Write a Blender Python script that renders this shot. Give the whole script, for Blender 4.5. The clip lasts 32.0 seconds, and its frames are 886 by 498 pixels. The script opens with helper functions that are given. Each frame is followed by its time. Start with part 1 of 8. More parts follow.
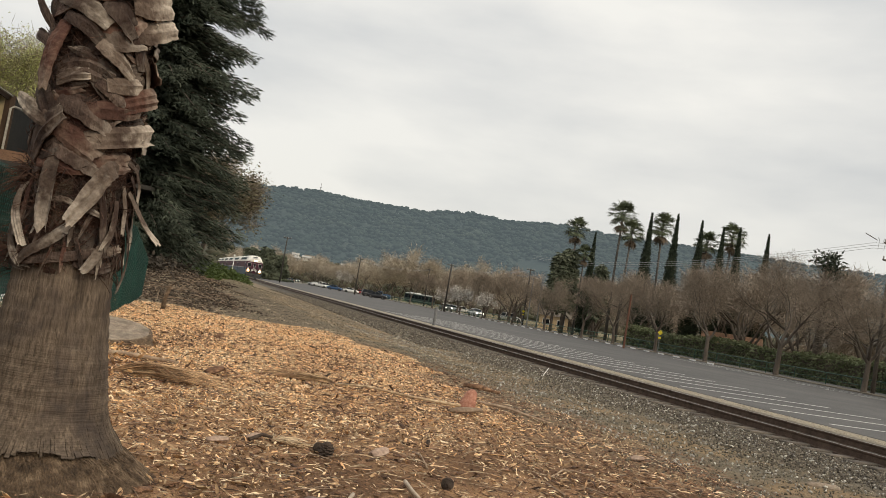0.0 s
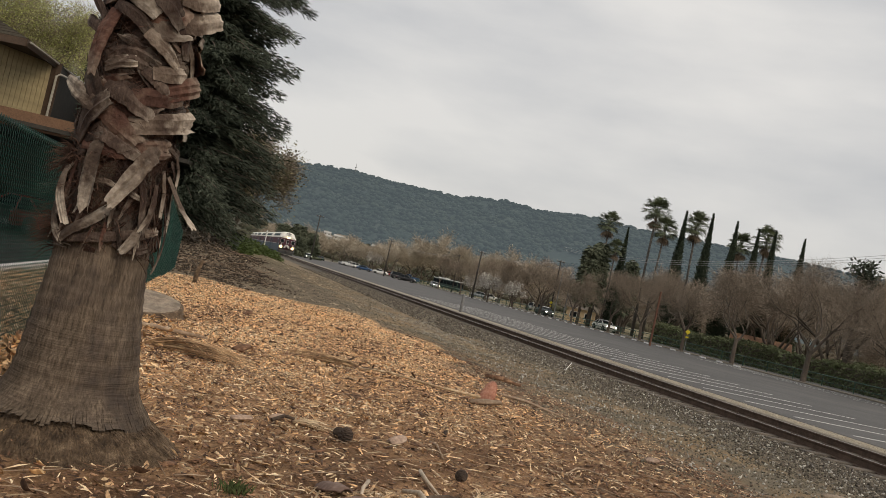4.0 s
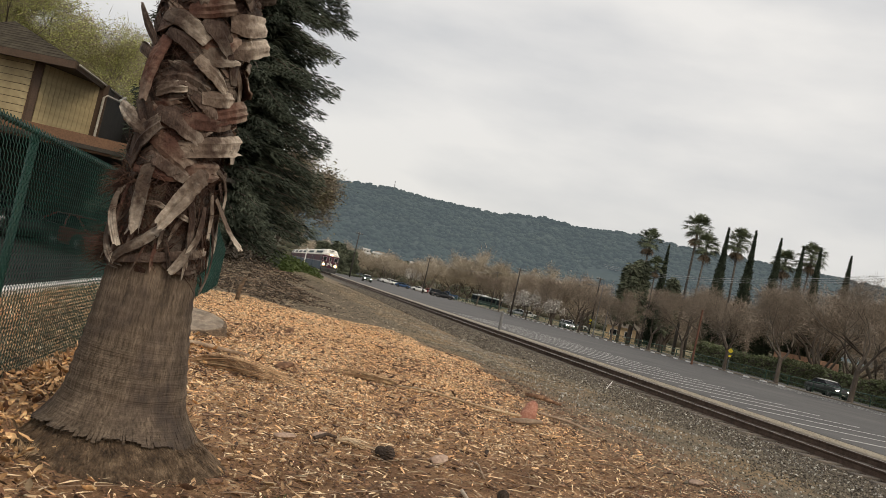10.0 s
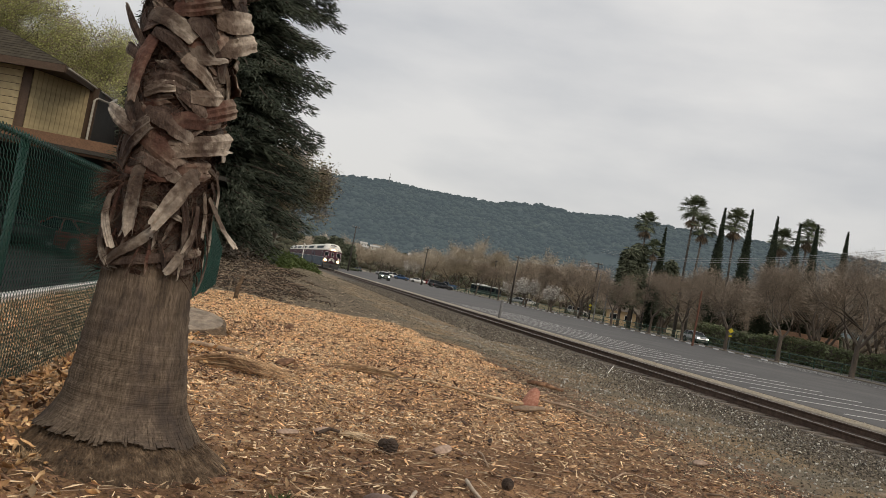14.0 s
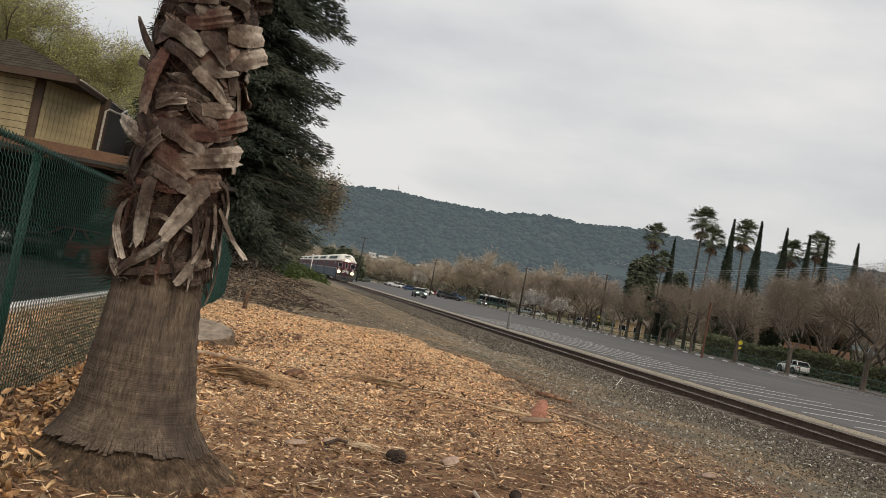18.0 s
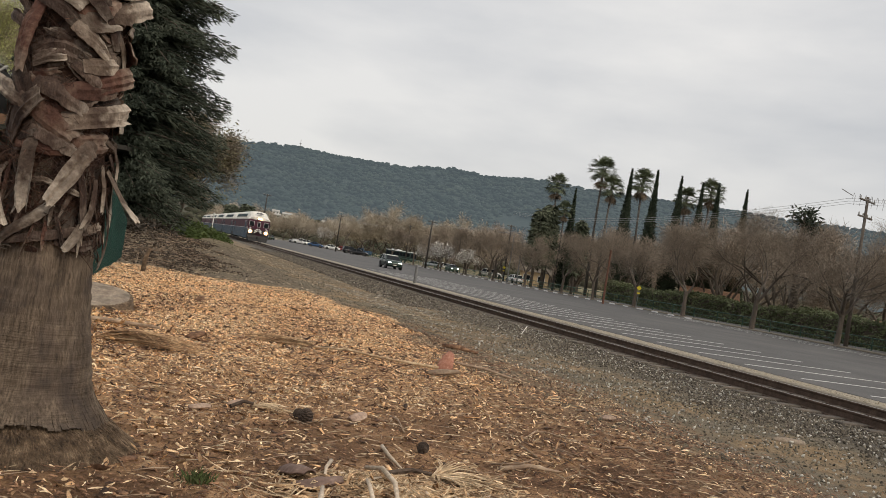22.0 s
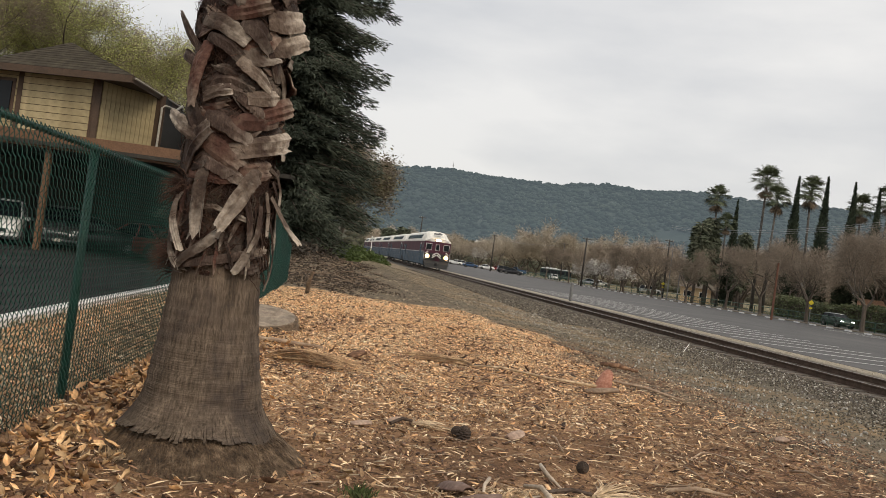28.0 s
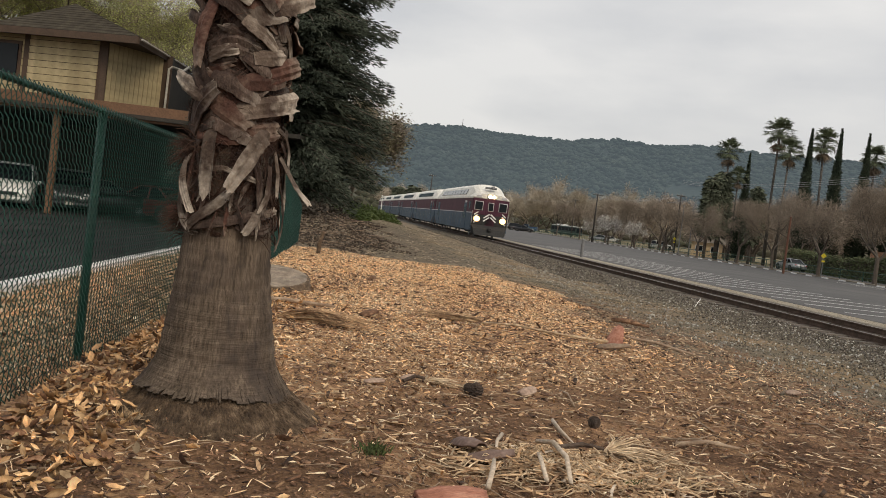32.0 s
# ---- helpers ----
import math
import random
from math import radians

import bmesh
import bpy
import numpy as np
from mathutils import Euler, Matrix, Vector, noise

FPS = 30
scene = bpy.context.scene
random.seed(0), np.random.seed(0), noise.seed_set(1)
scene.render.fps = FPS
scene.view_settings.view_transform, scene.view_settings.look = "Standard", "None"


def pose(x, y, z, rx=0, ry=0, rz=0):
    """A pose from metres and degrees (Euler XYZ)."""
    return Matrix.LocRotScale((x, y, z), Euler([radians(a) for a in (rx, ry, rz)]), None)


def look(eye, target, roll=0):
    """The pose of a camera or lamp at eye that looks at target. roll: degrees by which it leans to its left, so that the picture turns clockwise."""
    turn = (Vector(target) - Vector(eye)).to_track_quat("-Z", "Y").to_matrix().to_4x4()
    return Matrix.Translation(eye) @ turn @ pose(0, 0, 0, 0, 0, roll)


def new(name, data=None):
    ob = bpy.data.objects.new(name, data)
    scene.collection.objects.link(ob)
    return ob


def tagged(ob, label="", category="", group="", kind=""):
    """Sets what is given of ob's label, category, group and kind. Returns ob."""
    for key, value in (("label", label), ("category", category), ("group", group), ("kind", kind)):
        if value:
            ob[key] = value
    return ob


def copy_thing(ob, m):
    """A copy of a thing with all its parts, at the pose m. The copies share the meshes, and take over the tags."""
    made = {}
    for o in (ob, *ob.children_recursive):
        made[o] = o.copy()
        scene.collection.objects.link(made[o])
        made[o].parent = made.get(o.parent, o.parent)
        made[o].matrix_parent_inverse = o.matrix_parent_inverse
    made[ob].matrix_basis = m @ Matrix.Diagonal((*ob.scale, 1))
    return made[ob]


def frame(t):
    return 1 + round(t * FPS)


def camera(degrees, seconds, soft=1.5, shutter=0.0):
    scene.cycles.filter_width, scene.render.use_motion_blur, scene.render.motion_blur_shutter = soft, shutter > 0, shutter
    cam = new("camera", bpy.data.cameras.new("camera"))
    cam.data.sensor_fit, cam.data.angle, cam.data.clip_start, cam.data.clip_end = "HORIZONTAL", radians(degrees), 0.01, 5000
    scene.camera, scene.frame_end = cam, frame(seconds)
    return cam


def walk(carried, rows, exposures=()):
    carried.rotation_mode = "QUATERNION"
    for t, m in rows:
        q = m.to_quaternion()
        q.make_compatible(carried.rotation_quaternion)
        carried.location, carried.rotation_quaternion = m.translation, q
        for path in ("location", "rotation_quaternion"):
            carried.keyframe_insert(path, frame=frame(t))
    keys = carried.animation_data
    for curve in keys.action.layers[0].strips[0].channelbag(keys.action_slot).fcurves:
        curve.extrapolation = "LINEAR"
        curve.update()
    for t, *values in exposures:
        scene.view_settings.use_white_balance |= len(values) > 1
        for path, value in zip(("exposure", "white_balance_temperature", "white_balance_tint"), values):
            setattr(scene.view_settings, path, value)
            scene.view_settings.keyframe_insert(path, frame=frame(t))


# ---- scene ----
cam = camera(54.60, 32.0, soft=0.8)
PATH = [
    (0, (0.036, 0.134, 1.127), (0.417, 2.094, 1.252), 9.49),
    (0.5, (0.037, 0.134, 1.122), (0.416, 2.095, 1.241), 9.61),
    (1, (0.038, 0.134, 1.122), (0.415, 2.095, 1.233), 9.86),
    (1.5, (0.036, 0.136, 1.119), (0.416, 2.096, 1.233), 9.96),
    (2, (0.037, 0.140, 1.120), (0.412, 2.101, 1.234), 9.90),
    (2.5, (0.038, 0.136, 1.120), (0.373, 2.106, 1.206), 9.72),
    (4.5, (0.017, 0.013, 1.207), (0.313, 1.990, 1.273), 13.91),
    (5, (0.006, 0.019, 1.199), (0.257, 2.003, 1.230), 14.17),
    (5.5, (0.006, 0.025, 1.201), (0.252, 2.009, 1.254), 14.03),
    (6, (0.002, 0.010, 1.204), (0.239, 1.994, 1.283), 14.01),
    (6.5, (0.003, 0.011, 1.203), (0.235, 1.995, 1.295), 13.92),
    (7, (0.003, 0.000, 1.205), (0.235, 1.984, 1.312), 13.93),
    (7.5, (0.002, 0.008, 1.211), (0.235, 1.990, 1.331), 13.86),
    (8, (-0.000, 0.006, 1.207), (0.237, 1.988, 1.323), 13.70),
    (8.5, (-0.000, 0.011, 1.202), (0.238, 1.994, 1.313), 13.70),
    (9, (0.001, 0.001, 1.202), (0.234, 1.984, 1.312), 13.74),
    (9.5, (0.001, -0.009, 1.202), (0.234, 1.974, 1.313), 13.68),
    (10, (0.000, 0.001, 1.206), (0.223, 1.986, 1.303), 12.85),
    (10.5, (0.010, -0.006, 1.216), (0.199, 1.983, 1.296), 10.34),
    (11, (0.013, -0.008, 1.224), (0.218, 1.979, 1.312), 9.20),
    (11.5, (0.009, 0.006, 1.211), (0.246, 1.990, 1.293), 10.06),
    (12, (0.006, 0.011, 1.211), (0.241, 1.995, 1.295), 10.51),
    (12.5, (0.009, 0.011, 1.208), (0.243, 1.995, 1.294), 10.55),
    (13, (0.006, 0.004, 1.209), (0.244, 1.987, 1.298), 10.76),
    (13.5, (0.011, 0.003, 1.208), (0.253, 1.986, 1.286), 10.75),
    (14, (0.012, 0.009, 1.208), (0.245, 1.994, 1.285), 10.74),
    (14.5, (0.014, -0.015, 1.211), (0.233, 1.971, 1.299), 10.47),
    (16.5, (0.009, -0.027, 1.206), (0.221, 1.960, 1.286), 10.93),
    (17, (0.014, -0.018, 1.209), (0.228, 1.969, 1.297), 11.12),
    (17.5, (0.013, -0.020, 1.211), (0.220, 1.967, 1.306), 11.02),
    (18, (0.010, -0.011, 1.211), (0.219, 1.976, 1.309), 10.90),
    (18.5, (0.008, -0.005, 1.212), (0.224, 1.981, 1.300), 11.00),
    (19, (0.009, 0.006, 1.208), (0.226, 1.993, 1.284), 11.00),
    (19.5, (0.006, 0.018, 1.210), (0.213, 2.006, 1.273), 10.60),
    (20, (0.008, -0.001, 1.212), (0.205, 1.989, 1.266), 9.94),
    (20.5, (0.017, -0.006, 1.226), (0.180, 1.987, 1.261), 8.25),
    (21, (0.017, -0.001, 1.223), (0.220, 1.988, 1.212), 7.85),
    (21.5, (0.017, 0.018, 1.219), (0.262, 2.003, 1.198), 8.73),
    (22, (0.033, -0.010, 1.228), (0.473, 1.940, 1.259), 9.14),
    (22.2, (0.084, -0.032, 1.232), (0.743, 1.856, 1.280), 9.53),
    (22.5, (0.161, -0.064, 1.237), (1.150, 1.673, 1.317), 9.56),
    (22.7, (0.144, -0.057, 1.236), (1.260, 1.601, 1.332), 9.34),
    (22.8, (0.144, -0.057, 1.236), (1.256, 1.603, 1.332), 9.34),
    (23, (0.144, -0.057, 1.236), (1.126, 1.684, 1.330), 7.97),
    (23.1, (0.128, -0.049, 1.235), (1.012, 1.743, 1.321), 7.81),
    (23.5, (0.061, -0.019, 1.232), (0.525, 1.926, 1.275), 7.66),
    (24, (0.053, -0.016, 1.222), (0.266, 1.972, 1.229), 7.60),
    (24.5, (0.048, 0.014, 1.217), (0.214, 2.007, 1.218), 7.91),
    (25, (0.048, 0.011, 1.215), (0.182, 2.007, 1.242), 7.92),
    (25.5, (0.050, 0.012, 1.216), (0.162, 2.009, 1.237), 8.16),
    (27.5, (0.047, 0.012, 1.213), (0.147, 2.009, 1.236), 8.56),
    (28, (0.045, 0.008, 1.215), (0.128, 2.007, 1.237), 7.82),
    (28.5, (0.051, 0.011, 1.219), (0.104, 2.010, 1.213), 5.64),
    (29, (0.050, 0.015, 1.217), (0.108, 2.013, 1.170), 5.46),
    (29.5, (0.048, 0.020, 1.216), (0.115, 2.018, 1.155), 6.26),
    (30, (0.050, 0.010, 1.215), (0.120, 2.008, 1.157), 6.58),
    (30.5, (0.050, 0.014, 1.213), (0.123, 2.012, 1.169), 6.57),
    (31, (0.050, 0.008, 1.218), (0.113, 2.007, 1.189), 6.16),
    (31.5, (0.049, 0.006, 1.217), (0.113, 2.005, 1.165), 6.25),
    (32, (0.047, 0.011, 1.217), (0.118, 2.008, 1.139), 7.05),
]
walk(cam, [(t, look(eye, target, roll)) for t, eye, target, roll in PATH],
     exposures=[(0, 0.12, 6980, 8), (2, 0.0, 6950, 8), (3.5, -0.08, 6900, 10), (5, -0.22, 6850, 10), (6, 0.08, 6850, 10), (9, 0.06, 6950, 10), (10, 0.02, 6900, 10), (11, -0.26, 6750, 10), (12, -0.1, 6750, 10), (13, -0.16, 6750, 10), (17, 0, 6750, 10), (19, -0.1, 6750, 10), (21.3, -0.04, 6750, 10), (22, -0.02, 6750, 10), (22.4, 0.27, 7000, 10), (23.1, 0.27, 7000, 10), (24, -0.22, 6750, 10), (25, 0.02, 6750, 10), (28, 0.07, 6750, 10), (30, 0.1, 6750, 10), (31, 0.1, 6750, 10), (32, -0.04, 6750, 10)])

# world: overcast daylight, soft sun from high behind the clouds
SUN_EL, SUN_AZ = 42.0, 150.0
world = bpy.data.worlds.new("overcast_sky")
scene.world = world
world.use_nodes = True
wn, wl = world.node_tree.nodes, world.node_tree.links
wn.clear()
w_out = wn.new("ShaderNodeOutputWorld")
w_bg = wn.new("ShaderNodeBackground")
w_sky = wn.new("ShaderNodeTexSky")
w_sky.sky_type, w_sky.sun_disc = "NISHITA", False
w_sky.sun_elevation, w_sky.sun_rotation = radians(SUN_EL), radians(SUN_AZ)
w_sky.dust_density = 3.0
w_sky_gain = wn.new("ShaderNodeVectorMath")
w_sky_gain.operation = "SCALE"
w_sky_gain.inputs["Scale"].default_value = 0.12
w_co = wn.new("ShaderNodeTexCoord")
w_map = wn.new("ShaderNodeMapping")
w_map.inputs["Rotation"].default_value = (0, 0, radians(14))
w_map.inputs["Scale"].default_value = (1.6, 1.3, 5.0)
w_n1 = wn.new("ShaderNodeTexNoise")
w_n1.inputs["Scale"].default_value, w_n1.inputs["Detail"].default_value = 1.5, 6.0
w_n1.inputs["Roughness"].default_value = 0.5
w_ramp = wn.new("ShaderNodeValToRGB")
w_ramp.color_ramp.elements[0].position, w_ramp.color_ramp.elements[0].color = 0.33, (0.63, 0.65, 0.685, 1)
w_ramp.color_ramp.elements[1].position, w_ramp.color_ramp.elements[1].color = 0.61, (0.885, 0.885, 0.885, 1)
w_mix = wn.new("ShaderNodeMix")
w_mix.data_type = "RGBA"
w_mix.inputs["Factor"].default_value = 0.88
wl.new(w_co.outputs["Generated"], w_map.inputs["Vector"])
wl.new(w_map.outputs["Vector"], w_n1.inputs["Vector"])
wl.new(w_n1.outputs["Fac"], w_ramp.inputs["Fac"])
wl.new(w_sky.outputs["Color"], w_sky_gain.inputs[0])
wl.new(w_sky_gain.outputs["Vector"], w_mix.inputs["A"])
wl.new(w_ramp.outputs["Color"], w_mix.inputs["B"])
# an overcast sky grows brighter towards the zenith
w_xyz = wn.new("ShaderNodeSeparateXYZ")
w_rise = wn.new("ShaderNodeMapRange")
w_rise.inputs["From Min"].default_value, w_rise.inputs["From Max"].default_value = 0.05, 0.5
w_rise.inputs["To Min"].default_value, w_rise.inputs["To Max"].default_value = 0.925, 1.06
w_gain = wn.new("ShaderNodeVectorMath")
w_gain.operation = "SCALE"
wl.new(w_co.outputs["Generated"], w_xyz.inputs["Vector"])
wl.new(w_xyz.outputs["Z"], w_rise.inputs["Value"])
wl.new(w_mix.outputs["Result"], w_gain.inputs[0])
wl.new(w_rise.outputs["Result"], w_gain.inputs["Scale"])
wl.new(w_gain.outputs["Vector"], w_bg.inputs["Color"])
w_bg.inputs["Strength"].default_value = 1.0
wl.new(w_bg.outputs["Background"], w_out.inputs["Surface"])
sun = new("sun", bpy.data.lights.new("sun", "SUN"))
sun.data.energy, sun.data.angle, sun.data.color = 1.5, radians(25), (1.0, 0.89, 0.74)
az, el = radians(SUN_AZ), radians(SUN_EL)
sun.matrix_world = look((0, 0, 60), (-math.sin(az) * math.cos(el), -math.cos(az) * math.cos(el), 60 - math.sin(el)))

# plan: the railway runs along d, n points across it; u and v are metres along n and d
TH = 0.09166
N = Vector((math.cos(TH), math.sin(TH), 0))
D = Vector((-math.sin(TH), math.cos(TH), 0))


def W(u, v, z=0.0):
    return N * u + D * v + Vector((0, 0, z))


def UV(x, y):
    return x * N.x + y * N.y, x * D.x + y * D.y


def bearing(deg, r, z=0.0):
    """A place at a bearing from the eye (degrees to the right of +y) and a distance."""
    a = radians(deg)
    return Vector((math.sin(a) * r, math.cos(a) * r, z))


# ---------- materials
def material(name, colors, scale=8.0, rough=0.8, metal=0.0, bump=0.3, bump_scale=None, stretch=(1, 1, 1), fine=None,
             spec=0.5, per_object=0.0, per_island=0.0, detail=6.0, coords="Object", emit=None, stain=None, worn=None):
    m = bpy.data.materials.new(name)
    m.use_nodes = True
    nt = m.node_tree
    nodes, links = nt.nodes, nt.links
    bsdf = nodes["Principled BSDF"]
    bsdf.inputs["Roughness"].default_value = rough
    bsdf.inputs["Metallic"].default_value = metal
    bsdf.inputs["Specular IOR Level"].default_value = spec
    co = nodes.new("ShaderNodeTexCoord")
    mp = nodes.new("ShaderNodeMapping")
    mp.inputs["Scale"].default_value = stretch
    links.new(co.outputs[coords], mp.inputs["Vector"])
    n1 = nodes.new("ShaderNodeTexNoise")
    n1.inputs["Scale"].default_value, n1.inputs["Detail"].default_value = scale, detail
    n1.inputs["Roughness"].default_value = 0.65
    links.new(mp.outputs["Vector"], n1.inputs["Vector"])
    ramp = nodes.new("ShaderNodeValToRGB")
    cr = ramp.color_ramp
    k = len(colors)
    while len(cr.elements) < k:
        cr.elements.new(0.5)
    for i, c in enumerate(colors):
        cr.elements[i].position = 0.3 + 0.4 * i / max(1, k - 1)
        cr.elements[i].color = (*c, 1)
    links.new(n1.outputs["Fac"], ramp.inputs["Fac"])
    colour = ramp.outputs["Color"]
    n2 = nodes.new("ShaderNodeTexNoise")
    n2.inputs["Scale"].default_value, n2.inputs["Detail"].default_value = (fine or scale * 9), 3.0
    links.new(mp.outputs["Vector"], n2.inputs["Vector"])
    hs = nodes.new("ShaderNodeHueSaturation")
    mr = nodes.new("ShaderNodeMapRange")
    mr.inputs["From Min"].default_value, mr.inputs["From Max"].default_value = 0.3, 0.7
    mr.inputs["To Min"].default_value, mr.inputs["To Max"].default_value = 0.8, 1.2
    links.new(n2.outputs["Fac"], mr.inputs["Value"])
    value = mr.outputs["Result"]
    for amount, node_type, socket in ((per_object, "ShaderNodeObjectInfo", "Random"), (per_island, "ShaderNodeNewGeometry", "Random Per Island")):
        if amount:
            info = nodes.new(node_type)
            r = nodes.new("ShaderNodeMapRange")
            r.inputs["To Min"].default_value, r.inputs["To Max"].default_value = 1 - amount, 1 + amount
            links.new(info.outputs[socket], r.inputs["Value"])
            mu = nodes.new("ShaderNodeMath")
            mu.operation = "MULTIPLY"
            links.new(value, mu.inputs[0])
            links.new(r.outputs["Result"], mu.inputs[1])
            value = mu.outputs["Value"]
    links.new(value, hs.inputs["Value"])
    links.new(colour, hs.inputs["Color"])
    final = hs.outputs["Color"]
    if stain:
        sc, amount, scale3 = stain
        n3 = nodes.new("ShaderNodeTexNoise")
        n3.inputs["Scale"].default_value, n3.inputs["Detail"].default_value = scale3, 4.0
        links.new(co.outputs[coords], n3.inputs["Vector"])
        r3 = nodes.new("ShaderNodeMapRange")
        r3.inputs["From Min"].default_value, r3.inputs["From Max"].default_value = 0.45, 0.7
        r3.inputs["To Max"].default_value = amount
        links.new(n3.outputs["Fac"], r3.inputs["Value"])
        mx = nodes.new("ShaderNodeMix")
        mx.data_type = "RGBA"
        links.new(r3.outputs["Result"], mx.inputs["Factor"])
        links.new(final, mx.inputs["A"])
        mx.inputs["B"].default_value = (*sc, 1)
        final = mx.outputs["Result"]
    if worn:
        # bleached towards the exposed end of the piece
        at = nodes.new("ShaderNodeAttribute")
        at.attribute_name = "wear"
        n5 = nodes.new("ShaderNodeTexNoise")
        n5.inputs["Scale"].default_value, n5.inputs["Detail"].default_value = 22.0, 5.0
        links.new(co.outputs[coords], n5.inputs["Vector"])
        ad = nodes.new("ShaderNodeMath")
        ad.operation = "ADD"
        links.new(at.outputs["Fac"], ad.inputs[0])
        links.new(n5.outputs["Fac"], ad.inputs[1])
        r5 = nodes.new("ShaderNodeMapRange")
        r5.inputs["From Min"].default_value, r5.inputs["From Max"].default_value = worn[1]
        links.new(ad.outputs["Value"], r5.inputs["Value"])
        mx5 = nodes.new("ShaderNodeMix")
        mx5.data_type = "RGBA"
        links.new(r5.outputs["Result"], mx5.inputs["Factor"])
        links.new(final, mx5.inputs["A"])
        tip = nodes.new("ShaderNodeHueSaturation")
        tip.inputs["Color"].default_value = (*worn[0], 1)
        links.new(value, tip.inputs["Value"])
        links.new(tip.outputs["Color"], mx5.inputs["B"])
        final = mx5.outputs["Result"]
    links.new(final, bsdf.inputs["Base Color"])
    if bump:
        bp = nodes.new("ShaderNodeBump")
        bp.inputs["Strength"].default_value = bump
        bp.inputs["Distance"].default_value = 0.02
        nb = nodes.new("ShaderNodeTexNoise")
        nb.inputs["Scale"].default_value, nb.inputs["Detail"].default_value = (bump_scale or scale * 4), 5.0
        links.new(mp.outputs["Vector"], nb.inputs["Vector"])
        links.new(nb.outputs["Fac"], bp.inputs["Height"])
        links.new(bp.outputs["Normal"], bsdf.inputs["Normal"])
    if emit:
        c, s = emit
        bsdf.inputs["Emission Color"].default_value = (*c, 1)
        bsdf.inputs["Emission Strength"].default_value = s
    return m


def glass(name, tint, rough=0.05):
    m = bpy.data.materials.new(name)
    m.use_nodes = True
    b = m.node_tree.nodes["Principled BSDF"]
    b.inputs["Base Color"].default_value = (*tint, 1)
    b.inputs["Roughness"].default_value = rough
    b.inputs["Specular IOR Level"].default_value = 0.15
    return m


# ---------- mesh building
class Mesh:
    """Gathers vertices and faces of one mesh."""

    def __init__(self):
        self.v, self.f, self.m = [], [], []

    def add(self, verts, faces, mat=0):
        k = len(self.v)
        self.v.extend(verts)
        self.f.extend([tuple(i + k for i in f) for f in faces])
        self.m.extend([mat] * len(faces))
        return self

    def box(self, c, s, rot=None, bevel=0.0, mat=0, taper=1.0):
        """A box at centre c of full size s, its edges chamfered by bevel; rot: a 3x3 turn."""
        hx, hy, hz = s[0] / 2, s[1] / 2, s[2] / 2
        c = Vector(c)
        rot = rot or Matrix.Identity(3)
        if bevel <= 0:
            vs = [Vector((x * hx * (taper if z > 0 else 1), y * hy * (taper if z > 0 else 1), z * hz)) for z in (-1, 1) for y in (-1, 1) for x in (-1, 1)]
            fs = [(0, 2, 3, 1), (4, 5, 7, 6), (0, 1, 5, 4), (2, 6, 7, 3), (0, 4, 6, 2), (1, 3, 7, 5)]
        else:
            b = min(bevel, hx * 0.9, hy * 0.9, hz * 0.9)
            vs, idx = [], {}
            for x in (-1, 1):
                for y in (-1, 1):
                    for z in (-1, 1):
                        for a in range(3):
                            idx[x, y, z, a] = len(vs)
                            p = [x * hx, y * hy, z * hz]
                            for q in range(3):
                                if q != a:
                                    p[q] -= (x, y, z)[q] * b
                            vs.append(Vector(p))
            fs = []
            for a in range(3):
                o = [q for q in range(3) if q != a]
                for s1 in (-1, 1):
                    loop = []
                    for p, q in ((-1, -1), (1, -1), (1, 1), (-1, 1)):
                        k = [0, 0, 0]
                        k[a], k[o[0]], k[o[1]] = s1, p, q
                        loop.append(idx[(*k, a)])
                    fs.append(tuple(loop if (s1 > 0) == (a != 1) else loop[::-1]))
            for a in range(3):
                o = [q for q in range(3) if q != a]
                for p in (-1, 1):
                    for q in (-1, 1):
                        k1, k2 = [0, 0, 0], [0, 0, 0]
                        k1[a], k2[a] = -1, 1
                        for k in (k1, k2):
                            k[o[0]], k[o[1]] = p, q
                        loop = [idx[(*k1, o[0])], idx[(*k2, o[0])], idx[(*k2, o[1])], idx[(*k1, o[1])]]
                        fs.append(tuple(loop if (p * q > 0) == (a != 1) else loop[::-1]))
            for x in (-1, 1):
                for y in (-1, 1):
                    for z in (-1, 1):
                        loop = [idx[x, y, z, a] for a in range(3)]
                        fs.append(tuple(loop if x * y * z > 0 else loop[::-1]))
        return self.add([c + rot @ p for p in vs], fs, mat)

    def tube(self, pts, radii, sides=8, mat=0, cap=True, phase=0.0):
        """A tapered tube through pts."""
        pts = [Vector(p) for p in pts]
        k, n = len(self.v), len(pts)
        up = Vector((0.13, 0.21, 1)).normalized()
        for i, p in enumerate(pts):
            t = (pts[min(i + 1, n - 1)] - pts[max(i - 1, 0)])
            t = t.normalized() if t.length > 1e-9 else Vector((0, 0, 1))
            ref = up if abs(t.dot(up)) < 0.95 else Vector((1, 0, 0))
            a = t.cross(ref).normalized()
            b = t.cross(a)
            r = radii[i] if hasattr(radii, "__len__") else radii
            for s in range(sides):
                q = 2 * math.pi * s / sides + phase
                self.v.append(p + (a * math.cos(q) + b * math.sin(q)) * r)
        for i in range(n - 1):
            for s in range(sides):
                s2 = (s + 1) % sides
                self.f.append((k + i * sides + s, k + i * sides + s2, k + (i + 1) * sides + s2, k + (i + 1) * sides + s))
                self.m.append(mat)
        if cap:
            self.f.append(tuple(k + s for s in range(sides))[::-1])
            self.f.append(tuple(k + (n - 1) * sides + s for s in range(sides)))
            self.m += [mat, mat]
        return self

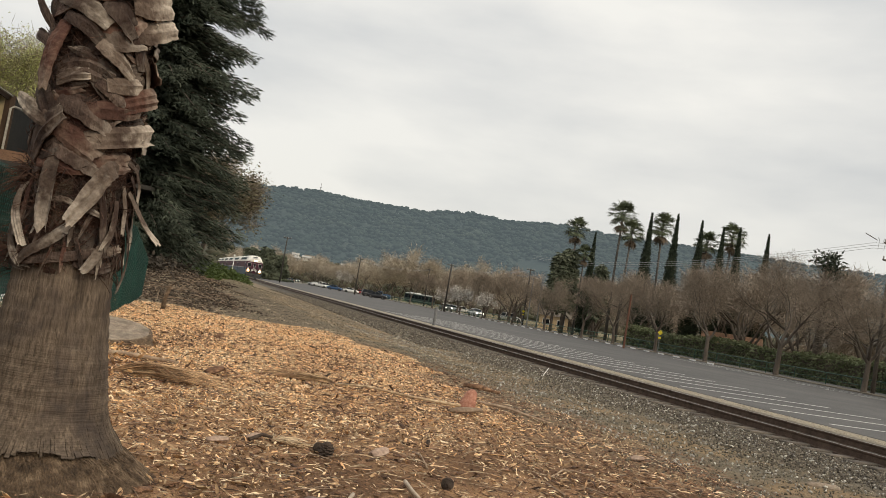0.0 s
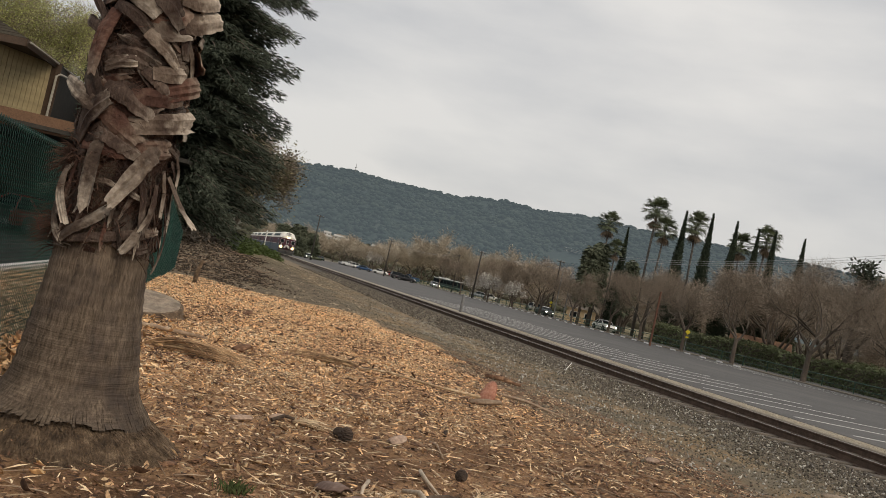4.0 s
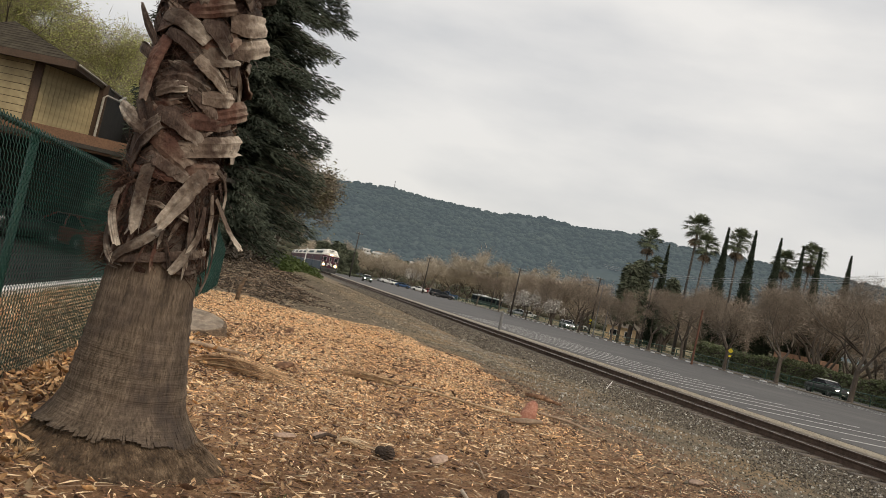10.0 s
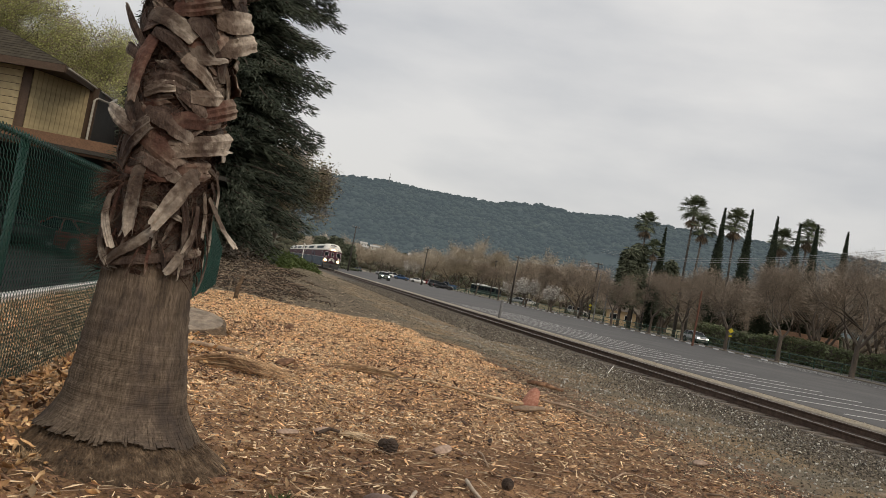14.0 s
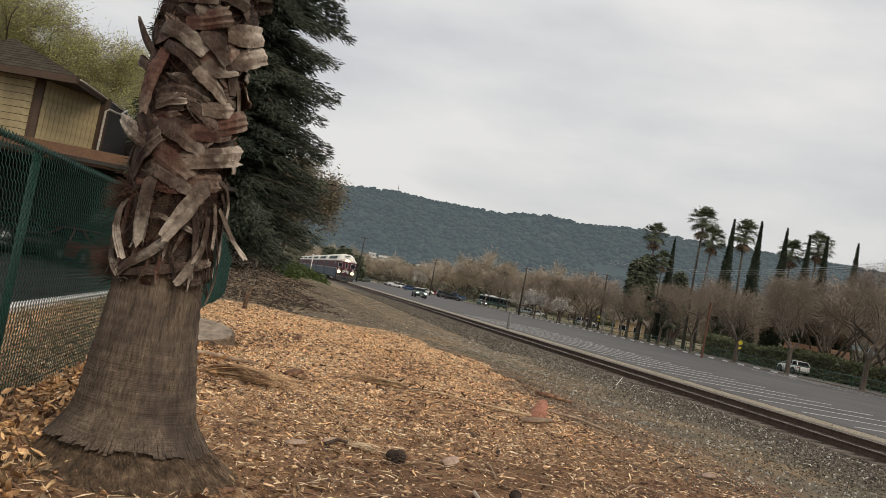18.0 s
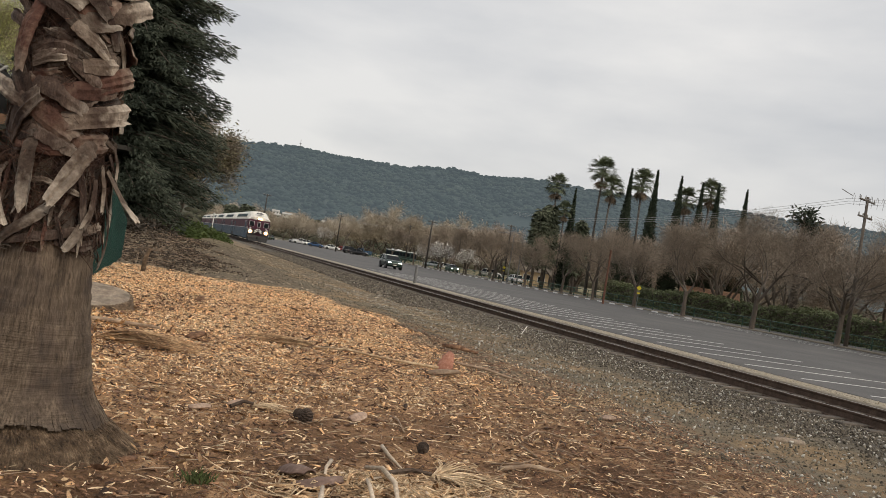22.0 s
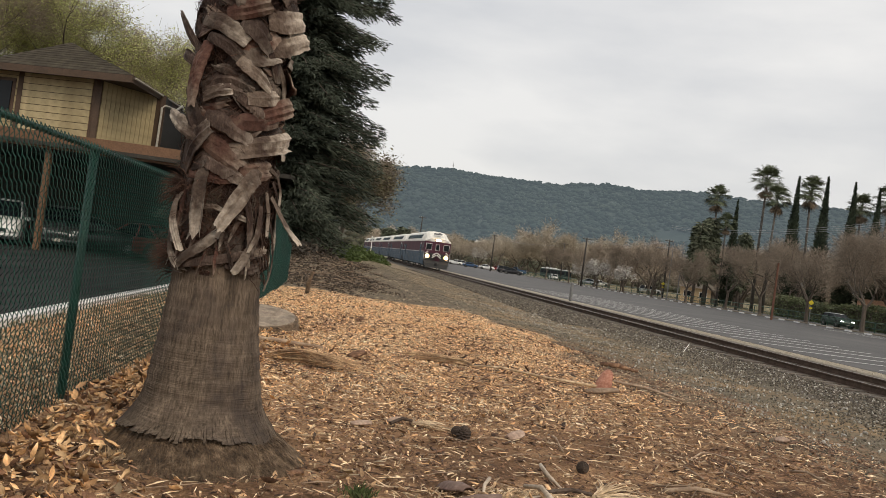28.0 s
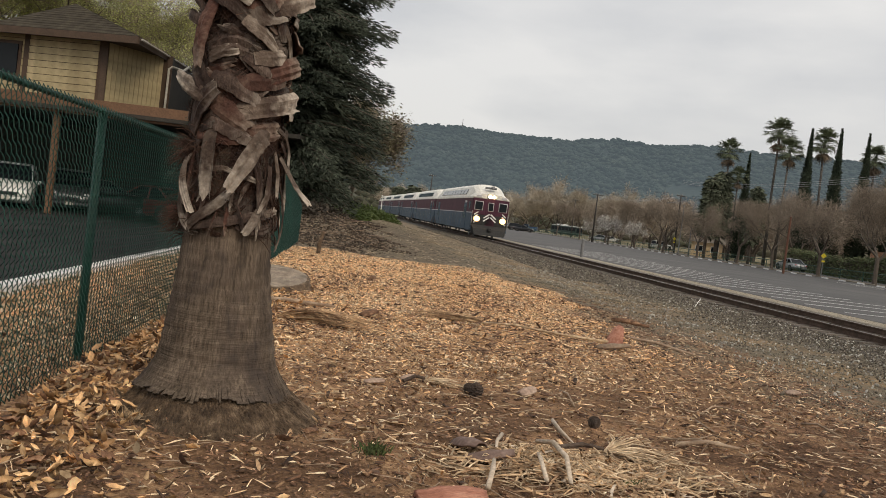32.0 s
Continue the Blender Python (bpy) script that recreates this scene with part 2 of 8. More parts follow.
    def disc(self, c, axis, r, t, sides=20, mat=0):
        """A flat cylinder of thickness t."""
        axis = Vector(axis).normalized()
        c = Vector(c)
        return self.tube([c - axis * t / 2, c + axis * t / 2], [r, r], sides, mat)

    def extrude(self, outline, a, b, mat=0):
        """A closed outline of points, given by functions of it at both ends: a and b map a point to a place."""
        k, n = len(self.v), len(outline)
        self.v.extend([Vector(a(p)) for p in outline] + [Vector(b(p)) for p in outline])
        for i in range(n):
            j = (i + 1) % n
            self.f.append((k + i, k + j, k + n + j, k + n + i))
            self.m.append(mat)
        self.f.append(tuple(range(k, k + n))[::-1])
        self.f.append(tuple(range(k + n, k + 2 * n)))
        self.m += [mat, mat]
        return self

    def loft(self, rings, mat=0, closed=True, caps=True):
        """Rings of equally many points, joined one to the next."""
        k, n = len(self.v), len(rings[0])
        for r in rings:
            self.v.extend([Vector(p) for p in r])
        for i in range(len(rings) - 1):
            for s in range(n if closed else n - 1):
                s2 = (s + 1) % n
                self.f.append((k + i * n + s, k + i * n + s2, k + (i + 1) * n + s2, k + (i + 1) * n + s))
                self.m.append(mat)
        if caps and closed:
            self.f.append(tuple(range(k, k + n))[::-1])
            self.f.append(tuple(range(k + (len(rings) - 1) * n, k + len(rings) * n)))
            self.m += [mat, mat]
        return self

    def data(self, name, mats, smooth=False):
        me = bpy.data.meshes.new(name)
        me.from_pydata([tuple(p) for p in self.v], [], self.f)
        for m in mats if isinstance(mats, (list, tuple)) else [mats]:
            me.materials.append(m)
        if any(self.m):
            me.polygons.foreach_set("material_index", self.m)
        if smooth:
            me.polygons.foreach_set("use_smooth", [True] * len(self.f))
        me.update()
        return me


def part(name, mesh, mats, parent=None, label="", smooth=False, m=None):
    ob = new(name, mesh.data(name, mats, smooth))
    if parent:
        ob.parent = parent
    if m is not None:
        ob.matrix_basis = m
    return tagged(ob, label)


def thing(name, label, category, m=None, group="", kind=""):
    ob = new(name)
    if m is not None:
        ob.matrix_basis = m
    return tagged(ob, label, category, group, kind)


def numpy_mesh(name, verts, faces, mats, smooth=False):
    """A mesh from arrays: verts n x 3, faces m x 3 or m x 4."""
    me = bpy.data.meshes.new(name)
    nv, nf, k = len(verts), len(faces), faces.shape[1]
    me.vertices.add(nv)
    me.vertices.foreach_set("co", np.asarray(verts, np.float32).ravel())
    me.loops.add(nf * k)
    me.loops.foreach_set("vertex_index", np.asarray(faces, np.int32).ravel())
    me.polygons.add(nf)
    me.polygons.foreach_set("loop_start", np.arange(0, nf * k, k, dtype=np.int32))
    if smooth:
        me.polygons.foreach_set("use_smooth", np.ones(nf, bool))
    for m in mats if isinstance(mats, (list, tuple)) else [mats]:
        me.materials.append(m)
    me.update(calc_edges=True)
    return me


def scatter(name, base_v, base_f, places, turns, sizes, mats, smooth=False):
    """Copies of one small shape (v x 3, f x k) at places (n x 3), with turns (n x 3 x 3) and sizes (n x 3), in one mesh."""
    n, nv = len(places), len(base_v)
    v = np.einsum("nij,nvj->nvi", turns, base_v[None] * sizes[:, None]) + places[:, None]
    f = base_f[None] + (np.arange(n) * nv)[:, None, None]
    return numpy_mesh(name, v.reshape(-1, 3), f.reshape(-1, base_f.shape[1]), mats, smooth)


def turns_of(yaw, pitch, roll):
    cy, sy, cp, sp, cr, sr = np.cos(yaw), np.sin(yaw), np.cos(pitch), np.sin(pitch), np.cos(roll), np.sin(roll)
    z, o = np.zeros_like(cy), np.ones_like(cy)
    rz = np.stack([np.stack([cy, -sy, z], -1), np.stack([sy, cy, z], -1), np.stack([z, z, o], -1)], -2)
    rx = np.stack([np.stack([o, z, z], -1), np.stack([z, cp, -sp], -1), np.stack([z, sp, cp], -1)], -2)
    ry = np.stack([np.stack([cr, z, sr], -1), np.stack([z, o, z], -1), np.stack([-sr, z, cr], -1)], -2)
    return rz @ rx @ ry



# ---------- surfaces
M_ASPHALT = material("asphalt", [(0.066, 0.064, 0.063), (0.09, 0.087, 0.085), (0.115, 0.11, 0.106)], 0.25, 0.85, bump=0.25, bump_scale=60, fine=40, stain=((0.05, 0.05, 0.052), 0.5, 0.08))
M_PAINT_LINE = material("road_paint", [(0.55, 0.55, 0.54), (0.74, 0.74, 0.72)], 6, 0.7, bump=0.1)
M_RAIL = material("rusty_rail", [(0.055, 0.035, 0.026), (0.095, 0.062, 0.045), (0.14, 0.095, 0.07)], 6, 0.7, 0.3, bump=0.2)
M_RAILTOP = material("worn_rail_head", [(0.22, 0.2, 0.19), (0.34, 0.31, 0.29)], 8, 0.42, 0.85, bump=0.1)
M_TIE = material("weathered_tie", [(0.05, 0.042, 0.036), (0.10, 0.085, 0.07), (0.16, 0.13, 0.1)], 4, 0.9, bump=0.5, stretch=(1, 6, 6), per_object=0.25)
M_ROCK = material("ballast_rock", [(0.046, 0.039, 0.031), (0.118, 0.101, 0.08), (0.29, 0.258, 0.208)], 14, 0.9, bump=0.3, per_island=0.6, spec=.2)
M_CHIP = material("wood_chip", [(0.42, 0.2, 0.085), (0.76, 0.47, 0.24), (0.95, 0.72, 0.46)], 16, 0.8, bump=0.2, per_island=0.5)
M_BARK_CHIP = material("bark_chip", [(0.045, 0.022, 0.013), (0.155, 0.08, 0.044), (0.38, 0.225, 0.13)], 14, 0.85, bump=0.2, per_island=0.7)
M_DRYLEAF = material("dry_leaf", [(0.2, 0.1, 0.048), (0.53, 0.32, 0.15), (0.86, 0.62, 0.35)], 7, 0.6, bump=0.15, per_island=0.75)
M_WHITE = material("white_paint", [(0.68, 0.67, 0.64), (0.8, 0.79, 0.76)], 1.5, 0.45, bump=0.05)
M_CONCRETE = material("concrete", [(0.32, 0.31, 0.29), (0.45, 0.44, 0.41)], 3, 0.85, bump=0.3)
M_GLASS_DARK = glass("dark_window_glass", (0.012, 0.015, 0.018))
M_BLACK = material("black_rubber", [(0.012, 0.012, 0.012), (0.03, 0.03, 0.03)], 8, 0.75, bump=0.1)
M_STEEL = material("dull_steel", [(0.16, 0.16, 0.165), (0.26, 0.26, 0.26)], 6, 0.5, 0.7, bump=0.1)


# ---------- ground: one sheet from the mulch bed over the ballast to the horizon
def smooth(a, b, x):
    t = np.clip((x - a) / (b - a), 0, 1)
    return t * t * (3 - 2 * t)


def kerb_x(y):
    return -3.28 - 0.0487 * y


def ground_z(u, v):
    u, v = np.asarray(u, float), np.asarray(v, float)
    z = -0.30 * smooth(3.2, 7.5, u) * (1 - 0.35 * smooth(25, 60, v) * (1 - smooth(7.5, 9.5, u)))
    z = z - 0.035 * smooth(9.9, 10.5, u) * smooth(14.2, 13.7, u) - 0.05 * smooth(14.0, 15.0, u) + 0.085 * smooth(13.9, 14.4, u) * smooth(15.8, 15.45, u)
    # dark earth bank under the fir
    z = z + 0.85 * np.exp(-(((u + 0.7) / 2.4) ** 2 + ((v - 30.5) / 6.0) ** 2))
    z = z + 0.5 * np.exp(-(((u - 1.5) / 3.5) ** 2 + ((v - 52) / 12.0) ** 2))
    # down to the driveway behind its kerb
    past = u * N.x + v * D.x - kerb_x(u * N.y + v * D.y)
    z = z - 0.75 * smooth(-0.02, -0.7, past) * smooth(80, 60, v)
    near = smooth(60, 20, np.hypot(u, v))
    wob = 0.022 * np.sin(u * 1.9 + 0.7 * v) * np.sin(v * 1.3 - 0.4 * u) + 0.012 * np.sin(4.1 * u + 1.1) * np.sin(3.7 * v)
    z = z + near * wob * (1 - smooth(6, 8, u))
    return z


def ground_at(x, y):
    u, v = UV(x, y)
    return float(ground_z(u, v))


def build_ground():
    us = np.concatenate([[-4000, -1500, -600, -250, -120, -60, -35], np.arange(-22, -6, 1.0), np.arange(-6, 16, 0.16), np.arange(16, 70, 4.0), [90, 140, 250, 600, 1500, 4000]])
    vs = np.concatenate([[-4000, -1000, -300, -80, -30, -12], np.arange(-6, 24, 0.16), np.arange(24, 70, 0.8), np.arange(70, 200, 6.0), [220, 260, 320, 500, 900, 1800, 4500]])
    U, V = np.meshgrid(us, vs)
    Z = ground_z(U, V)
    P = U[..., None] * np.array(N) + V[..., None] * np.array(D)
    P[..., 2] = Z
    a = np.arange(len(vs) * len(us)).reshape(len(vs), len(us))
    F = np.stack([a[:-1, :-1], a[:-1, 1:], a[1:, 1:], a[1:, :-1]], -1).reshape(-1, 4)
    m = bpy.data.materials.new("earth_mulch_and_gravel")
    m.use_nodes = True
    nt = m.node_tree
    nd, lk = nt.nodes, nt.links
    b = nd["Principled BSDF"]
    b.inputs["Roughness"].default_value = 0.95
    b.inputs["Specular IOR Level"].default_value = 0.2
    co = nd.new("ShaderNodeTexCoord")
    rot = nd.new("ShaderNodeMapping")
    rot.inputs["Rotation"].default_value = (0, 0, -TH)
    lk.new(co.outputs["Object"], rot.inputs["Vector"])
    sep = nd.new("ShaderNodeSeparateXYZ")
    lk.new(rot.outputs["Vector"], sep.inputs["Vector"])

    def noise_node(scale, detail=6.0, rough=0.6):
        n = nd.new("ShaderNodeTexNoise")
        n.inputs["Scale"].default_value, n.inputs["Detail"].default_value, n.inputs["Roughness"].default_value = scale, detail, rough
        lk.new(rot.outputs["Vector"], n.inputs["Vector"])
        return n.outputs["Fac"]

    def ramp(fac, stops):
        r = nd.new("ShaderNodeValToRGB")
        while len(r.color_ramp.elements) < len(stops):
            r.color_ramp.elements.new(0.5)
        for e, (p, c) in zip(r.color_ramp.elements, stops):
            e.position, e.color = p, (*c, 1)
        lk.new(fac, r.inputs["Fac"])
        return r.outputs["Color"]

    def math_node(op, x, y):
        n = nd.new("ShaderNodeMath")
        n.operation = op
        for i, q in enumerate((x, y)):
            if isinstance(q, (int, float)):
                n.inputs[i].default_value = q
            else:
                lk.new(q, n.inputs[i])
        return n.outputs["Value"]

    def step(x, lo, hi):
        n = nd.new("ShaderNodeMapRange")
        n.interpolation_type = "SMOOTHSTEP"
        n.inputs["From Min"].default_value, n.inputs["From Max"].default_value = lo, hi
        lk.new(x, n.inputs["Value"])
        return n.outputs["Result"]

    def mix(fac, x, y):
        n = nd.new("ShaderNodeMix")
        n.data_type = "RGBA"
        lk.new(fac, n.inputs["Factor"])
        lk.new(x, n.inputs["A"])
        lk.new(y, n.inputs["B"])
        return n.outputs["Result"]

    big = noise_node(0.55, 5)
    u = math_node("ADD", sep.outputs["X"], math_node("MULTIPLY", math_node("SUBTRACT", big, 0.5), 3.2))
    v = math_node("ADD", sep.outputs["Y"], math_node("MULTIPLY", math_node("SUBTRACT", big, 0.5), 2.5))
    mulch = ramp(noise_node(52, 9, 0.8), [(0.3, (0.06, 0.03, 0.017)), (0.45, (0.27, 0.15, 0.08)), (0.56, (0.48, 0.3, 0.165)), (0.68, (0.68, 0.48, 0.3))])
    fresh = ramp(noise_node(60, 9, 0.8), [(0.3, (0.15, 0.068, 0.03)), (0.46, (0.5, 0.275, 0.135)), (0.62, (0.78, 0.53, 0.31))])
    soil = ramp(noise_node(40, 9, 0.78), [(0.3, (0.042, 0.023, 0.014)), (0.5, (0.105, 0.056, 0.031)), (0.7, (0.3, 0.18, 0.1))])
    gravel = ramp(noise_node(48, 8, 0.8), [(0.3, (0.06, 0.05, 0.036)), (0.5, (0.15, 0.127, 0.094)), (0.72, (0.33, 0.285, 0.215))])
    sand = ramp(noise_node(12, 9, 0.8), [(0.3, (0.19, 0.165, 0.125)), (0.5, (0.34, 0.3, 0.235)), (0.72, (0.5, 0.455, 0.375))])
    dry = ramp(noise_node(2.2, 8, 0.75), [(0.3, (0.1, 0.085, 0.045)), (0.5, (0.2, 0.17, 0.1)), (0.72, (0.28, 0.24, 0.15))])
    # old mulch and soil near the eye, fresh chips further on
    base = mix(step(math_node("ADD", v, math_node("MULTIPLY", u, -0.7)), 3.0, 9.0), soil, fresh)
    base = mix(math_node("MULTIPLY", step(noise_node(1.4, 5), 0.42, 0.62), math_node("SUBTRACT", 1.0, math_node("MULTIPLY", step(v, 9.0, 12.5), 0.85))), base, mulch)
    bank = ramp(noise_node(22, 8, 0.7), [(0.3, (0.065, 0.05, 0.036)), (0.5, (0.148, 0.117, 0.082)), (0.72, (0.29, 0.236, 0.168))])
    base = mix(step(v, 17.8, 20.2), base, bank)
    base = mix(step(v, 38, 60), base, dry)
    dirt = mix(step(noise_node(0.6, 6), 0.38, 0.6), ramp(noise_node(30, 8, 0.7), [(0.3, (0.12, 0.08, 0.046)), (0.5, (0.245, 0.172, 0.1)), (0.72, (0.42, 0.315, 0.2))]), gravel)
    base = mix(step(u, 3.4, 4.6), base, dirt)
    base = mix(step(math_node("ADD", u, math_node("MULTIPLY", math_node("SUBTRACT", noise_node(0.8, 6), 0.5), 5.0)), 7.6, 9.8), base, gravel)
    crushed = ramp(noise_node(30, 8, 0.8), [(0.3, (0.03, 0.026, 0.022)), (0.5, (0.085, 0.074, 0.063)), (0.72, (0.2, 0.18, 0.153))])
    base = mix(step(u, 7.9, 9.6), base, crushed)
    base = mix(step(sep.outputs["X"], 14.0, 14.35), base, sand)
    base = mix(step(sep.outputs["X"], 62, 64), base, dry)
    blot = nd.new("ShaderNodeHueSaturation")
    tone = nd.new("ShaderNodeMapRange")
    tone.inputs["From Min"].default_value, tone.inputs["From Max"].default_value = 0.3, 0.7
    tone.inputs["To Min"].default_value, tone.inputs["To Max"].default_value = 0.6, 1.4
    lk.new(noise_node(4.5, 8, 0.8), tone.inputs["Value"])
    lk.new(tone.outputs["Result"], blot.inputs["Value"])
    lk.new(base, blot.inputs["Color"])
    lk.new(blot.outputs["Color"], b.inputs["Base Color"])
    bp = nd.new("ShaderNodeBump")
    bp.inputs["Strength"].default_value, bp.inputs["Distance"].default_value = 0.8, 0.03
    lk.new(noise_node(34, 6, 0.7), bp.inputs["Height"])
    lk.new(bp.outputs["Normal"], b.inputs["Normal"])
    g = new("ground", numpy_mesh("ground", P.reshape(-1, 3), F, m, True))
    return tagged(g, "mulch, bare soil and grey gravel sloping to the railway", "ground", kind="structure")


build_ground()

# parking lot, the street behind it, kerb
def slab(name, u0, u1, v0, v1, z0, z1, mat, label, category="road", bevel=0.02):
    m = Mesh()
    rot = Matrix.Rotation(TH, 3, "Z")
    m.box(W((u0 + u1) / 2, (v0 + v1) / 2, (z0 + z1) / 2), (u1 - u0, v1 - v0, z1 - z0), rot, bevel)
    return tagged(part(name, m, mat), label, category, kind="structure")


LOT = -0.25
slab("road_parking_lot", 15.3, 46.4, -60, 330, -0.6, LOT, M_ASPHALT, "worn dark grey asphalt parking lot beside the railway")
slab("road_street", 49.6, 57.8, -420, 440, -0.6, LOT - 0.02, M_ASPHALT, "grey asphalt street behind the parking lot fence")


def hills():
    """The wooded ridge at the back, with the height angles of its skyline by bearing."""
    sky_line = [(-60, 4.6), (-30, 5.1), (-8, 5.4), (-3, 5.5), (2.3, 5.97), (5, 5.75), (9.3, 5.8), (12.7, 6.25), (14.7, 6.1), (18.9, 6.4), (23.3, 6.15), (30, 6.15), (36, 5.9), (44, 5.7), (51, 5.35), (57, 4.8), (75, 4.2), (110, 3.5)]
    a, e = np.array(sky_line).T
    azs = np.arange(-60, 110, 0.22)
    els = np.interp(azs, a, e)
    rows = np.linspace(0, 1, 46)
    P = []
    for k, s in enumerate(rows):
        r = 1100 + 1500 * s
        for i, (q, h) in enumerate(zip(azs, els)):
            top = 2600 * math.tan(radians(h))
            nz = noise.fractal(Vector((q * 0.14, s * 3.0, 1.7)), 0.9, 2.0, 5)
            fine = noise.noise(Vector((q * 2.6, s * 9, 3.0)))
            gully = abs(noise.noise(Vector((q * 0.30 + s * 1.3, s * 0.8, 9.0))))
            z = top * (s ** 1.25) * (1 - 0.28 * (1 - s) * gully * 2) + (nz * 16 * (1 - s * 0.75) + fine * 4.5)
            P.append((math.sin(radians(q)) * r, math.cos(radians(q)) * r, z if k else -30))
    n = len(azs)
    g = np.arange(len(rows) * n).reshape(len(rows), n)
    F = np.stack([g[:-1, :-1], g[:-1, 1:], g[1:, 1:], g[1:, :-1]], -1).reshape(-1, 4)
    # Faint blue emission paints the distance haze onto hillside and crowns.
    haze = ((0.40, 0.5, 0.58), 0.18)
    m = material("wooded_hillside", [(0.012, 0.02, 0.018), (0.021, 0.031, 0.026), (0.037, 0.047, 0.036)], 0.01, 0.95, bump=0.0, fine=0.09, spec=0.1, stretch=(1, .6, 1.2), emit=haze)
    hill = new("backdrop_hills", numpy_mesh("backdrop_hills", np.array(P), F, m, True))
    tagged(hill, "long wooded hill ridge, hazy blue-green, behind the town", "hill", kind="structure")
    # tree crowns over the slope and along its skyline
    r = np.random.default_rng(19)
    Q = np.array(P).reshape(len(rows), n, 3)
    count = 24000
    i, j = r.integers(12, len(rows), count), r.integers(150, 620, count)
    i[:1500] = len(rows) - 1
    keep = np.array([noise.noise(Vector((Q[a, b, 0] * .006, Q[a, b, 1] * .002, 4.0))) for a, b in zip(i, j)]) > -.55
    at = Q[i, j][keep] + r.normal(0, 1, (keep.sum(), 3)) * np.array([6, 12, 0])
    crown = np.array([[0, 0, .8], [.9, 0, .2], [.28, .85, .25], [-.73, .53, .2], [-.73, -.53, .25], [.28, -.85, .2], [0, 0, -.6]], float)
    sides = np.array([[0, 1, 2], [0, 2, 3], [0, 3, 4], [0, 4, 5], [0, 5, 1], [6, 2, 1], [6, 3, 2], [6, 4, 3], [6, 5, 4], [6, 1, 5]])
    size = r.uniform(5, 13, (len(at), 1)) * np.array([1, 1, .8])
    size[at[:, 2] > .97 * at[:, 2].max()] *= .9
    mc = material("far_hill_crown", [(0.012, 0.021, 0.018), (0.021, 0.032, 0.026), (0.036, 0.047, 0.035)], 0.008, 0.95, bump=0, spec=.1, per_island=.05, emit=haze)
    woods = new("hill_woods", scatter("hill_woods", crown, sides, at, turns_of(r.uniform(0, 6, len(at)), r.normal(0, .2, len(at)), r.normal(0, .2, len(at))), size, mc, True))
    tagged(woods, "hazy tree crowns over the far hillside", "woods", kind="stuff")


hills()

# ---------- railway
def railway():
    track = thing("railway_track", "single railway track, rusty rails on weathered ties in grey ballast", "railway track")
    for u in (11.35, 12.855):
        m = Mesh()
        prof = [(-0.07, -0.17), (0.07, -0.17), (0.07, -0.155), (0.012, -0.14), (0.012, -0.045), (0.036, -0.03), (0.036, -0.004), (0.028, 0), (-0.028, 0), (-0.036, -0.004), (-0.036, -0.03), (-0.012, -0.045), (-0.012, -0.14), (-0.07, -0.155)]
        m.extrude(prof, lambda p: W(u + p[0], -60, -0.15 + p[1]), lambda p: W(u + p[0], 420, -0.15 + p[1]))
        for i in range(len(m.m)):
            if i in (7,):
                m.m[i] = 1
        part("rail", m, [M_RAIL, M_RAILTOP], track, "rusty steel rail with a worn bright head")
    tie = Mesh().box((0, 0, 0), (2.6, 0.23, 0.18), None, 0.015).data("tie", M_TIE)
    random.seed(3)
    for i in range(150):
        v = -6 + i * 0.52
        t = new("tie", tie)
        t.parent = track
        t.matrix_basis = Matrix.Translation(W(12.05 + random.uniform(-.07, .07), v, -0.385 + random.uniform(-.012, .012))) @ Matrix.Rotation(TH + random.uniform(-.02, .02), 4, "Z")
    far = Mesh()
    for i in range(150, 560):
        far.box(W(12.05, -6 + i * 0.52, -0.385), (2.6, 0.23, 0.18), Matrix.Rotation(TH, 3, "Z"))
    tagged(part("far_timber", far, M_TIE, track), kind="stuff")


railway()

# ---------- train: double-deck coaches pushed by their cab car
M_MAROON = material("maroon_coach_paint", [(0.062, 0.02, 0.034), (0.085, 0.03, 0.048)], 0.8, 0.6, bump=0.03, spec=.2)
M_BLUE = material("slate_blue_coach_paint", [(0.042, 0.07, 0.1), (0.07, 0.108, 0.15)], 0.5, 0.6, bump=0.03, spec=.2)
M_CREAM = material("off_white_coach_paint", [(0.7, 0.66, 0.58), (0.8, 0.77, 0.69)], 0.7, 0.4, bump=0.03, stain=((0.4, 0.38, 0.35), 0.35, 0.6))
M_LAMP = material("lit_headlamp", [(1, 0.85, 0.6), (1, 0.9, 0.7)], 2, 0.3, bump=0, emit=((1.0, 0.68, 0.34), 8.0))
# Orange emission that paints the halo round the headlamps.
M_HALO = material("headlamp_halo", [(1, 0.7, 0.4), (1, 0.75, 0.45)], 2, 0.3, bump=0, emit=((1.0, 0.5, 0.18), 1.6))
M_GREY_BAR = material("grey_lettering_paint", [(0.5, 0.48, 0.48), (0.6, 0.58, 0.58)], 3, 0.5, bump=0)
L = 25.9


def side_profile(y):
    """Roof height and shoulder height of a coach at y metres behind its front."""
    e = min(y, L - y)
    k = min(1.0, max(0.0, (e - 0.25) / 2.3))
    return 3.95 + 0.9 * k


def flatten(c, k=0.885):
    """Brings the body down to its true height over the wheels."""
    for o in c.children_recursive:
        if o.type == "MESH" and not o.name.startswith("wheel"):
            o.data.transform(Matrix.Diagonal((1, 1, k, 1)))
            o.location.z *= k


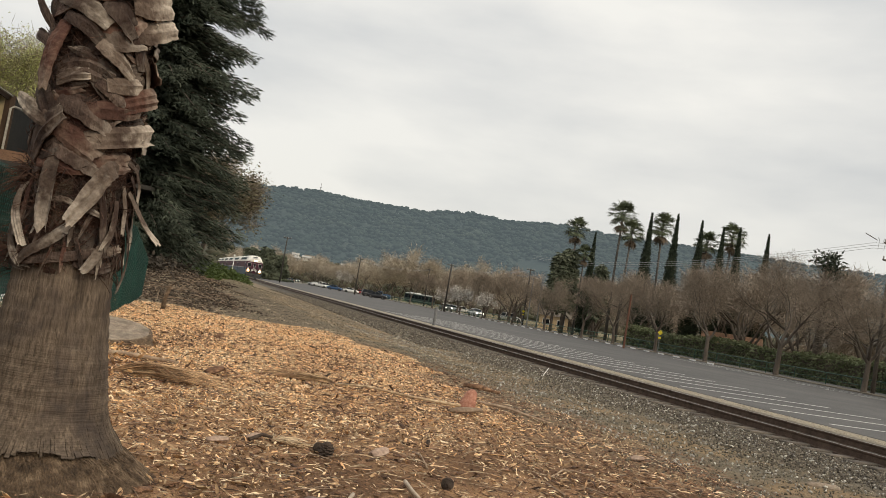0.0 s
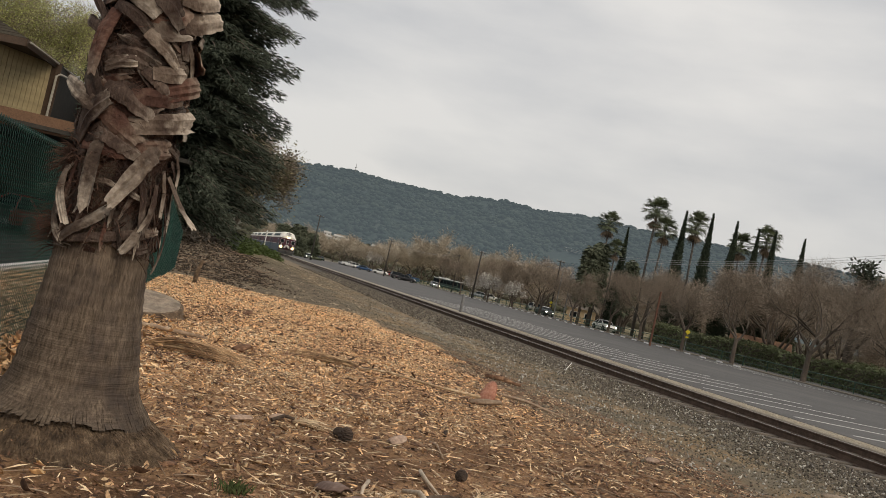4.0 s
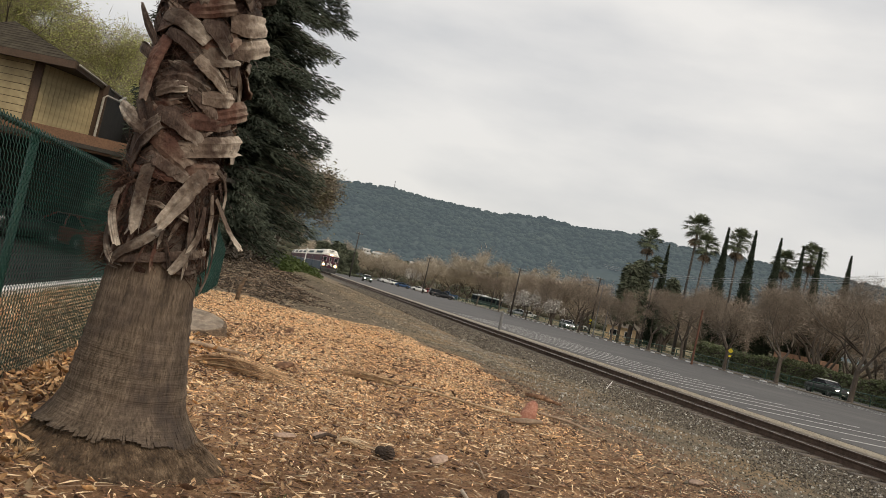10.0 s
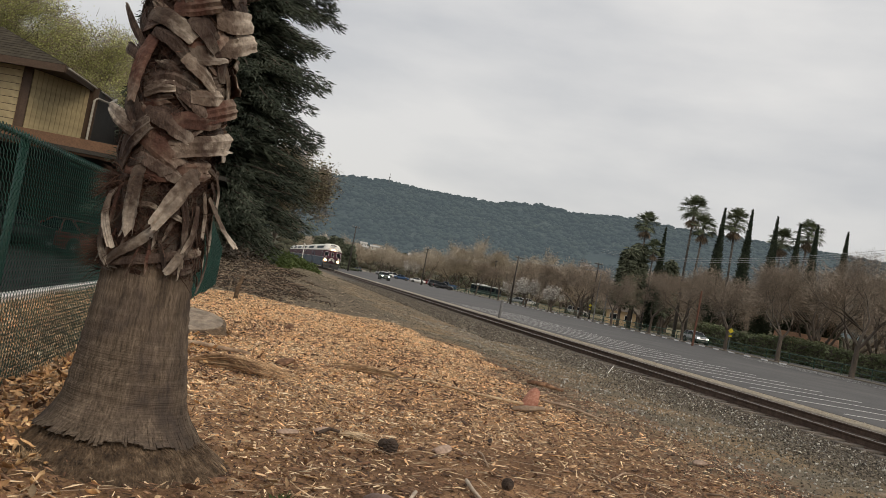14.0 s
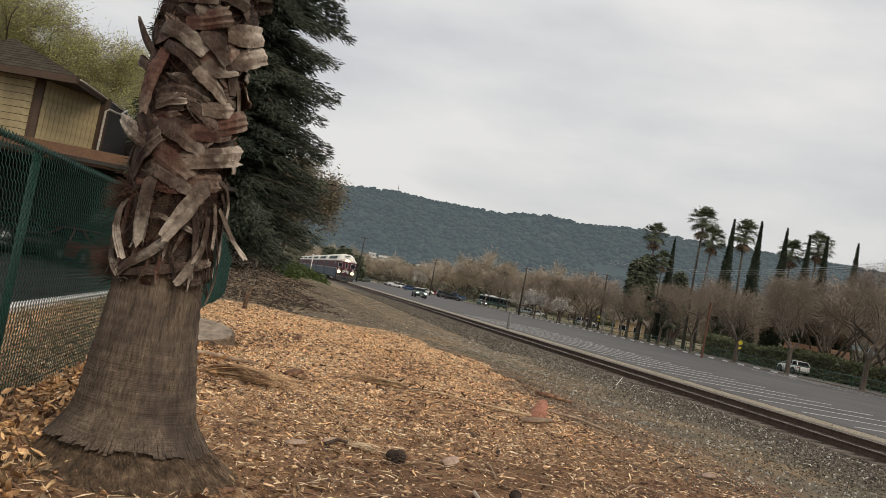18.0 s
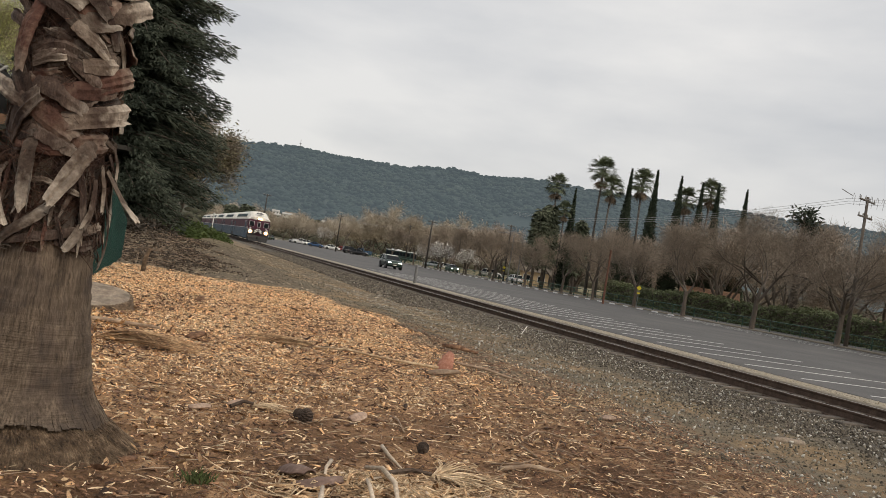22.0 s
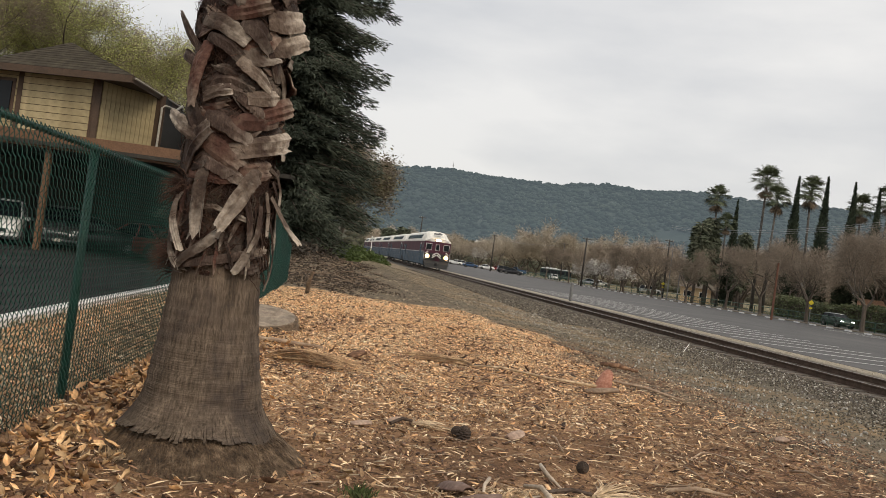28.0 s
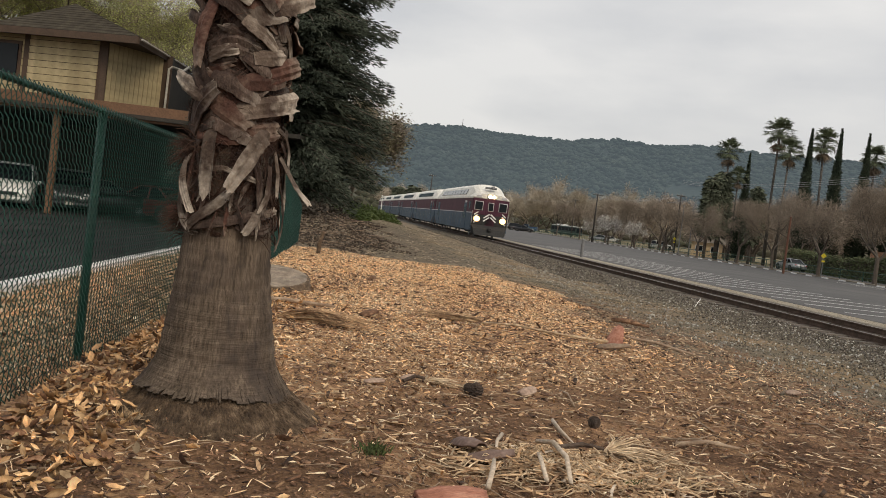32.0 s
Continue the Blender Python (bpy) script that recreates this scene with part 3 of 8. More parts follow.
def coach(first):
    c = thing("cab_coach" if first else "passenger_coach", ("double-deck cab coach, maroon and slate blue, headlamps lit, chevron front" if first else "double-deck coach, off-white roof, maroon upper side, slate-blue lower side"), "train coach", group="coaches of the train")
    ys = [0.0, 0.25, 1.2, 2.55, 8, 16, L - 2.55, L - 1.2, L - 0.25, L]

    def ring(y, pts, inset=0.0):
        return [(x, y, z) for x, z in pts]

    def body(name, lo, hi, mat, label, w0=1.5, w1=1.5):
        m = Mesh()
        rings = []
        for y in ys:
            k = 0.06 if y in (0.0, L) else 0.0
            rings.append([(-w0 + k, y, lo), (w0 - k, y, lo), (w1 - k, y, hi), (-w1 + k, y, hi)])
        m.loft(rings)
        return part(name, m, mat, c, label)

    lower = body("lower_body", 0.55, 2.1, M_BLUE, "slate-blue lower side panels")
    body("side_stripe", 2.1, 2.17, M_GREY_BAR, "thin pale stripe", 1.503, 1.503)
    upper = body("upper_body", 2.17, 3.45, M_MAROON, "maroon upper side panels")
    m = Mesh()
    rings = []
    for y in ys:
        h = side_profile(y)
        k = 0.06 if y in (0.0, L) else 0.0
        rings.append([(-1.5 + k, y, 3.45), (1.5 - k, y, 3.45), (1.49 - k, y, 3.6), (1.16, y, h - 0.32), (0.85, y, h - 0.08), (0.3, y, h), (-0.3, y, h), (-0.85, y, h - 0.08), (-1.16, y, h - 0.32), (-1.49 + k, y, 3.6)])
    m.loft(rings)
    roof = part("roof", m, M_CREAM, c, "off-white roof with slanted sides and sloped ends")
    slant = math.atan2(1.49 - 1.16, (4.85 - 0.32) - 3.6)
    for sx in (-1, 1):
        # upper windows in the slanted roof sides, lower windows in the blue side
        rot = Matrix.Rotation(-sx * slant, 3, "Y")
        for i in range(9):
            y = 5.3 + i * 1.9
            m = Mesh().box((0, 0, 0), (0.05, 1.72, 0.56), rot, 0.02)
            part("upper_window", m, M_GLASS_DARK, roof, m=Matrix.Translation((sx * 1.34, y, 4.07)))
        for i in range(9):
            y = 5.4 + i * 1.9
            part("panel_rib", Mesh().box((0, 0, 0), (0.03, 0.05, 1.4), None, 0.008), M_STEEL, lower, m=Matrix.Translation((sx * 1.5, y, 1.3)))
        for y in (3.6, L - 3.6):
            d = part("door", Mesh().box((0, 0, 0), (0.05, 1.35, 2.35), None, 0.02), M_BLUE, c, "sliding side door with a dark pane", m=Matrix.Translation((sx * 1.5, y, 1.85)))
            for k in (-1, 1):
                part("door_pane", Mesh().box((0, 0, 0), (0.05, 0.42, 1.3), None, 0.01), M_GLASS_DARK, d, m=Matrix.Translation((sx * 0.01, k * 0.32, 0.3)))
        for y0, y1 in ((0.3, 3.0), (L - 0.3, L - 3.0)):
            if first and y0 < 1:
                continue
            wedge = [(y0, .5), (y1, .5), (y1 + (y0 - y1) * .25, .62), (y0, 1.35)]
            part("end_sill", Mesh().extrude(wedge, lambda q: (sx * 1.49, q[0], q[1]), lambda q: (sx * 1.512, q[0], q[1])), M_BLACK, lower, "black rising sill at the coach end")
        for y in (1.3, L - 1.3):
            part("end_window", Mesh().box((0, 0, 0), (0.04, 0.75, 0.7), None, 0.015), M_GLASS_DARK, upper, m=Matrix.Translation((sx * 1.495, y, 2.8)))
        # lettering too small to read: plain bars
        for k, w in enumerate((0.5, 0.5, 1.3)):
            part("lettering_bar", Mesh().box((0, 0, 0), (0.02, w, 0.22 if k < 2 else 0.1)), M_GREY_BAR, upper, m=Matrix.Translation((sx * 1.503, 3.6 + (k % 2) * 0.75 - 0.35 * (k < 2) - 0.3 * (k == 1), 3.12 - 0.32 * (k == 2))))
    for y in (3.3, L - 3.3):
        t = part("bogie", Mesh().box((0, y, 0.5), (2.5, 2.6, 0.28), None, 0.06).box((-1.05, y, 0.5), (0.12, 3.2, 0.4), None, 0.05).box((1.05, y, 0.5), (0.12, 3.2, 0.4), None, 0.05), M_BLACK, c, "dark steel bogie frame")
        for dy in (-1.2, 1.2):
            for sx in (-1, 1):
                part("wheel", Mesh().disc((sx * 0.76, y + dy, 0.45), (1, 0, 0), 0.45, 0.12, 24), M_STEEL, t)
    part("underframe", Mesh().box((0, L / 2, 0.62), (2.3, 13, 0.4), None, 0.05), M_BLACK, c, "dark equipment boxes under the floor")
    part("gangway", Mesh().box((0, L + 0.12, 2.0), (1.5, 0.42, 2.6), None, 0.1), M_BLACK, c, "black rubber gangway")
    part("coupler", Mesh().tube([(0, -0.55, 0.75), (0, 0.3, 0.75)], 0.11, 8).box((0, -0.5, 0.75), (0.3, 0.3, 0.3), None, 0.05), M_BLACK, c)
    if first:
        cab_front(c, upper)
    flatten(c)
    return c


def cab_front(c, upper):
    y = -0.035
    face = part("cab_front", Mesh().box((0, 0.0, 2.75), (2.9, 0.1, 1.5), None, 0.04), M_MAROON, c, "maroon flat cab front")
    for x, w, h, z in ((-0.98, 0.6, 0.72, 2.82), (0.98, 0.6, 0.72, 2.82), (0, 0.36, 0.7, 2.78)):
        fr = part("windscreen_frame", Mesh().box((x, y - 0.03, z), (w + 0.09, 0.06, h + 0.09), None, 0.02), M_GREY_BAR, face, "pale window surround")
        part("windscreen", Mesh().box((x, y - 0.07, z), (w, 0.04, h), None, 0.015), M_GLASS_DARK, face)
    part("front_door", Mesh().box((0, y - 0.01, 2.1), (0.8, 0.05, 2.3), None, 0.02), M_MAROON, c, "maroon gangway door in the front")
    low = part("front_panel", Mesh().box((0, -0.02, 1.55), (2.92, 0.1, 0.95), None, 0.04), M_BLACK, c, "dark lower cab front")
    # white chevron stripes
    for k in range(2):
        for sx in (-1, 1):
            rot = Matrix.Rotation(sx * 0.72, 3, "Y")
            part("chevron", Mesh().box((0, 0, 0), (0.6, 0.03, 0.11), rot), M_WHITE, low, m=Matrix.Translation((sx * 0.27, y - 0.065, 1.93 - 0.27 * k)))
    for k in range(4):
        for sx in (-1, 1):
            rot = Matrix.Rotation(sx * 0.72, 3, "Y")
            part("side_stripe_bar", Mesh().box((0, 0, 0), (0.42, 0.03, 0.09), rot), M_WHITE, low, m=Matrix.Translation((sx * 1.13, y - 0.06, 2.12 - 0.24 * k)))
    for sx in (-1, 1):
        # Glowing disc added behind each headlamp as its painted halo.
        h = part("headlamp_housing", Mesh().disc((sx * 1.05, y - 0.06, 1.62), (0, 1, 0), 0.26, 0.12, 20), M_HALO, c, "orange glowing disc that paints the headlamp's halo")
        part("headlamp", Mesh().disc((sx * 1.05, y - 0.14, 1.62), (0, 1, 0), 0.19, 0.06, 20), M_LAMP, h, "lit round headlamp")
    top = part("top_lamp_housing", Mesh().box((0, -0.02, 3.7), (0.72, 0.16, 0.36), None, 0.05), M_STEEL, c)
    for sx in (-1, 1):
        part("top_lamp", Mesh().disc((sx * 0.16, -0.12, 3.7), (0, 1, 0), 0.16, 0.06, 20), M_LAMP, top, "lit upper headlamp")
        part("number_board", Mesh().box((sx * 1.02, -0.02, 3.66), (0.42, 0.1, 0.2), None, 0.02), M_GREY_BAR, c, "pale number board")
        part("marker_bracket", Mesh().tube([(sx * 1.35, -0.02, 2.2), (sx * 1.4, -0.25, 2.3)], 0.02, 6), M_BLACK, c)
    part("horn", Mesh().tube([(0, 0.9, 4.55), (0.1, 0.4, 4.6)], [0.05, 0.12], 8).box((0, 0.9, 4.5), (0.9, 0.5, 0.18), None, 0.04), M_STEEL, c, "grey horn cluster")
    # plough and steps
    m = Mesh()
    m.loft([[(-1.35, -0.1, 0.25), (1.35, -0.1, 0.25), (1.45, -0.05, 1.1), (-1.45, -0.05, 1.1)], [(-1.2, -0.55, 0.2), (1.2, -0.55, 0.2), (1.3, -0.4, 0.75), (-1.3, -0.4, 0.75)]])
    part("plough", m, M_BLACK, c, "black snow plough")
    for sx in (-1, 1):
        m = Mesh()
        for k in range(3):
            m.box((sx * 1.38, 0.25, 0.4 + k * 0.32), (0.22, 0.45, 0.04))
        part("cab_steps", m, M_STEEL, c)
        part("grab_rail", Mesh().tube([(sx * 1.46, -0.12, 1.2), (sx * 1.46, -0.12, 2.3)], 0.018, 6), M_GREY_BAR, c)


TRAIN_V = [(0, 163.0), (2, 162.0), (5, 159.2), (7, 156.8), (9, 154.0), (11, 150.6), (13, 146.0), (15, 141.0), (17, 136.2), (19, 130.2), (21, 123.2), (23, 115.4), (25, 107.4), (27, 99.2), (28, 94.6), (29, 87.8), (30, 81.4), (31, 75.0), (32, 67.6)]
cab = coach(True)
COACHES = [cab]
mid = coach(False)
COACHES.append(mid)
for i in range(4):
    COACHES.append(copy_thing(mid, Matrix.Identity(4)))


def train_motion():
    for i, c in enumerate(COACHES):
        walk(c, [(t, Matrix.Translation(W(12.1, v + i * (L + 0.7), -0.15)) @ Matrix.Rotation(TH, 4, "Z")) for t, v in TRAIN_V])


# ---------- the palm beside the eye
def palm_bark():
    """Grey-brown bark: thin upright cracks high up, fine level rings lower down, smooth dark blotches."""
    m = bpy.data.materials.new("palm_trunk_bark")
    m.use_nodes = True
    nd, lk = m.node_tree.nodes, m.node_tree.links
    b = nd["Principled BSDF"]
    b.inputs["Roughness"].default_value, b.inputs["Specular IOR Level"].default_value = .95, .15
    co = nd.new("ShaderNodeTexCoord")

    def noise_at(stretch, detail=5.0, rough=.6):
        mp, n = nd.new("ShaderNodeMapping"), nd.new("ShaderNodeTexNoise")
        mp.inputs["Scale"].default_value = stretch
        n.inputs["Scale"].default_value, n.inputs["Detail"].default_value, n.inputs["Roughness"].default_value = 1.0, detail, rough
        lk.new(co.outputs["Object"], mp.inputs["Vector"])
        lk.new(mp.outputs["Vector"], n.inputs["Vector"])
        return n.outputs["Fac"]

    def span(x, lo, hi, a, c):
        n = nd.new("ShaderNodeMapRange")
        for k, q in zip(("From Min", "From Max", "To Min", "To Max"), (lo, hi, a, c)):
            n.inputs[k].default_value = q
        lk.new(x, n.inputs["Value"])
        return n.outputs["Result"]

    def combine(op, x, y):
        n = nd.new("ShaderNodeMath")
        n.operation = op
        for i, q in enumerate((x, y)):
            if isinstance(q, float):
                n.inputs[i].default_value = q
            else:
                lk.new(q, n.inputs[i])
        return n.outputs["Value"]

    sep = nd.new("ShaderNodeSeparateXYZ")
    lk.new(co.outputs["Object"], sep.inputs["Vector"])
    high = span(combine("ADD", sep.outputs["Z"], combine("MULTIPLY", noise_at((3, 3, 3)), .5)), .7, 1.0, 0, 1)
    cracks = noise_at((75, 75, 4.5), 4, .7)
    rings = noise_at((4, 4, 110), 5, .7)
    relief = combine("ADD", combine("MULTIPLY", cracks, span(high, 0, 1, .35, 1.0)), combine("MULTIPLY", rings, span(high, 0, 1, .85, .15)))
    flat = span(rings, .3, .7, .78, 1.16)
    flat = combine("ADD", combine("MULTIPLY", flat, span(high, 0, 1, 1, .25)), span(high, 0, 1, 0, .75))
    tone = combine("MULTIPLY", span(cracks, .32, .62, .5, 1.3), flat)
    tone = combine("MULTIPLY", tone, span(noise_at((5, 5, 2.2), 4, .55), .3, .7, .62, 1.3))
    ramp = nd.new("ShaderNodeValToRGB")
    for e, (p, c) in zip((ramp.color_ramp.elements[0], ramp.color_ramp.elements[1]), ((.3, (.098, .074, .055)), (.7, (.172, .132, .098)))):
        e.position, e.color = p, (*c, 1)
    lk.new(noise_at((14, 14, 9)), ramp.inputs["Fac"])
    hs, mx = nd.new("ShaderNodeHueSaturation"), nd.new("ShaderNodeMix")
    mx.data_type = "RGBA"
    lk.new(ramp.outputs["Color"], hs.inputs["Color"])
    lk.new(tone, hs.inputs["Value"])
    lk.new(combine("MULTIPLY", span(noise_at((3.4, 3.4, 2.3), 3), .47, .6, 0, .8), 1.0), mx.inputs["Factor"])
    lk.new(hs.outputs["Color"], mx.inputs["A"])
    mx.inputs["B"].default_value = (.064, .05, .044, 1)
    lk.new(mx.outputs["Result"], b.inputs["Base Color"])
    bp = nd.new("ShaderNodeBump")
    bp.inputs["Strength"].default_value, bp.inputs["Distance"].default_value = 1.0, .012
    lk.new(relief, bp.inputs["Height"])
    lk.new(bp.outputs["Normal"], b.inputs["Normal"])
    return m


M_TRUNK = palm_bark()
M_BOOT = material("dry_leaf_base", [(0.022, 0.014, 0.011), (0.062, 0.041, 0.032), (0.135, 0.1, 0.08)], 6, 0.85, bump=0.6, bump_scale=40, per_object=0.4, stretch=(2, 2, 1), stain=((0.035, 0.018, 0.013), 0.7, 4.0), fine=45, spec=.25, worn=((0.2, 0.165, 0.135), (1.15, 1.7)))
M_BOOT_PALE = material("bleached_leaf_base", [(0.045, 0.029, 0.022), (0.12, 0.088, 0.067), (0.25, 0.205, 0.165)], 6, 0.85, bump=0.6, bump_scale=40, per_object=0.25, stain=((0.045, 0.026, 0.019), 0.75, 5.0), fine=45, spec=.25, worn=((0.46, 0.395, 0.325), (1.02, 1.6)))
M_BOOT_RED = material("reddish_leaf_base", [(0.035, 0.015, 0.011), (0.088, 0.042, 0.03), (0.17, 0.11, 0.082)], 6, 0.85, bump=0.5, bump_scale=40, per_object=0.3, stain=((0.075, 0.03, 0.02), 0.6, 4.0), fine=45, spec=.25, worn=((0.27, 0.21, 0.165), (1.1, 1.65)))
M_FIBRE = material("brown_palm_fibre", [(0.022, 0.011, 0.008), (0.06, 0.03, 0.02), (0.12, 0.062, 0.04)], 9, 0.95, bump=0.8, bump_scale=60, per_island=0.4)
M_ROOT = material("palm_root_mass", [(0.045, 0.029, 0.018), (0.115, 0.076, 0.046), (0.24, 0.17, 0.11)], 14, 0.95, bump=1.0, bump_scale=50, per_island=0.3)


def ribbon(m, pts, widths, outs, thick=0.006, curl=0.25, mat=0):
    """A curled strap through pts; outs: the outward direction at each point."""
    rings = []
    n = len(pts)
    for i in range(n):
        p = Vector(pts[i])
        t = (Vector(pts[min(i + 1, n - 1)]) - Vector(pts[max(i - 1, 0)])).normalized()
        o = Vector(outs[i])
        o = (o - t * o.dot(t)).normalized()
        s = t.cross(o)
        w = widths[i] / 2
        c = o * (w * curl)
        rings.append([p - s * w - c, p - s * w * 0.5 + c * 0.35, p + c, p + s * w * 0.5 + c * 0.35, p + s * w - c, p + s * w - c - o * thick, p + c * 0.9 - o * thick, p - s * w - c - o * thick])
    return m.loft(rings, mat)


def palm_axis(z):
    return Vector((-0.945 - 0.022 * z, 4.75, z))


def palm():
    tree = thing("palm_tree", "palm trunk with frayed skirt, cut leaf bases and dry straps", "palm tree")
    rnd = random.Random(11)
    # root mass
    m = Mesh()
    prof = [(-0.06, 0.6), (0.0, 0.535), (0.03, 0.485), (0.07, 0.435), (0.12, 0.39), (0.2, 0.32)]
    off = Vector((0.04, -0.02, 0))
    rings = []
    for z, r in prof:
        rings.append([palm_axis(z) + off * (1 - z * 5) + Vector((math.sin(q), -math.cos(q), 0)) * r * (1 + 0.06 * noise.noise(Vector((math.cos(q) * 3, math.sin(q) * 3, z * 9)))) for q in np.linspace(0, 2 * math.pi, 72, endpoint=False)])
    m.loft(rings)
    base = part("root_mass", m, M_ROOT, tree, "dark fibrous root mass at the foot", True)
    m = Mesh()
    for i in range(6200):
        q = rnd.uniform(-2.2, 2.2)
        z0, l = rnd.uniform(0.0, 0.14), rnd.uniform(0.03, 0.11)
        r0 = np.interp(z0, [p[0] for p in prof], [p[1] for p in prof])
        q1 = q + rnd.uniform(-.15, .15)
        z1 = max(-0.03, z0 - l)
        r1 = np.interp(z1, [p[0] for p in prof], [p[1] for p in prof]) + rnd.uniform(0, 0.014)
        a = palm_axis(z0) + off * (1 - z0 * 5) + Vector((math.sin(q), -math.cos(q), 0)) * (r0 + 0.004)
        b = palm_axis(z1) + off + Vector((math.sin(q1), -math.cos(q1), 0)) * (r1 + 0.004)
        m.tube([a, (a + b) / 2 + Vector((math.sin(q), -math.cos(q), 0)) * rnd.uniform(.001, .009), b], [0.0024, 0.0021, 0.0012], 3, cap=False)
    tagged(part("rootlet_mat", m, M_ROOT, tree, "thin brown rootlets"), kind="stuff")
    # smooth trunk
    m = Mesh()
    prof2 = [(0.12, 0.345), (0.24, 0.325), (0.34, 0.31), (0.48, 0.288), (0.65, 0.264), (0.82, 0.244), (0.97, 0.232), (1.1, 0.226), (1.5, 0.215), (2.2, 0.212), (3.2, 0.205), (4.6, 0.19)]
    rings = []
    for z in np.concatenate([np.arange(0.12, 1.1, 0.02), np.arange(1.1, 4.6, 0.12)]):
        r = np.interp(z, [p[0] for p in prof2], [p[1] for p in prof2])
        ring = []
        for q in np.linspace(0, 2 * math.pi, 88, endpoint=False):
            k = 1 + 0.012 * math.sin(z * 95 + math.sin(q * 3) * 1.2) * (z < 1.0) + 0.012 * noise.noise(Vector((math.cos(q) * 9, math.sin(q) * 9, z * 1.5))) + 0.02 * noise.noise(Vector((math.cos(q) * 1.5, math.sin(q) * 1.5, z * 2)))
            ring.append(palm_axis(z) + Vector((math.sin(q), -math.cos(q), 0)) * r * k)
        rings.append(ring)
    m.loft(rings)
    part("trunk", m, M_TRUNK, tree, "grey-brown ringed trunk with fine upright cracks", True)
    # frayed skirt: upright plates that flare out over the roots
    q = 0.0
    while q < 2 * math.pi - 0.02:
        dq = rnd.choice((0.028, 0.036, 0.045, 0.055, 0.08))
        gap = 0.0025
        low = 0.105 + 0.025 * math.sin(q * 2.3 + 1) + rnd.uniform(-0.012, 0.012)
        rings = []
        for z, r in ((0.31, 0.313), (0.28, 0.322), (0.25, 0.336), (0.21, 0.356), (0.165, 0.388), (low + .02, 0.425)):
            r += rnd.uniform(-0.0015, 0.002)
            if z < 0.2:
                r += rnd.uniform(0, 0.006)
            w = gap * max(0.0, (0.235 - z) / 0.08)
            a, b = q + w, q + dq - w * rnd.uniform(0.5, 2.2)
            da, db = Vector((math.sin(a), -math.cos(a), 0)), Vector((math.sin(b), -math.cos(b), 0))
            c = palm_axis(z)
            rings.append([c + da * r, c + db * r, c + db * (r - 0.02), c + da * (r - 0.02)])
        part("skirt_plate", Mesh().loft(rings), M_TRUNK, tree)
        q += dq
    # brown fibre mat between the leaf bases
    m = Mesh()
    for i in range(2600):
        q, z = rnd.uniform(-2.2, 2.2), rnd.uniform(0.98, 3.0)
        r = 0.222 + rnd.uniform(0, 0.02)
        d = Vector((math.sin(q), -math.cos(q), 0))
        tang = Vector((math.cos(q), math.sin(q), 0))
        a = palm_axis(z) + d * r
        s = rnd.choice((-1, 1)) * rnd.uniform(0.03, 0.10)
        b = a + tang * s + Vector((0, 0, rnd.uniform(-0.08, 0.09))) + d * rnd.uniform(-0.005, 0.03)
        m.tube([a, (a + b) / 2 + d * 0.012, b], [0.0022, 0.002, 0.0012], 3, cap=False)
    tagged(part("fibre_mat", m, M_FIBRE, tree, "reddish-brown fibre between leaf bases"), kind="stuff")
    m = Mesh()
    rings = []
    for z in np.arange(0.96, 3.6, 0.04):
        ring = []
        for q in np.linspace(0, 2 * math.pi, 40, endpoint=False):
            r = 0.222 + 0.022 * noise.noise(Vector((math.cos(q) * 4, math.sin(q) * 4, z * 9))) - (0.02 if z > 3.4 else 0)
            ring.append(palm_axis(z) + Vector((math.sin(q), -math.cos(q), 0)) * r)
        rings.append(ring)
    m.loft(rings)
    part("fibre_sheath", m, M_FIBRE, tree, "brown fibre sheath round the upper trunk", True)

    # cut leaf bases and dry straps: bands laid over the trunk by angle, height and stand-off, with torn ends
    def band(name, mat, width, *marks, thick=.006, curl=.15, torn=.03, end=.85, start=.8, twist=0.0):
        marks = np.array(marks, float)
        n = 6 + 3 * len(marks)
        at = np.linspace(0, 1, n)
        knots = np.linspace(0, 1, len(marks))
        rows = np.stack([np.interp(at, knots, marks[:, k]) for k in range(3)], 1)
        for turn in range(2):
            rows[1:-1] = (rows[:-2] + rows[1:-1] * 2 + rows[2:]) / 4
        m, rings = Mesh(), []
        pts = [palm_axis(z) + Vector((math.sin(q), -math.cos(q), 0)) * (.243 + o) for q, z, o in rows]
        cols, jag = 7, [rnd.uniform(-torn, torn) for k in range(7)]
        bend = [.22 * math.sin(k * rnd.uniform(.5, 1.3) + rnd.uniform(0, 6)) for k in range(cols)]
        for i in range(n):
            q = rows[i][0]
            t = (pts[min(i + 1, n - 1)] - pts[max(i - 1, 0)]).normalized()
            d = Vector((math.sin(q), -math.cos(q), 0))
            tang = Vector((math.cos(q), math.sin(q), 0))
            a = twist * at[i]
            o = d * math.cos(a) + tang * math.sin(a) + Vector((0, 0, .25))
            o = (o - t * o.dot(t)).normalized()
            side = t.cross(o)
            w = width / 2 * (start + (1 - start) * min(1, at[i] * 3)) * (1 if at[i] < .7 else 1 - (1 - end) * (at[i] - .7) / .3) * rnd.uniform(.93, 1.06)
            face = []
            for k in range(cols):
                f = 2 * k / (cols - 1) - 1
                tip = t * jag[k] * max(0, (at[i] - .8) / .2)
                face.append(pts[i] + side * w * f + o * (w * curl * (1 - f * f) + w * bend[k] * at[i] + rnd.uniform(-.0015, .0015)) + tip)
            rings.append(face + [p - o * thick for p in face[::-1]])
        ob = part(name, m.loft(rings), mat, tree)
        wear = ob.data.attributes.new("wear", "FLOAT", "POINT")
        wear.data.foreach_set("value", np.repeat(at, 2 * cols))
        return ob

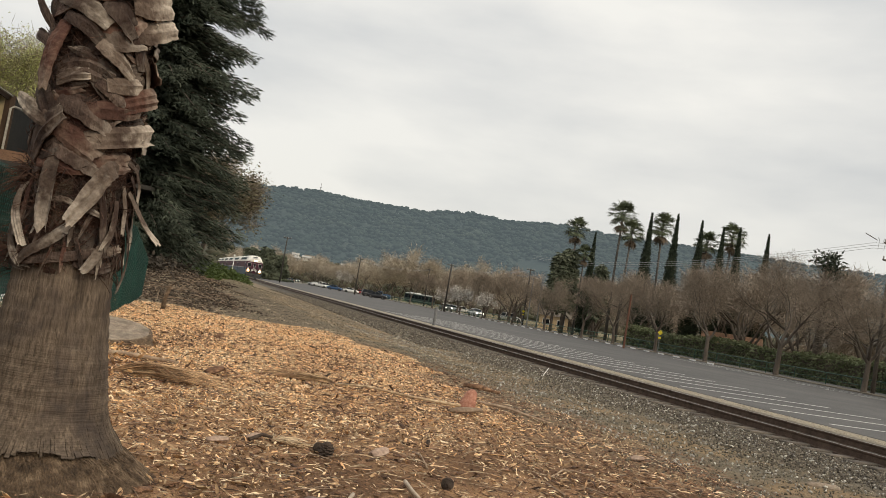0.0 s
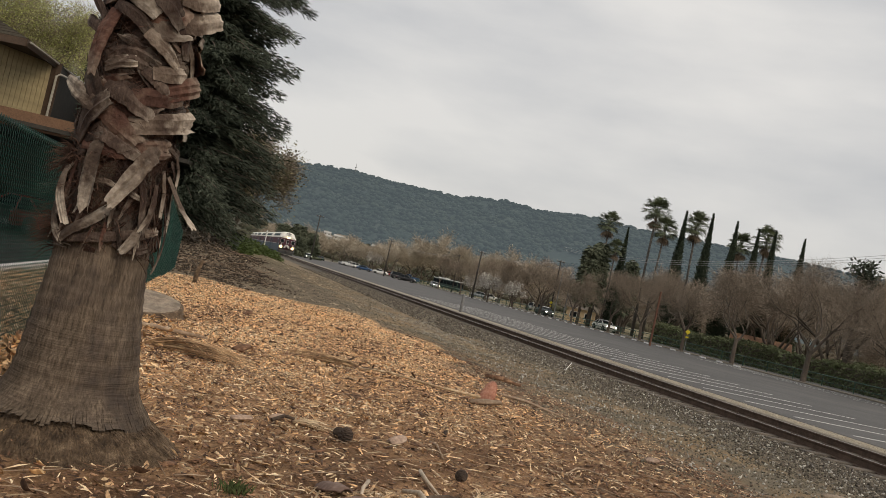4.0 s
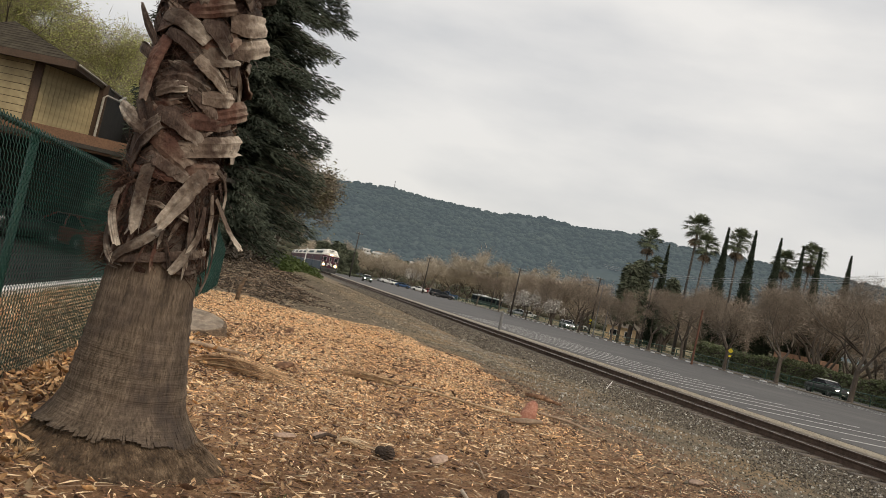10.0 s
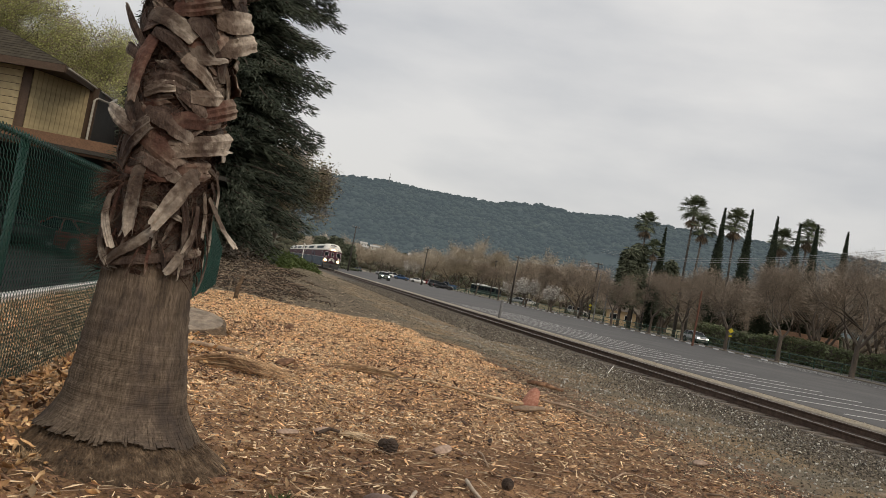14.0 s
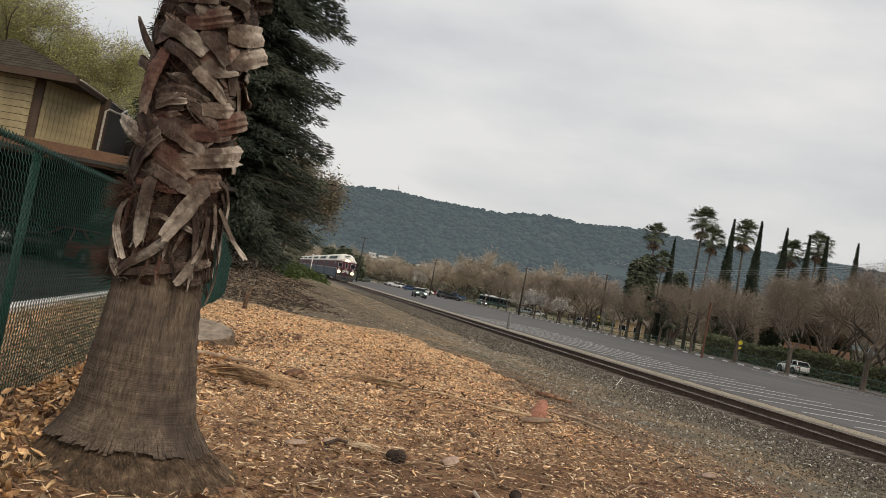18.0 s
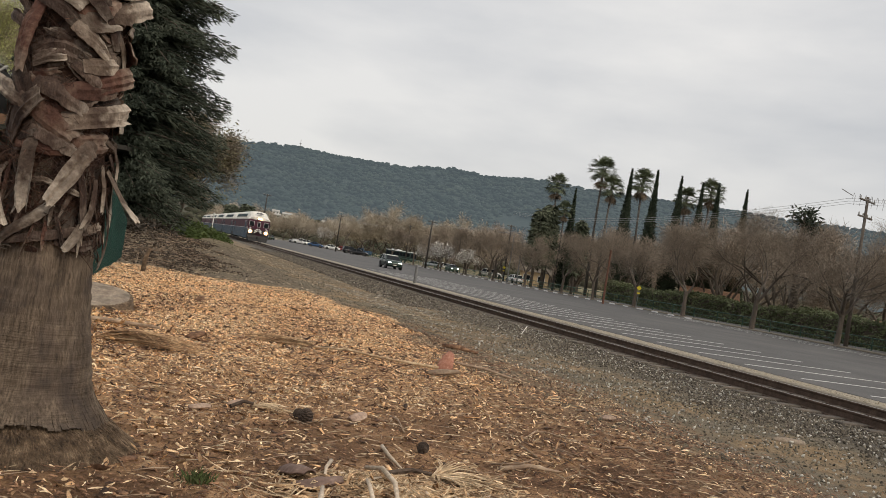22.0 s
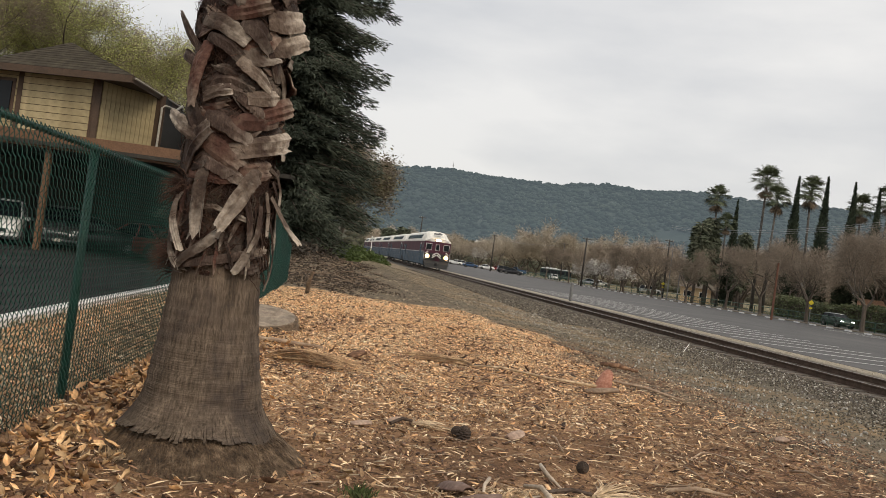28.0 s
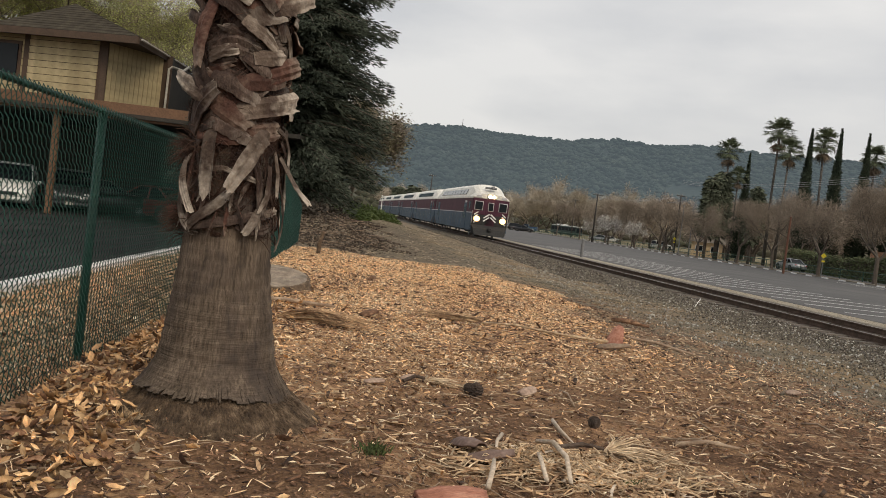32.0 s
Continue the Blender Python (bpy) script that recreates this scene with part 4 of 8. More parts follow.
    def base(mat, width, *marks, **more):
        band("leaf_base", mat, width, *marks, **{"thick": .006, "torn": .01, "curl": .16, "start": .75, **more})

    # old dark stubs under the outer ones, crossing both ways
    for k in range(64):
        q, z, way = rnd.uniform(-1.7, 1.7), 1.5 + .024 * k, rnd.choice((-1, 1))
        rise = rnd.uniform(.02, .16)
        base(rnd.choice((M_BOOT, M_BOOT, M_BOOT, M_BOOT_RED)), rnd.uniform(.06, .11), (q - way * .4, z - rise / 2, -.012), (q, z, .002), (q + way * .35, z + rise / 2, rnd.uniform(.0, .022)), end=rnd.uniform(.4, .9), torn=.03)
    # the lowest courses, front side
    base(M_BOOT, .16, (-.35, 1.6, 0), (0, 1.57, .005), (.55, 1.5, .004))
    base(M_BOOT_RED, .12, (-.7, 1.5, .0), (.2, 1.5, .004), (1.2, 1.56, .004))
    base(M_BOOT, .13, (-.95, 1.5, .005), (-.7, 1.62, .02), (-.2, 1.735, .055), end=.7)
    base(M_BOOT_RED, .13, (-.35, 1.67, .012), (.05, 1.62, .016), (.45, 1.55, .012))
    base(M_BOOT_PALE, .11, (-.1, 1.58, .014), (.55, 1.65, .026), (1.1, 1.69, .04), (1.5, 1.73, .065), end=1.0)
    base(M_BOOT, .12, (-.4, 1.8, .012), (.1, 1.76, .02), (.6, 1.69, .016))
    base(M_BOOT_RED, .1, (.1, 1.76, .02), (.6, 1.79, .028), (1.15, 1.83, .03))
    base(M_BOOT_PALE, .085, (-.35, 1.66, .03), (-.75, 1.71, .045), (-1.25, 1.79, .09), end=.6)
    base(M_BOOT, .095, (-.35, 1.66, .02), (-.6, 1.76, .035), (-.78, 1.85, .035))
    base(M_BOOT_RED, .105, (.55, 1.8, .02), (1.0, 1.86, .03), (1.45, 1.92, .065), end=1.0)
    base(M_BOOT, .105, (.25, 1.92, .012), (.6, 1.88, .022), (.95, 1.8, .018))
    base(M_BOOT_PALE, .09, (.4, 1.9, .03), (.75, 1.92, .035), (1.1, 1.95, .03))
    base(M_BOOT_PALE, .08, (-.5, 1.88, .02), (-.2, 1.92, .03), (.1, 1.94, .02))
    base(M_BOOT, .14, (-.6, 1.95, .004), (0, 1.99, .008), (.5, 1.95, .01))
    base(M_BOOT_RED, .105, (-.5, 2.17, .02), (-.6, 2.06, .05), (-.66, 1.94, .06), (-.72, 1.83, .05), end=.75, torn=.03)
    base(M_BOOT_PALE, .08, (.16, 2.09, .04), (.5, 2.035, .05), (.9, 1.97, .02), end=.7)
    base(M_BOOT_PALE, .12, (.1, 2.1, .014), (.5, 2.13, .028), (.95, 2.17, .03))
    base(M_BOOT, .07, (-.5, 2.2, .03), (-.1, 2.16, .045), (.28, 2.08, .02))
    base(M_BOOT_RED, .13, (.0, 2.16, .0), (.5, 2.2, .006), (.9, 2.27, .01))
    base(M_BOOT, .07, (.75, 2.22, .02), (.9, 2.12, .03), (1.05, 2.03, .03))
    base(M_BOOT_PALE, .05, (1.05, 2.13, .01), (1.25, 2.03, .03), (1.35, 1.92, .03))
    base(M_BOOT_PALE, .11, (.75, 2.18, .02), (1.1, 2.22, .04), (1.5, 2.29, .1), end=.8)
    base(M_BOOT, .12, (.2, 2.31, .016), (.5, 2.25, .035), (.78, 2.17, .03))
    base(M_BOOT_PALE, .1, (-.75, 2.3, .01), (-.2, 2.27, .03), (.3, 2.19, .03))
    base(M_BOOT_PALE, .12, (.65, 2.32, .02), (1.0, 2.34, .04), (1.4, 2.38, .07))
    base(M_BOOT, .05, (-.85, 2.12, .0), (-1.1, 2.22, .05), (-1.35, 2.34, .1), end=.5)
    base(M_BOOT, .06, (-.8, 2.05, .0), (-1.1, 2.1, .04), (-1.4, 2.13, .06), end=.6)
    # courses above, and those round the back
    z, k = 2.33, 0
    while z < 3.45:
        q, way = k * 2.4 + rnd.uniform(-.2, .2), rnd.choice((-1, 1))
        mat = rnd.choice((M_BOOT, M_BOOT, M_BOOT_PALE, M_BOOT_PALE, M_BOOT_RED))
        base(mat, rnd.uniform(.09, .13), (q, z, .006), (q + way * .4, z + rnd.uniform(-.01, .05), .025), (q + way * .8, z + rnd.uniform(-.03, .12), rnd.choice((.02, .03, .05, .1))), end=rnd.uniform(.6, 1))
        z += .026
        k += 1
    for k in range(34):
        q, z, way = 1.75 + 2.8 * rnd.random(), 1.5 + .027 * k, rnd.choice((-1, 1))
        base(rnd.choice((M_BOOT, M_BOOT_PALE, M_BOOT_RED)), rnd.uniform(.09, .12), (q, z, .01), (q + way * .4, z + .03, .025), (q + way * .8, z + rnd.uniform(-.03, .12), rnd.choice((.02, .05, .09))))

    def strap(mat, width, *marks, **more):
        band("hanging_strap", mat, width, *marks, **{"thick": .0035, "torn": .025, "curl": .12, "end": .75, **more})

    strap(M_BOOT_PALE, .078, (-.3, 1.54, .0), (-.3, 1.46, .035), (-.28, 1.3, .05), (-.26, 1.16, .05), start=.6)
    strap(M_BOOT_PALE, .088, (.85, 1.46, .0), (.76, 1.52, .05), (.56, 1.47, .085), (.36, 1.34, .085), (.12, 1.2, .07), start=.5)
    strap(M_BOOT_PALE, .05, (-.95, 1.38, .0), (-1.0, 1.32, .03), (-.93, 1.22, .04), (-.6, 1.08, .035), twist=.5)
    strap(M_BOOT, .045, (-1.05, 1.36, .02), (-1.0, 1.24, .035), (-.8, 1.12, .04))
    strap(M_BOOT_PALE, .04, (-1.3, 1.26, .02), (-1.1, 1.12, .035), (-.78, 1.03, .04), (-.6, .985, .035), twist=.4)
    strap(M_BOOT_PALE, .055, (-.68, .98, .035), (-.5, 1.04, .035), (-.1, 1.12, .03), (.2, 1.21, .01), end=1.0)
    strap(M_BOOT, .05, (-.6, 1.0, .02), (.1, 1.045, .022), (.7, 1.09, .02), (1.35, 1.12, .012), end=1.0)
    strap(M_BOOT, .05, (-1.2, 1.02, .004), (-.9, .99, .012), (-.5, .97, .016))
    strap(M_BOOT, .05, (.35, 1.03, .008), (.8, 1.01, .014), (1.25, 1.04, .008))
    strap(M_BOOT_PALE, .04, (1.2, 1.57, .0), (1.5, 1.54, .03), (1.62, 1.45, .05), (1.6, 1.38, .05))
    strap(M_BOOT_PALE, .05, (1.35, 1.42, .02), (1.5, 1.34, .06), (1.58, 1.26, .11), (1.55, 1.18, .19), end=1.1, twist=-.6)
    strap(M_BOOT, .04, (1.35, 1.5, .02), (1.6, 1.42, .035), (1.66, 1.34, .06))
    strap(M_BOOT, .042, (.62, 1.4, .01), (.74, 1.28, .03), (.8, 1.1, .035), twist=.4)
    strap(M_BOOT_PALE, .034, (1.12, 1.44, .02), (1.22, 1.32, .035), (1.24, 1.2, .035))
    strap(M_BOOT, .034, (1.0, 1.36, .02), (.95, 1.24, .04), (.85, 1.12, .04))
    strap(M_BOOT_PALE, .028, (.95, 1.3, .03), (.9, 1.2, .045), (.75, 1.12, .045))
    strap(M_BOOT_PALE, .052, (.78, 1.12, .03), (.66, 1.06, .045), (.5, .99, .045))
    strap(M_BOOT, .04, (1.45, 1.28, .02), (1.62, 1.14, .045), (1.5, 1.02, .05), (1.3, .92, .045), twist=.5)
    strap(M_BOOT_PALE, .03, (-.2, 1.31, .03), (.0, 1.32, .03), (.18, 1.31, .02))
    strap(M_BOOT_PALE, .03, (.34, 1.29, .03), (.5, 1.285, .03), (.7, 1.27, .02))
    strap(M_BOOT_PALE, .04, (.95, 1.1, .02), (1.2, 1.12, .02), (1.4, 1.13, .015), end=1.0)
    for k in range(30):
        q, zz = rnd.uniform(-1.5, 1.6), rnd.uniform(1.12, 1.4)
        q1 = q + rnd.gauss(0, .22)
        strap(rnd.choice((M_BOOT, M_BOOT, M_BOOT_RED, M_BOOT_PALE)), rnd.uniform(.008, .024), (q, zz, .004), ((q + q1) / 2, zz - .08, rnd.uniform(.01, .03)), (q1, max(.97, zz - rnd.uniform(.1, .26)), rnd.uniform(.005, .035)), end=.3, twist=rnd.uniform(-1, 1))
    for k in range(14):
        q = 1.9 + k * 0.19
        strap(rnd.choice((M_BOOT, M_BOOT_PALE)), rnd.uniform(.05, .08), (q, rnd.uniform(1.4, 1.6), .01), (q + .1, 1.3, .04), (q + rnd.uniform(-.3, .3), rnd.uniform(0.97, 1.15), .04))
    # loose fibre tufts, most on one side
    m = Mesh()
    for i in range(520):
        if i < 150:
            q, z, far = rnd.gauss(-1.35, 0.2), rnd.gauss(1.04, 0.04), .13
        elif i < 300:
            q, z, far = rnd.gauss(-1.3, 0.2), rnd.gauss(1.4, 0.035), .1
        else:
            q, z, far = rnd.uniform(-1.5, 1.5), rnd.uniform(1.0, 1.5), .05
        d = Vector((math.sin(q), -math.cos(q), 0))
        a = palm_axis(z) + d * 0.24
        b = a + d * rnd.uniform(0.02, far) + Vector((rnd.uniform(-.05, .05), rnd.uniform(-.04, .04), rnd.uniform(-.09, .05)))
        m.tube([a, (a + b) / 2 + Vector((0, 0, 0.015)), b], [0.0026, 0.002, 0.001], 3, cap=False)
    tagged(part("fibre_tuft", m, M_FIBRE, tree), kind="stuff")


palm()

# ---------- chain-link fence
M_VINYL = material("green_vinyl_coating", [(0.004, 0.03, 0.022), (0.007, 0.05, 0.037), (0.013, 0.08, 0.058)], 2, 0.5, bump=0.05, spec=.35)


def fence_x(y):
    return -1.93 - 0.056 * (y - 5.6)


def fence():
    f = thing("chain_link_fence", "green vinyl-coated chain-link fence with posts and top rail", "fence")
    y0, y1, top = -6.58, 21.8, 1.6

    def height(y):
        return top - 0.55 * max(0.0, (y - 17.6) / 3.8)

    for k in range(10):
        y = 5.42 + 3.0 * (k - 4)
        if y > y1 + 0.3:
            continue
        y = min(y, y1)
        x, zb = fence_x(y) - .034, ground_at(fence_x(y), y)
        p = part("post", Mesh().tube([(x, y, zb - 0.3), (x, y, height(y) - 0.03)], 0.025, 12), M_VINYL, f, "", True)
        part("post_cap", Mesh().tube([(x, y, height(y) - 0.06), (x, y, height(y) - 0.02), (x, y, height(y) + 0.018)], [0.03, 0.03, 0.018], 12), M_VINYL, p)
    part("top_rail", Mesh().tube([(fence_x(y) - .026, y, height(y) - .004) for y in (y0, 5, 11, 17.6, y1)], 0.017, 10), M_VINYL, f, "", True)
    # woven wires: neighbours hook into each other at every bend
    pitch, half = 0.0295, 0.03
    n = int((y1 - y0) / pitch)
    V, F = [], []
    for i in range(n):
        yc = y0 + i * pitch
        r = 0.0029 if yc < 10 else 0.0034
        zb = ground_at(fence_x(yc), yc) + 0.02
        k = 2 * int((height(yc) + 0.022 - zb) / half / 2) + 1
        zs = height(yc) + 0.022 - half * np.arange(k + 1)[::-1]
        side = np.where((np.arange(k + 1) % 2) == i % 2, -1.0, 1.0)
        ys = yc + side * (pitch / 2 + 0.002)
        xs = fence_x(yc) + 0.0045 * side * (1 if i % 2 else -1) - 0.056 * (ys - yc)
        c = np.stack([xs, ys, zs], 1)
        start = sum(len(v) for v in V)
        ring = np.stack([np.array([math.cos(a), 0.55 * math.sin(a) * 1.4, 0.75 * math.sin(a)]) * r for a in (0.5, 2.6, 4.7)])
        V.append((c[:, None] + ring[None]).reshape(-1, 3))
        j = np.arange(k)[:, None] * 3 + start
        for s in range(3):
            s2 = (s + 1) % 3
            F.append(np.concatenate([j + s, j + s2, j + 3 + s2, j + 3 + s], 1))
    ob = new("wire_mesh", numpy_mesh("wire_mesh", np.concatenate(V), np.concatenate(F), M_VINYL))
    ob.parent = f
    tagged(ob, "woven green wire mesh", kind="stuff")


fence()

# ---------- small things on the mulch
M_CUTWOOD = material("sawn_grey_wood", [(0.17, 0.13, 0.095), (0.3, 0.235, 0.175), (0.44, 0.365, 0.28)], 6, 0.85, bump=0.5, stain=((.09, .07, .055), .7, 5.0))
M_STICK = material("dead_stick", [(0.13, 0.085, 0.056), (0.27, 0.19, 0.128), (0.42, 0.32, 0.225)], 6, 0.85, bump=0.4, per_object=0.3)
M_STRAW = material("dry_frond_straw", [(0.2, 0.13, 0.07), (0.46, 0.33, 0.2), (0.75, 0.6, 0.41)], 12, 0.75, bump=0.2, per_island=0.45)
M_PINK = material("reddish_sapwood", [(0.25, 0.095, 0.06), (0.4, 0.175, 0.115), (0.55, 0.3, 0.21)], 9, 0.8, bump=0.6, stretch=(.5, 3, 3))
M_TANFROND = material("tan_frond_blade", [(0.15, 0.08, 0.042), (0.38, 0.24, 0.13), (0.62, 0.44, 0.26)], 9, .8, bump=.3, per_island=.5)
M_BLEACHED = material("bleached_stalk", [(.38, .3, .22), (.68, .57, .45)], 6, .8, bump=.3)
M_FALLEN = material("fallen_leaf_base", [(.09, .055, .044), (.18, .118, .095), (.3, .22, .18)], 6, .8, bump=.4, bump_scale=30)
M_FALLEN_PALE = material("pale_fallen_leaf_base", [(.2, .13, .095), (.4, .285, .215), (.58, .45, .36)], 6, .8, bump=.4, bump_scale=30)
M_CONE = material("pine_cone_scale", [(0.05, 0.036, 0.028), (0.12, 0.085, 0.065)], 9, 0.85, bump=0.4)


def stump(x, y, r, h):
    z = ground_at(x, y)
    s = thing("tree_stump", "low sawn tree stump with grey weathered top", "tree stump", Matrix.Translation((x, y, z)))
    rings, rings2 = [], []
    for zz, k in ((-0.08, 1.16), (0.02, 1.1), (h * 0.5, 1.02), (h - 0.015, 1.0), (h, 0.97)):
        rings.append([(math.cos(q) * r * k * (1 + 0.05 * noise.noise(Vector((math.cos(q) * 4, math.sin(q) * 4, zz * 3)))), math.sin(q) * r * k * 0.9 * (1 + 0.05 * noise.noise(Vector((math.cos(q) * 6, math.sin(q) * 6, zz)))), zz + .1 * max(0, zz / h) * math.sin(q)) for q in np.linspace(0, 2 * math.pi, 60, endpoint=False)])
    part("bark", Mesh().loft(rings), M_ROOT, s, "dark rough bark", True)
    part("cut_face", Mesh().loft([[(p[0] * 0.97, p[1] * 0.97, p[2] - 0.01) for p in rings[-1]], [(p[0] * 0.94, p[1] * 0.94, p[2] + 0.012 + 0.01 * noise.noise(Vector((p[0] * 4, p[1] * 4, 0)))) for p in rings[-1]]]), M_CUTWOOD, s, "grey sawn face")


stump(-1.78, 11.3, 0.55, 0.14)


def pine_cone(x, y, s, lean):
    z = ground_at(x, y)
    c = thing("pine_cone", "dark open pine cone lying on the mulch", "pine cone", Matrix.Translation((x, y, z + s * 0.4)) @ Matrix.Rotation(lean, 4, "X"), group="pine cones")
    part("core", Mesh().tube([(0, 0, -s * 0.45), (0, 0, 0), (0, 0, s * 0.6)], [s * 0.2, s * 0.26, s * 0.05], 10), M_CONE, c)
    for i in range(60):
        t = i / 60
        q, zz = i * 2.4, (-0.45 + t) * s
        r = s * 0.42 * math.sin(math.pi * (0.2 + 0.75 * t))
        d = Vector((math.cos(q), math.sin(q), 0.35)).normalized()
        m = Mesh().box((0, 0, 0), (r, s * 0.2, s * 0.045), Matrix.Rotation(q, 3, "Z") @ Matrix.Rotation(-0.5, 3, "Y"))
        part("scale", m, M_CONE, c, m=Matrix.Translation(Vector((math.cos(q) * r * 0.6, math.sin(q) * r * 0.6, zz))))


pine_cone(0.6, 5.87, 0.12, 0.5)
pine_cone(0.56, 5.98, 0.09, 1.2)
pine_cone(1.32, 5.35, 0.09, 1.3)


def stick(name, label, pts, radii, mat=None, cat="stick", group=""):
    pts = [Vector((x, y, ground_at(x, y) + z)) for x, y, z in pts]
    m = Mesh().tube(pts, radii, 7)
    ob = part(name, m, mat or M_STICK, None, label, True)
    return tagged(ob, "", cat, group)


stick("stick", "long pale dead stick lying across the mulch", [(0.95, 9.95, .03), (1.3, 9.75, .05), (1.8, 9.5, .04), (2.3, 9.25, .05)], [.01, .013, .014, .018], M_STRAW, group="sticks")
stick("stick", "grey dead branch beside the stump", [(-1.9, 9.75, .03), (-1.3, 9.7, .05), (-0.75, 9.85, .03)], [.03, .028, .018], group="sticks")
stick("stick", "forked grey dead twig on bare soil", [(1.78, 5.12, .02), (2.0, 5.2, .04), (2.2, 5.2, .02)], [.018, .014, .009], group="sticks")
stick("stick", "dark piece of bark on the gravel", [(3.2, 13.0, .03), (3.45, 12.95, .05), (3.75, 12.85, .03)], [.03, .045, .02], M_BARK_CHIP, group="sticks")
stick("stake", "leaning brown wooden stake at the mulch edge", [(-2.0, 19.0, -.1), (-2.0, 19.05, .25), (-1.95, 19.1, .5), (-1.84, 19.15, .6)], [.05, .05, .045, .035], M_ROOT, cat="stake")
stick("stick", "thin white stick standing in the ballast", [(7.3, 21.4, 0), (7.6, 21.9, .2)], [.012, .008], M_WHITE, group="sticks")
for pts, rad in (([(2.57, 7.57), (2.75, 7.5), (2.88, 7.38), (2.96, 7.22)], .008), ([(2.3, 6.18), (2.45, 6.4), (2.56, 6.44), (2.63, 6.22), (2.8, 6.12)], .008), ([(2.16, 5.91), (2.19, 5.61)], .009), ([(2.44, 5.85), (2.5, 5.55)], .006), ([(2.34, 5.72), (2.44, 5.55)], .005), ([(3.07, 6.25), (3.16, 6.18), (3.23, 5.94)], .01), ([(2.45, 5.46), (2.49, 5.28)], .006), ([(2.56, 5.2), (2.6, 5.09)], .006), ([(3.21, 5.57), (3.27, 5.46)], .009), ([(3.87, 7.56), (3.79, 7.17)], .006), ([(2.15, 5.04), (2.3, 5.12), (2.44, 5.17)], .004), ([(4.25, 7.88), (4.32, 7.63)], .007), ([(1.27, 6.35), (1.28, 6.1), (1.28, 5.8)], .008), ([(1.75, 5.26), (1.95, 5.24), (2.11, 5.41), (2.24, 5.37)], .006)):
    stick("twig", "thin dry grey-brown twig on the soil", [(x, y, .012 + .03 * (0 < k < len(pts) - 1)) for k, (x, y) in enumerate(pts)], [rad * (1 - .12 * k) for k in range(len(pts))], M_STICK, cat="twig", group="twigs")
stick("stick", "dark dead stick lying near the gravel", [(2.5, 10.6, .02), (3.1, 10.3, .04), (3.5, 9.9, .02)], [.015, .02, .012], group="sticks")


def bark_flake(x, y, size, yaw, lift, mat, label, name="bark_piece", cat="bark piece"):
    z = ground_at(x, y)
    m = Mesh()
    rings = []
    rn = random.Random(int(x * 1000 + y * 77))
    for k in range(7):
        s = k / 6
        w = size[1] * (0.35 + 0.65 * math.sin(math.pi * (0.12 + 0.8 * s))) * rn.uniform(.85, 1.15)
        xx = (s - .5) * size[0]
        ring = [(xx + rn.uniform(-.01, .01), w * (j / 4 - .5), lift * s + 0.28 * w * math.sin(math.pi * j / 4) + 0.02) for j in range(5)]
        rings.append(ring + [(p[0], p[1], p[2] - size[2]) for p in ring[::-1]])
    m.loft(rings)
    ob = part(name, m, mat, None, label, True, Matrix.Translation((x, y, z)) @ Matrix.Rotation(yaw, 4, "Z"))
    return tagged(ob, "", cat)


bark_flake(0.34, 3.62, (0.3, 0.14, 0.03), 0.15, 0.02, M_PINK, "reddish split piece of wood on the ground", "split_wood", "wood piece")
bark_flake(2.36, 9.25, (0.14, 0.18, 0.07), 0.9, 0.2, M_PINK, "reddish upright piece of split wood", "split_wood", "wood piece")
bark_flake(2.28, 9.0, (0.36, 0.1, 0.025), 0.1, 0.05, M_STICK, "pale brown split board on the mulch", "split_wood", "wood piece")
bark_flake(0.45, 4.36, (0.26, 0.12, 0.01), -1.1, 0.06, M_FALLEN, "maroon-brown curled palm leaf base", "palm_leaf_base", "leaf base")
bark_flake(0.55, 4.22, (0.24, 0.1, 0.012), 0.1, 0.05, M_FALLEN, "maroon-brown curled palm leaf base", "palm_leaf_base", "leaf base")
bark_flake(-0.11, 5.98, (0.14, 0.075, 0.01), 0.1, 0.02, M_FALLEN_PALE, "pale curled leaf base on soil", "palm_leaf_base", "leaf base")
bark_flake(0.12, 6.2, (0.11, 0.06, 0.01), 0.5, 0.02, M_FALLEN_PALE, "pale curled leaf base on soil", "palm_leaf_base", "leaf base")
bark_flake(0.98, 6.05, (0.16, 0.11, 0.01), 0.75, 0.03, M_FALLEN_PALE, "pale pinkish curled leaf base on soil", "palm_leaf_base", "leaf base")
bark_flake(3.68, 7.74, (0.13, 0.09, 0.025), -0.9, 0.02, M_FALLEN_PALE, "pale bark chip on bare soil", "palm_leaf_base", "leaf base")
bark_flake(-0.35, 9.5, (0.18, 0.15, 0.02), 0.4, 0.06, M_BARK_CHIP, "dark curled piece of bark", "bark_piece", "bark piece")
bark_flake(-0.55, 13.8, (0.16, 0.12, 0.02), 0.9, 0.07, M_BARK_CHIP, "dark curled piece of bark", "bark_piece", "bark piece")
bark_flake(6.9, 9.4, (0.4, 0.14, 0.04), -0.2, 0.0, M_CUTWOOD, "orange-brown splinter of wood in the ballast", "split_wood", "wood piece")


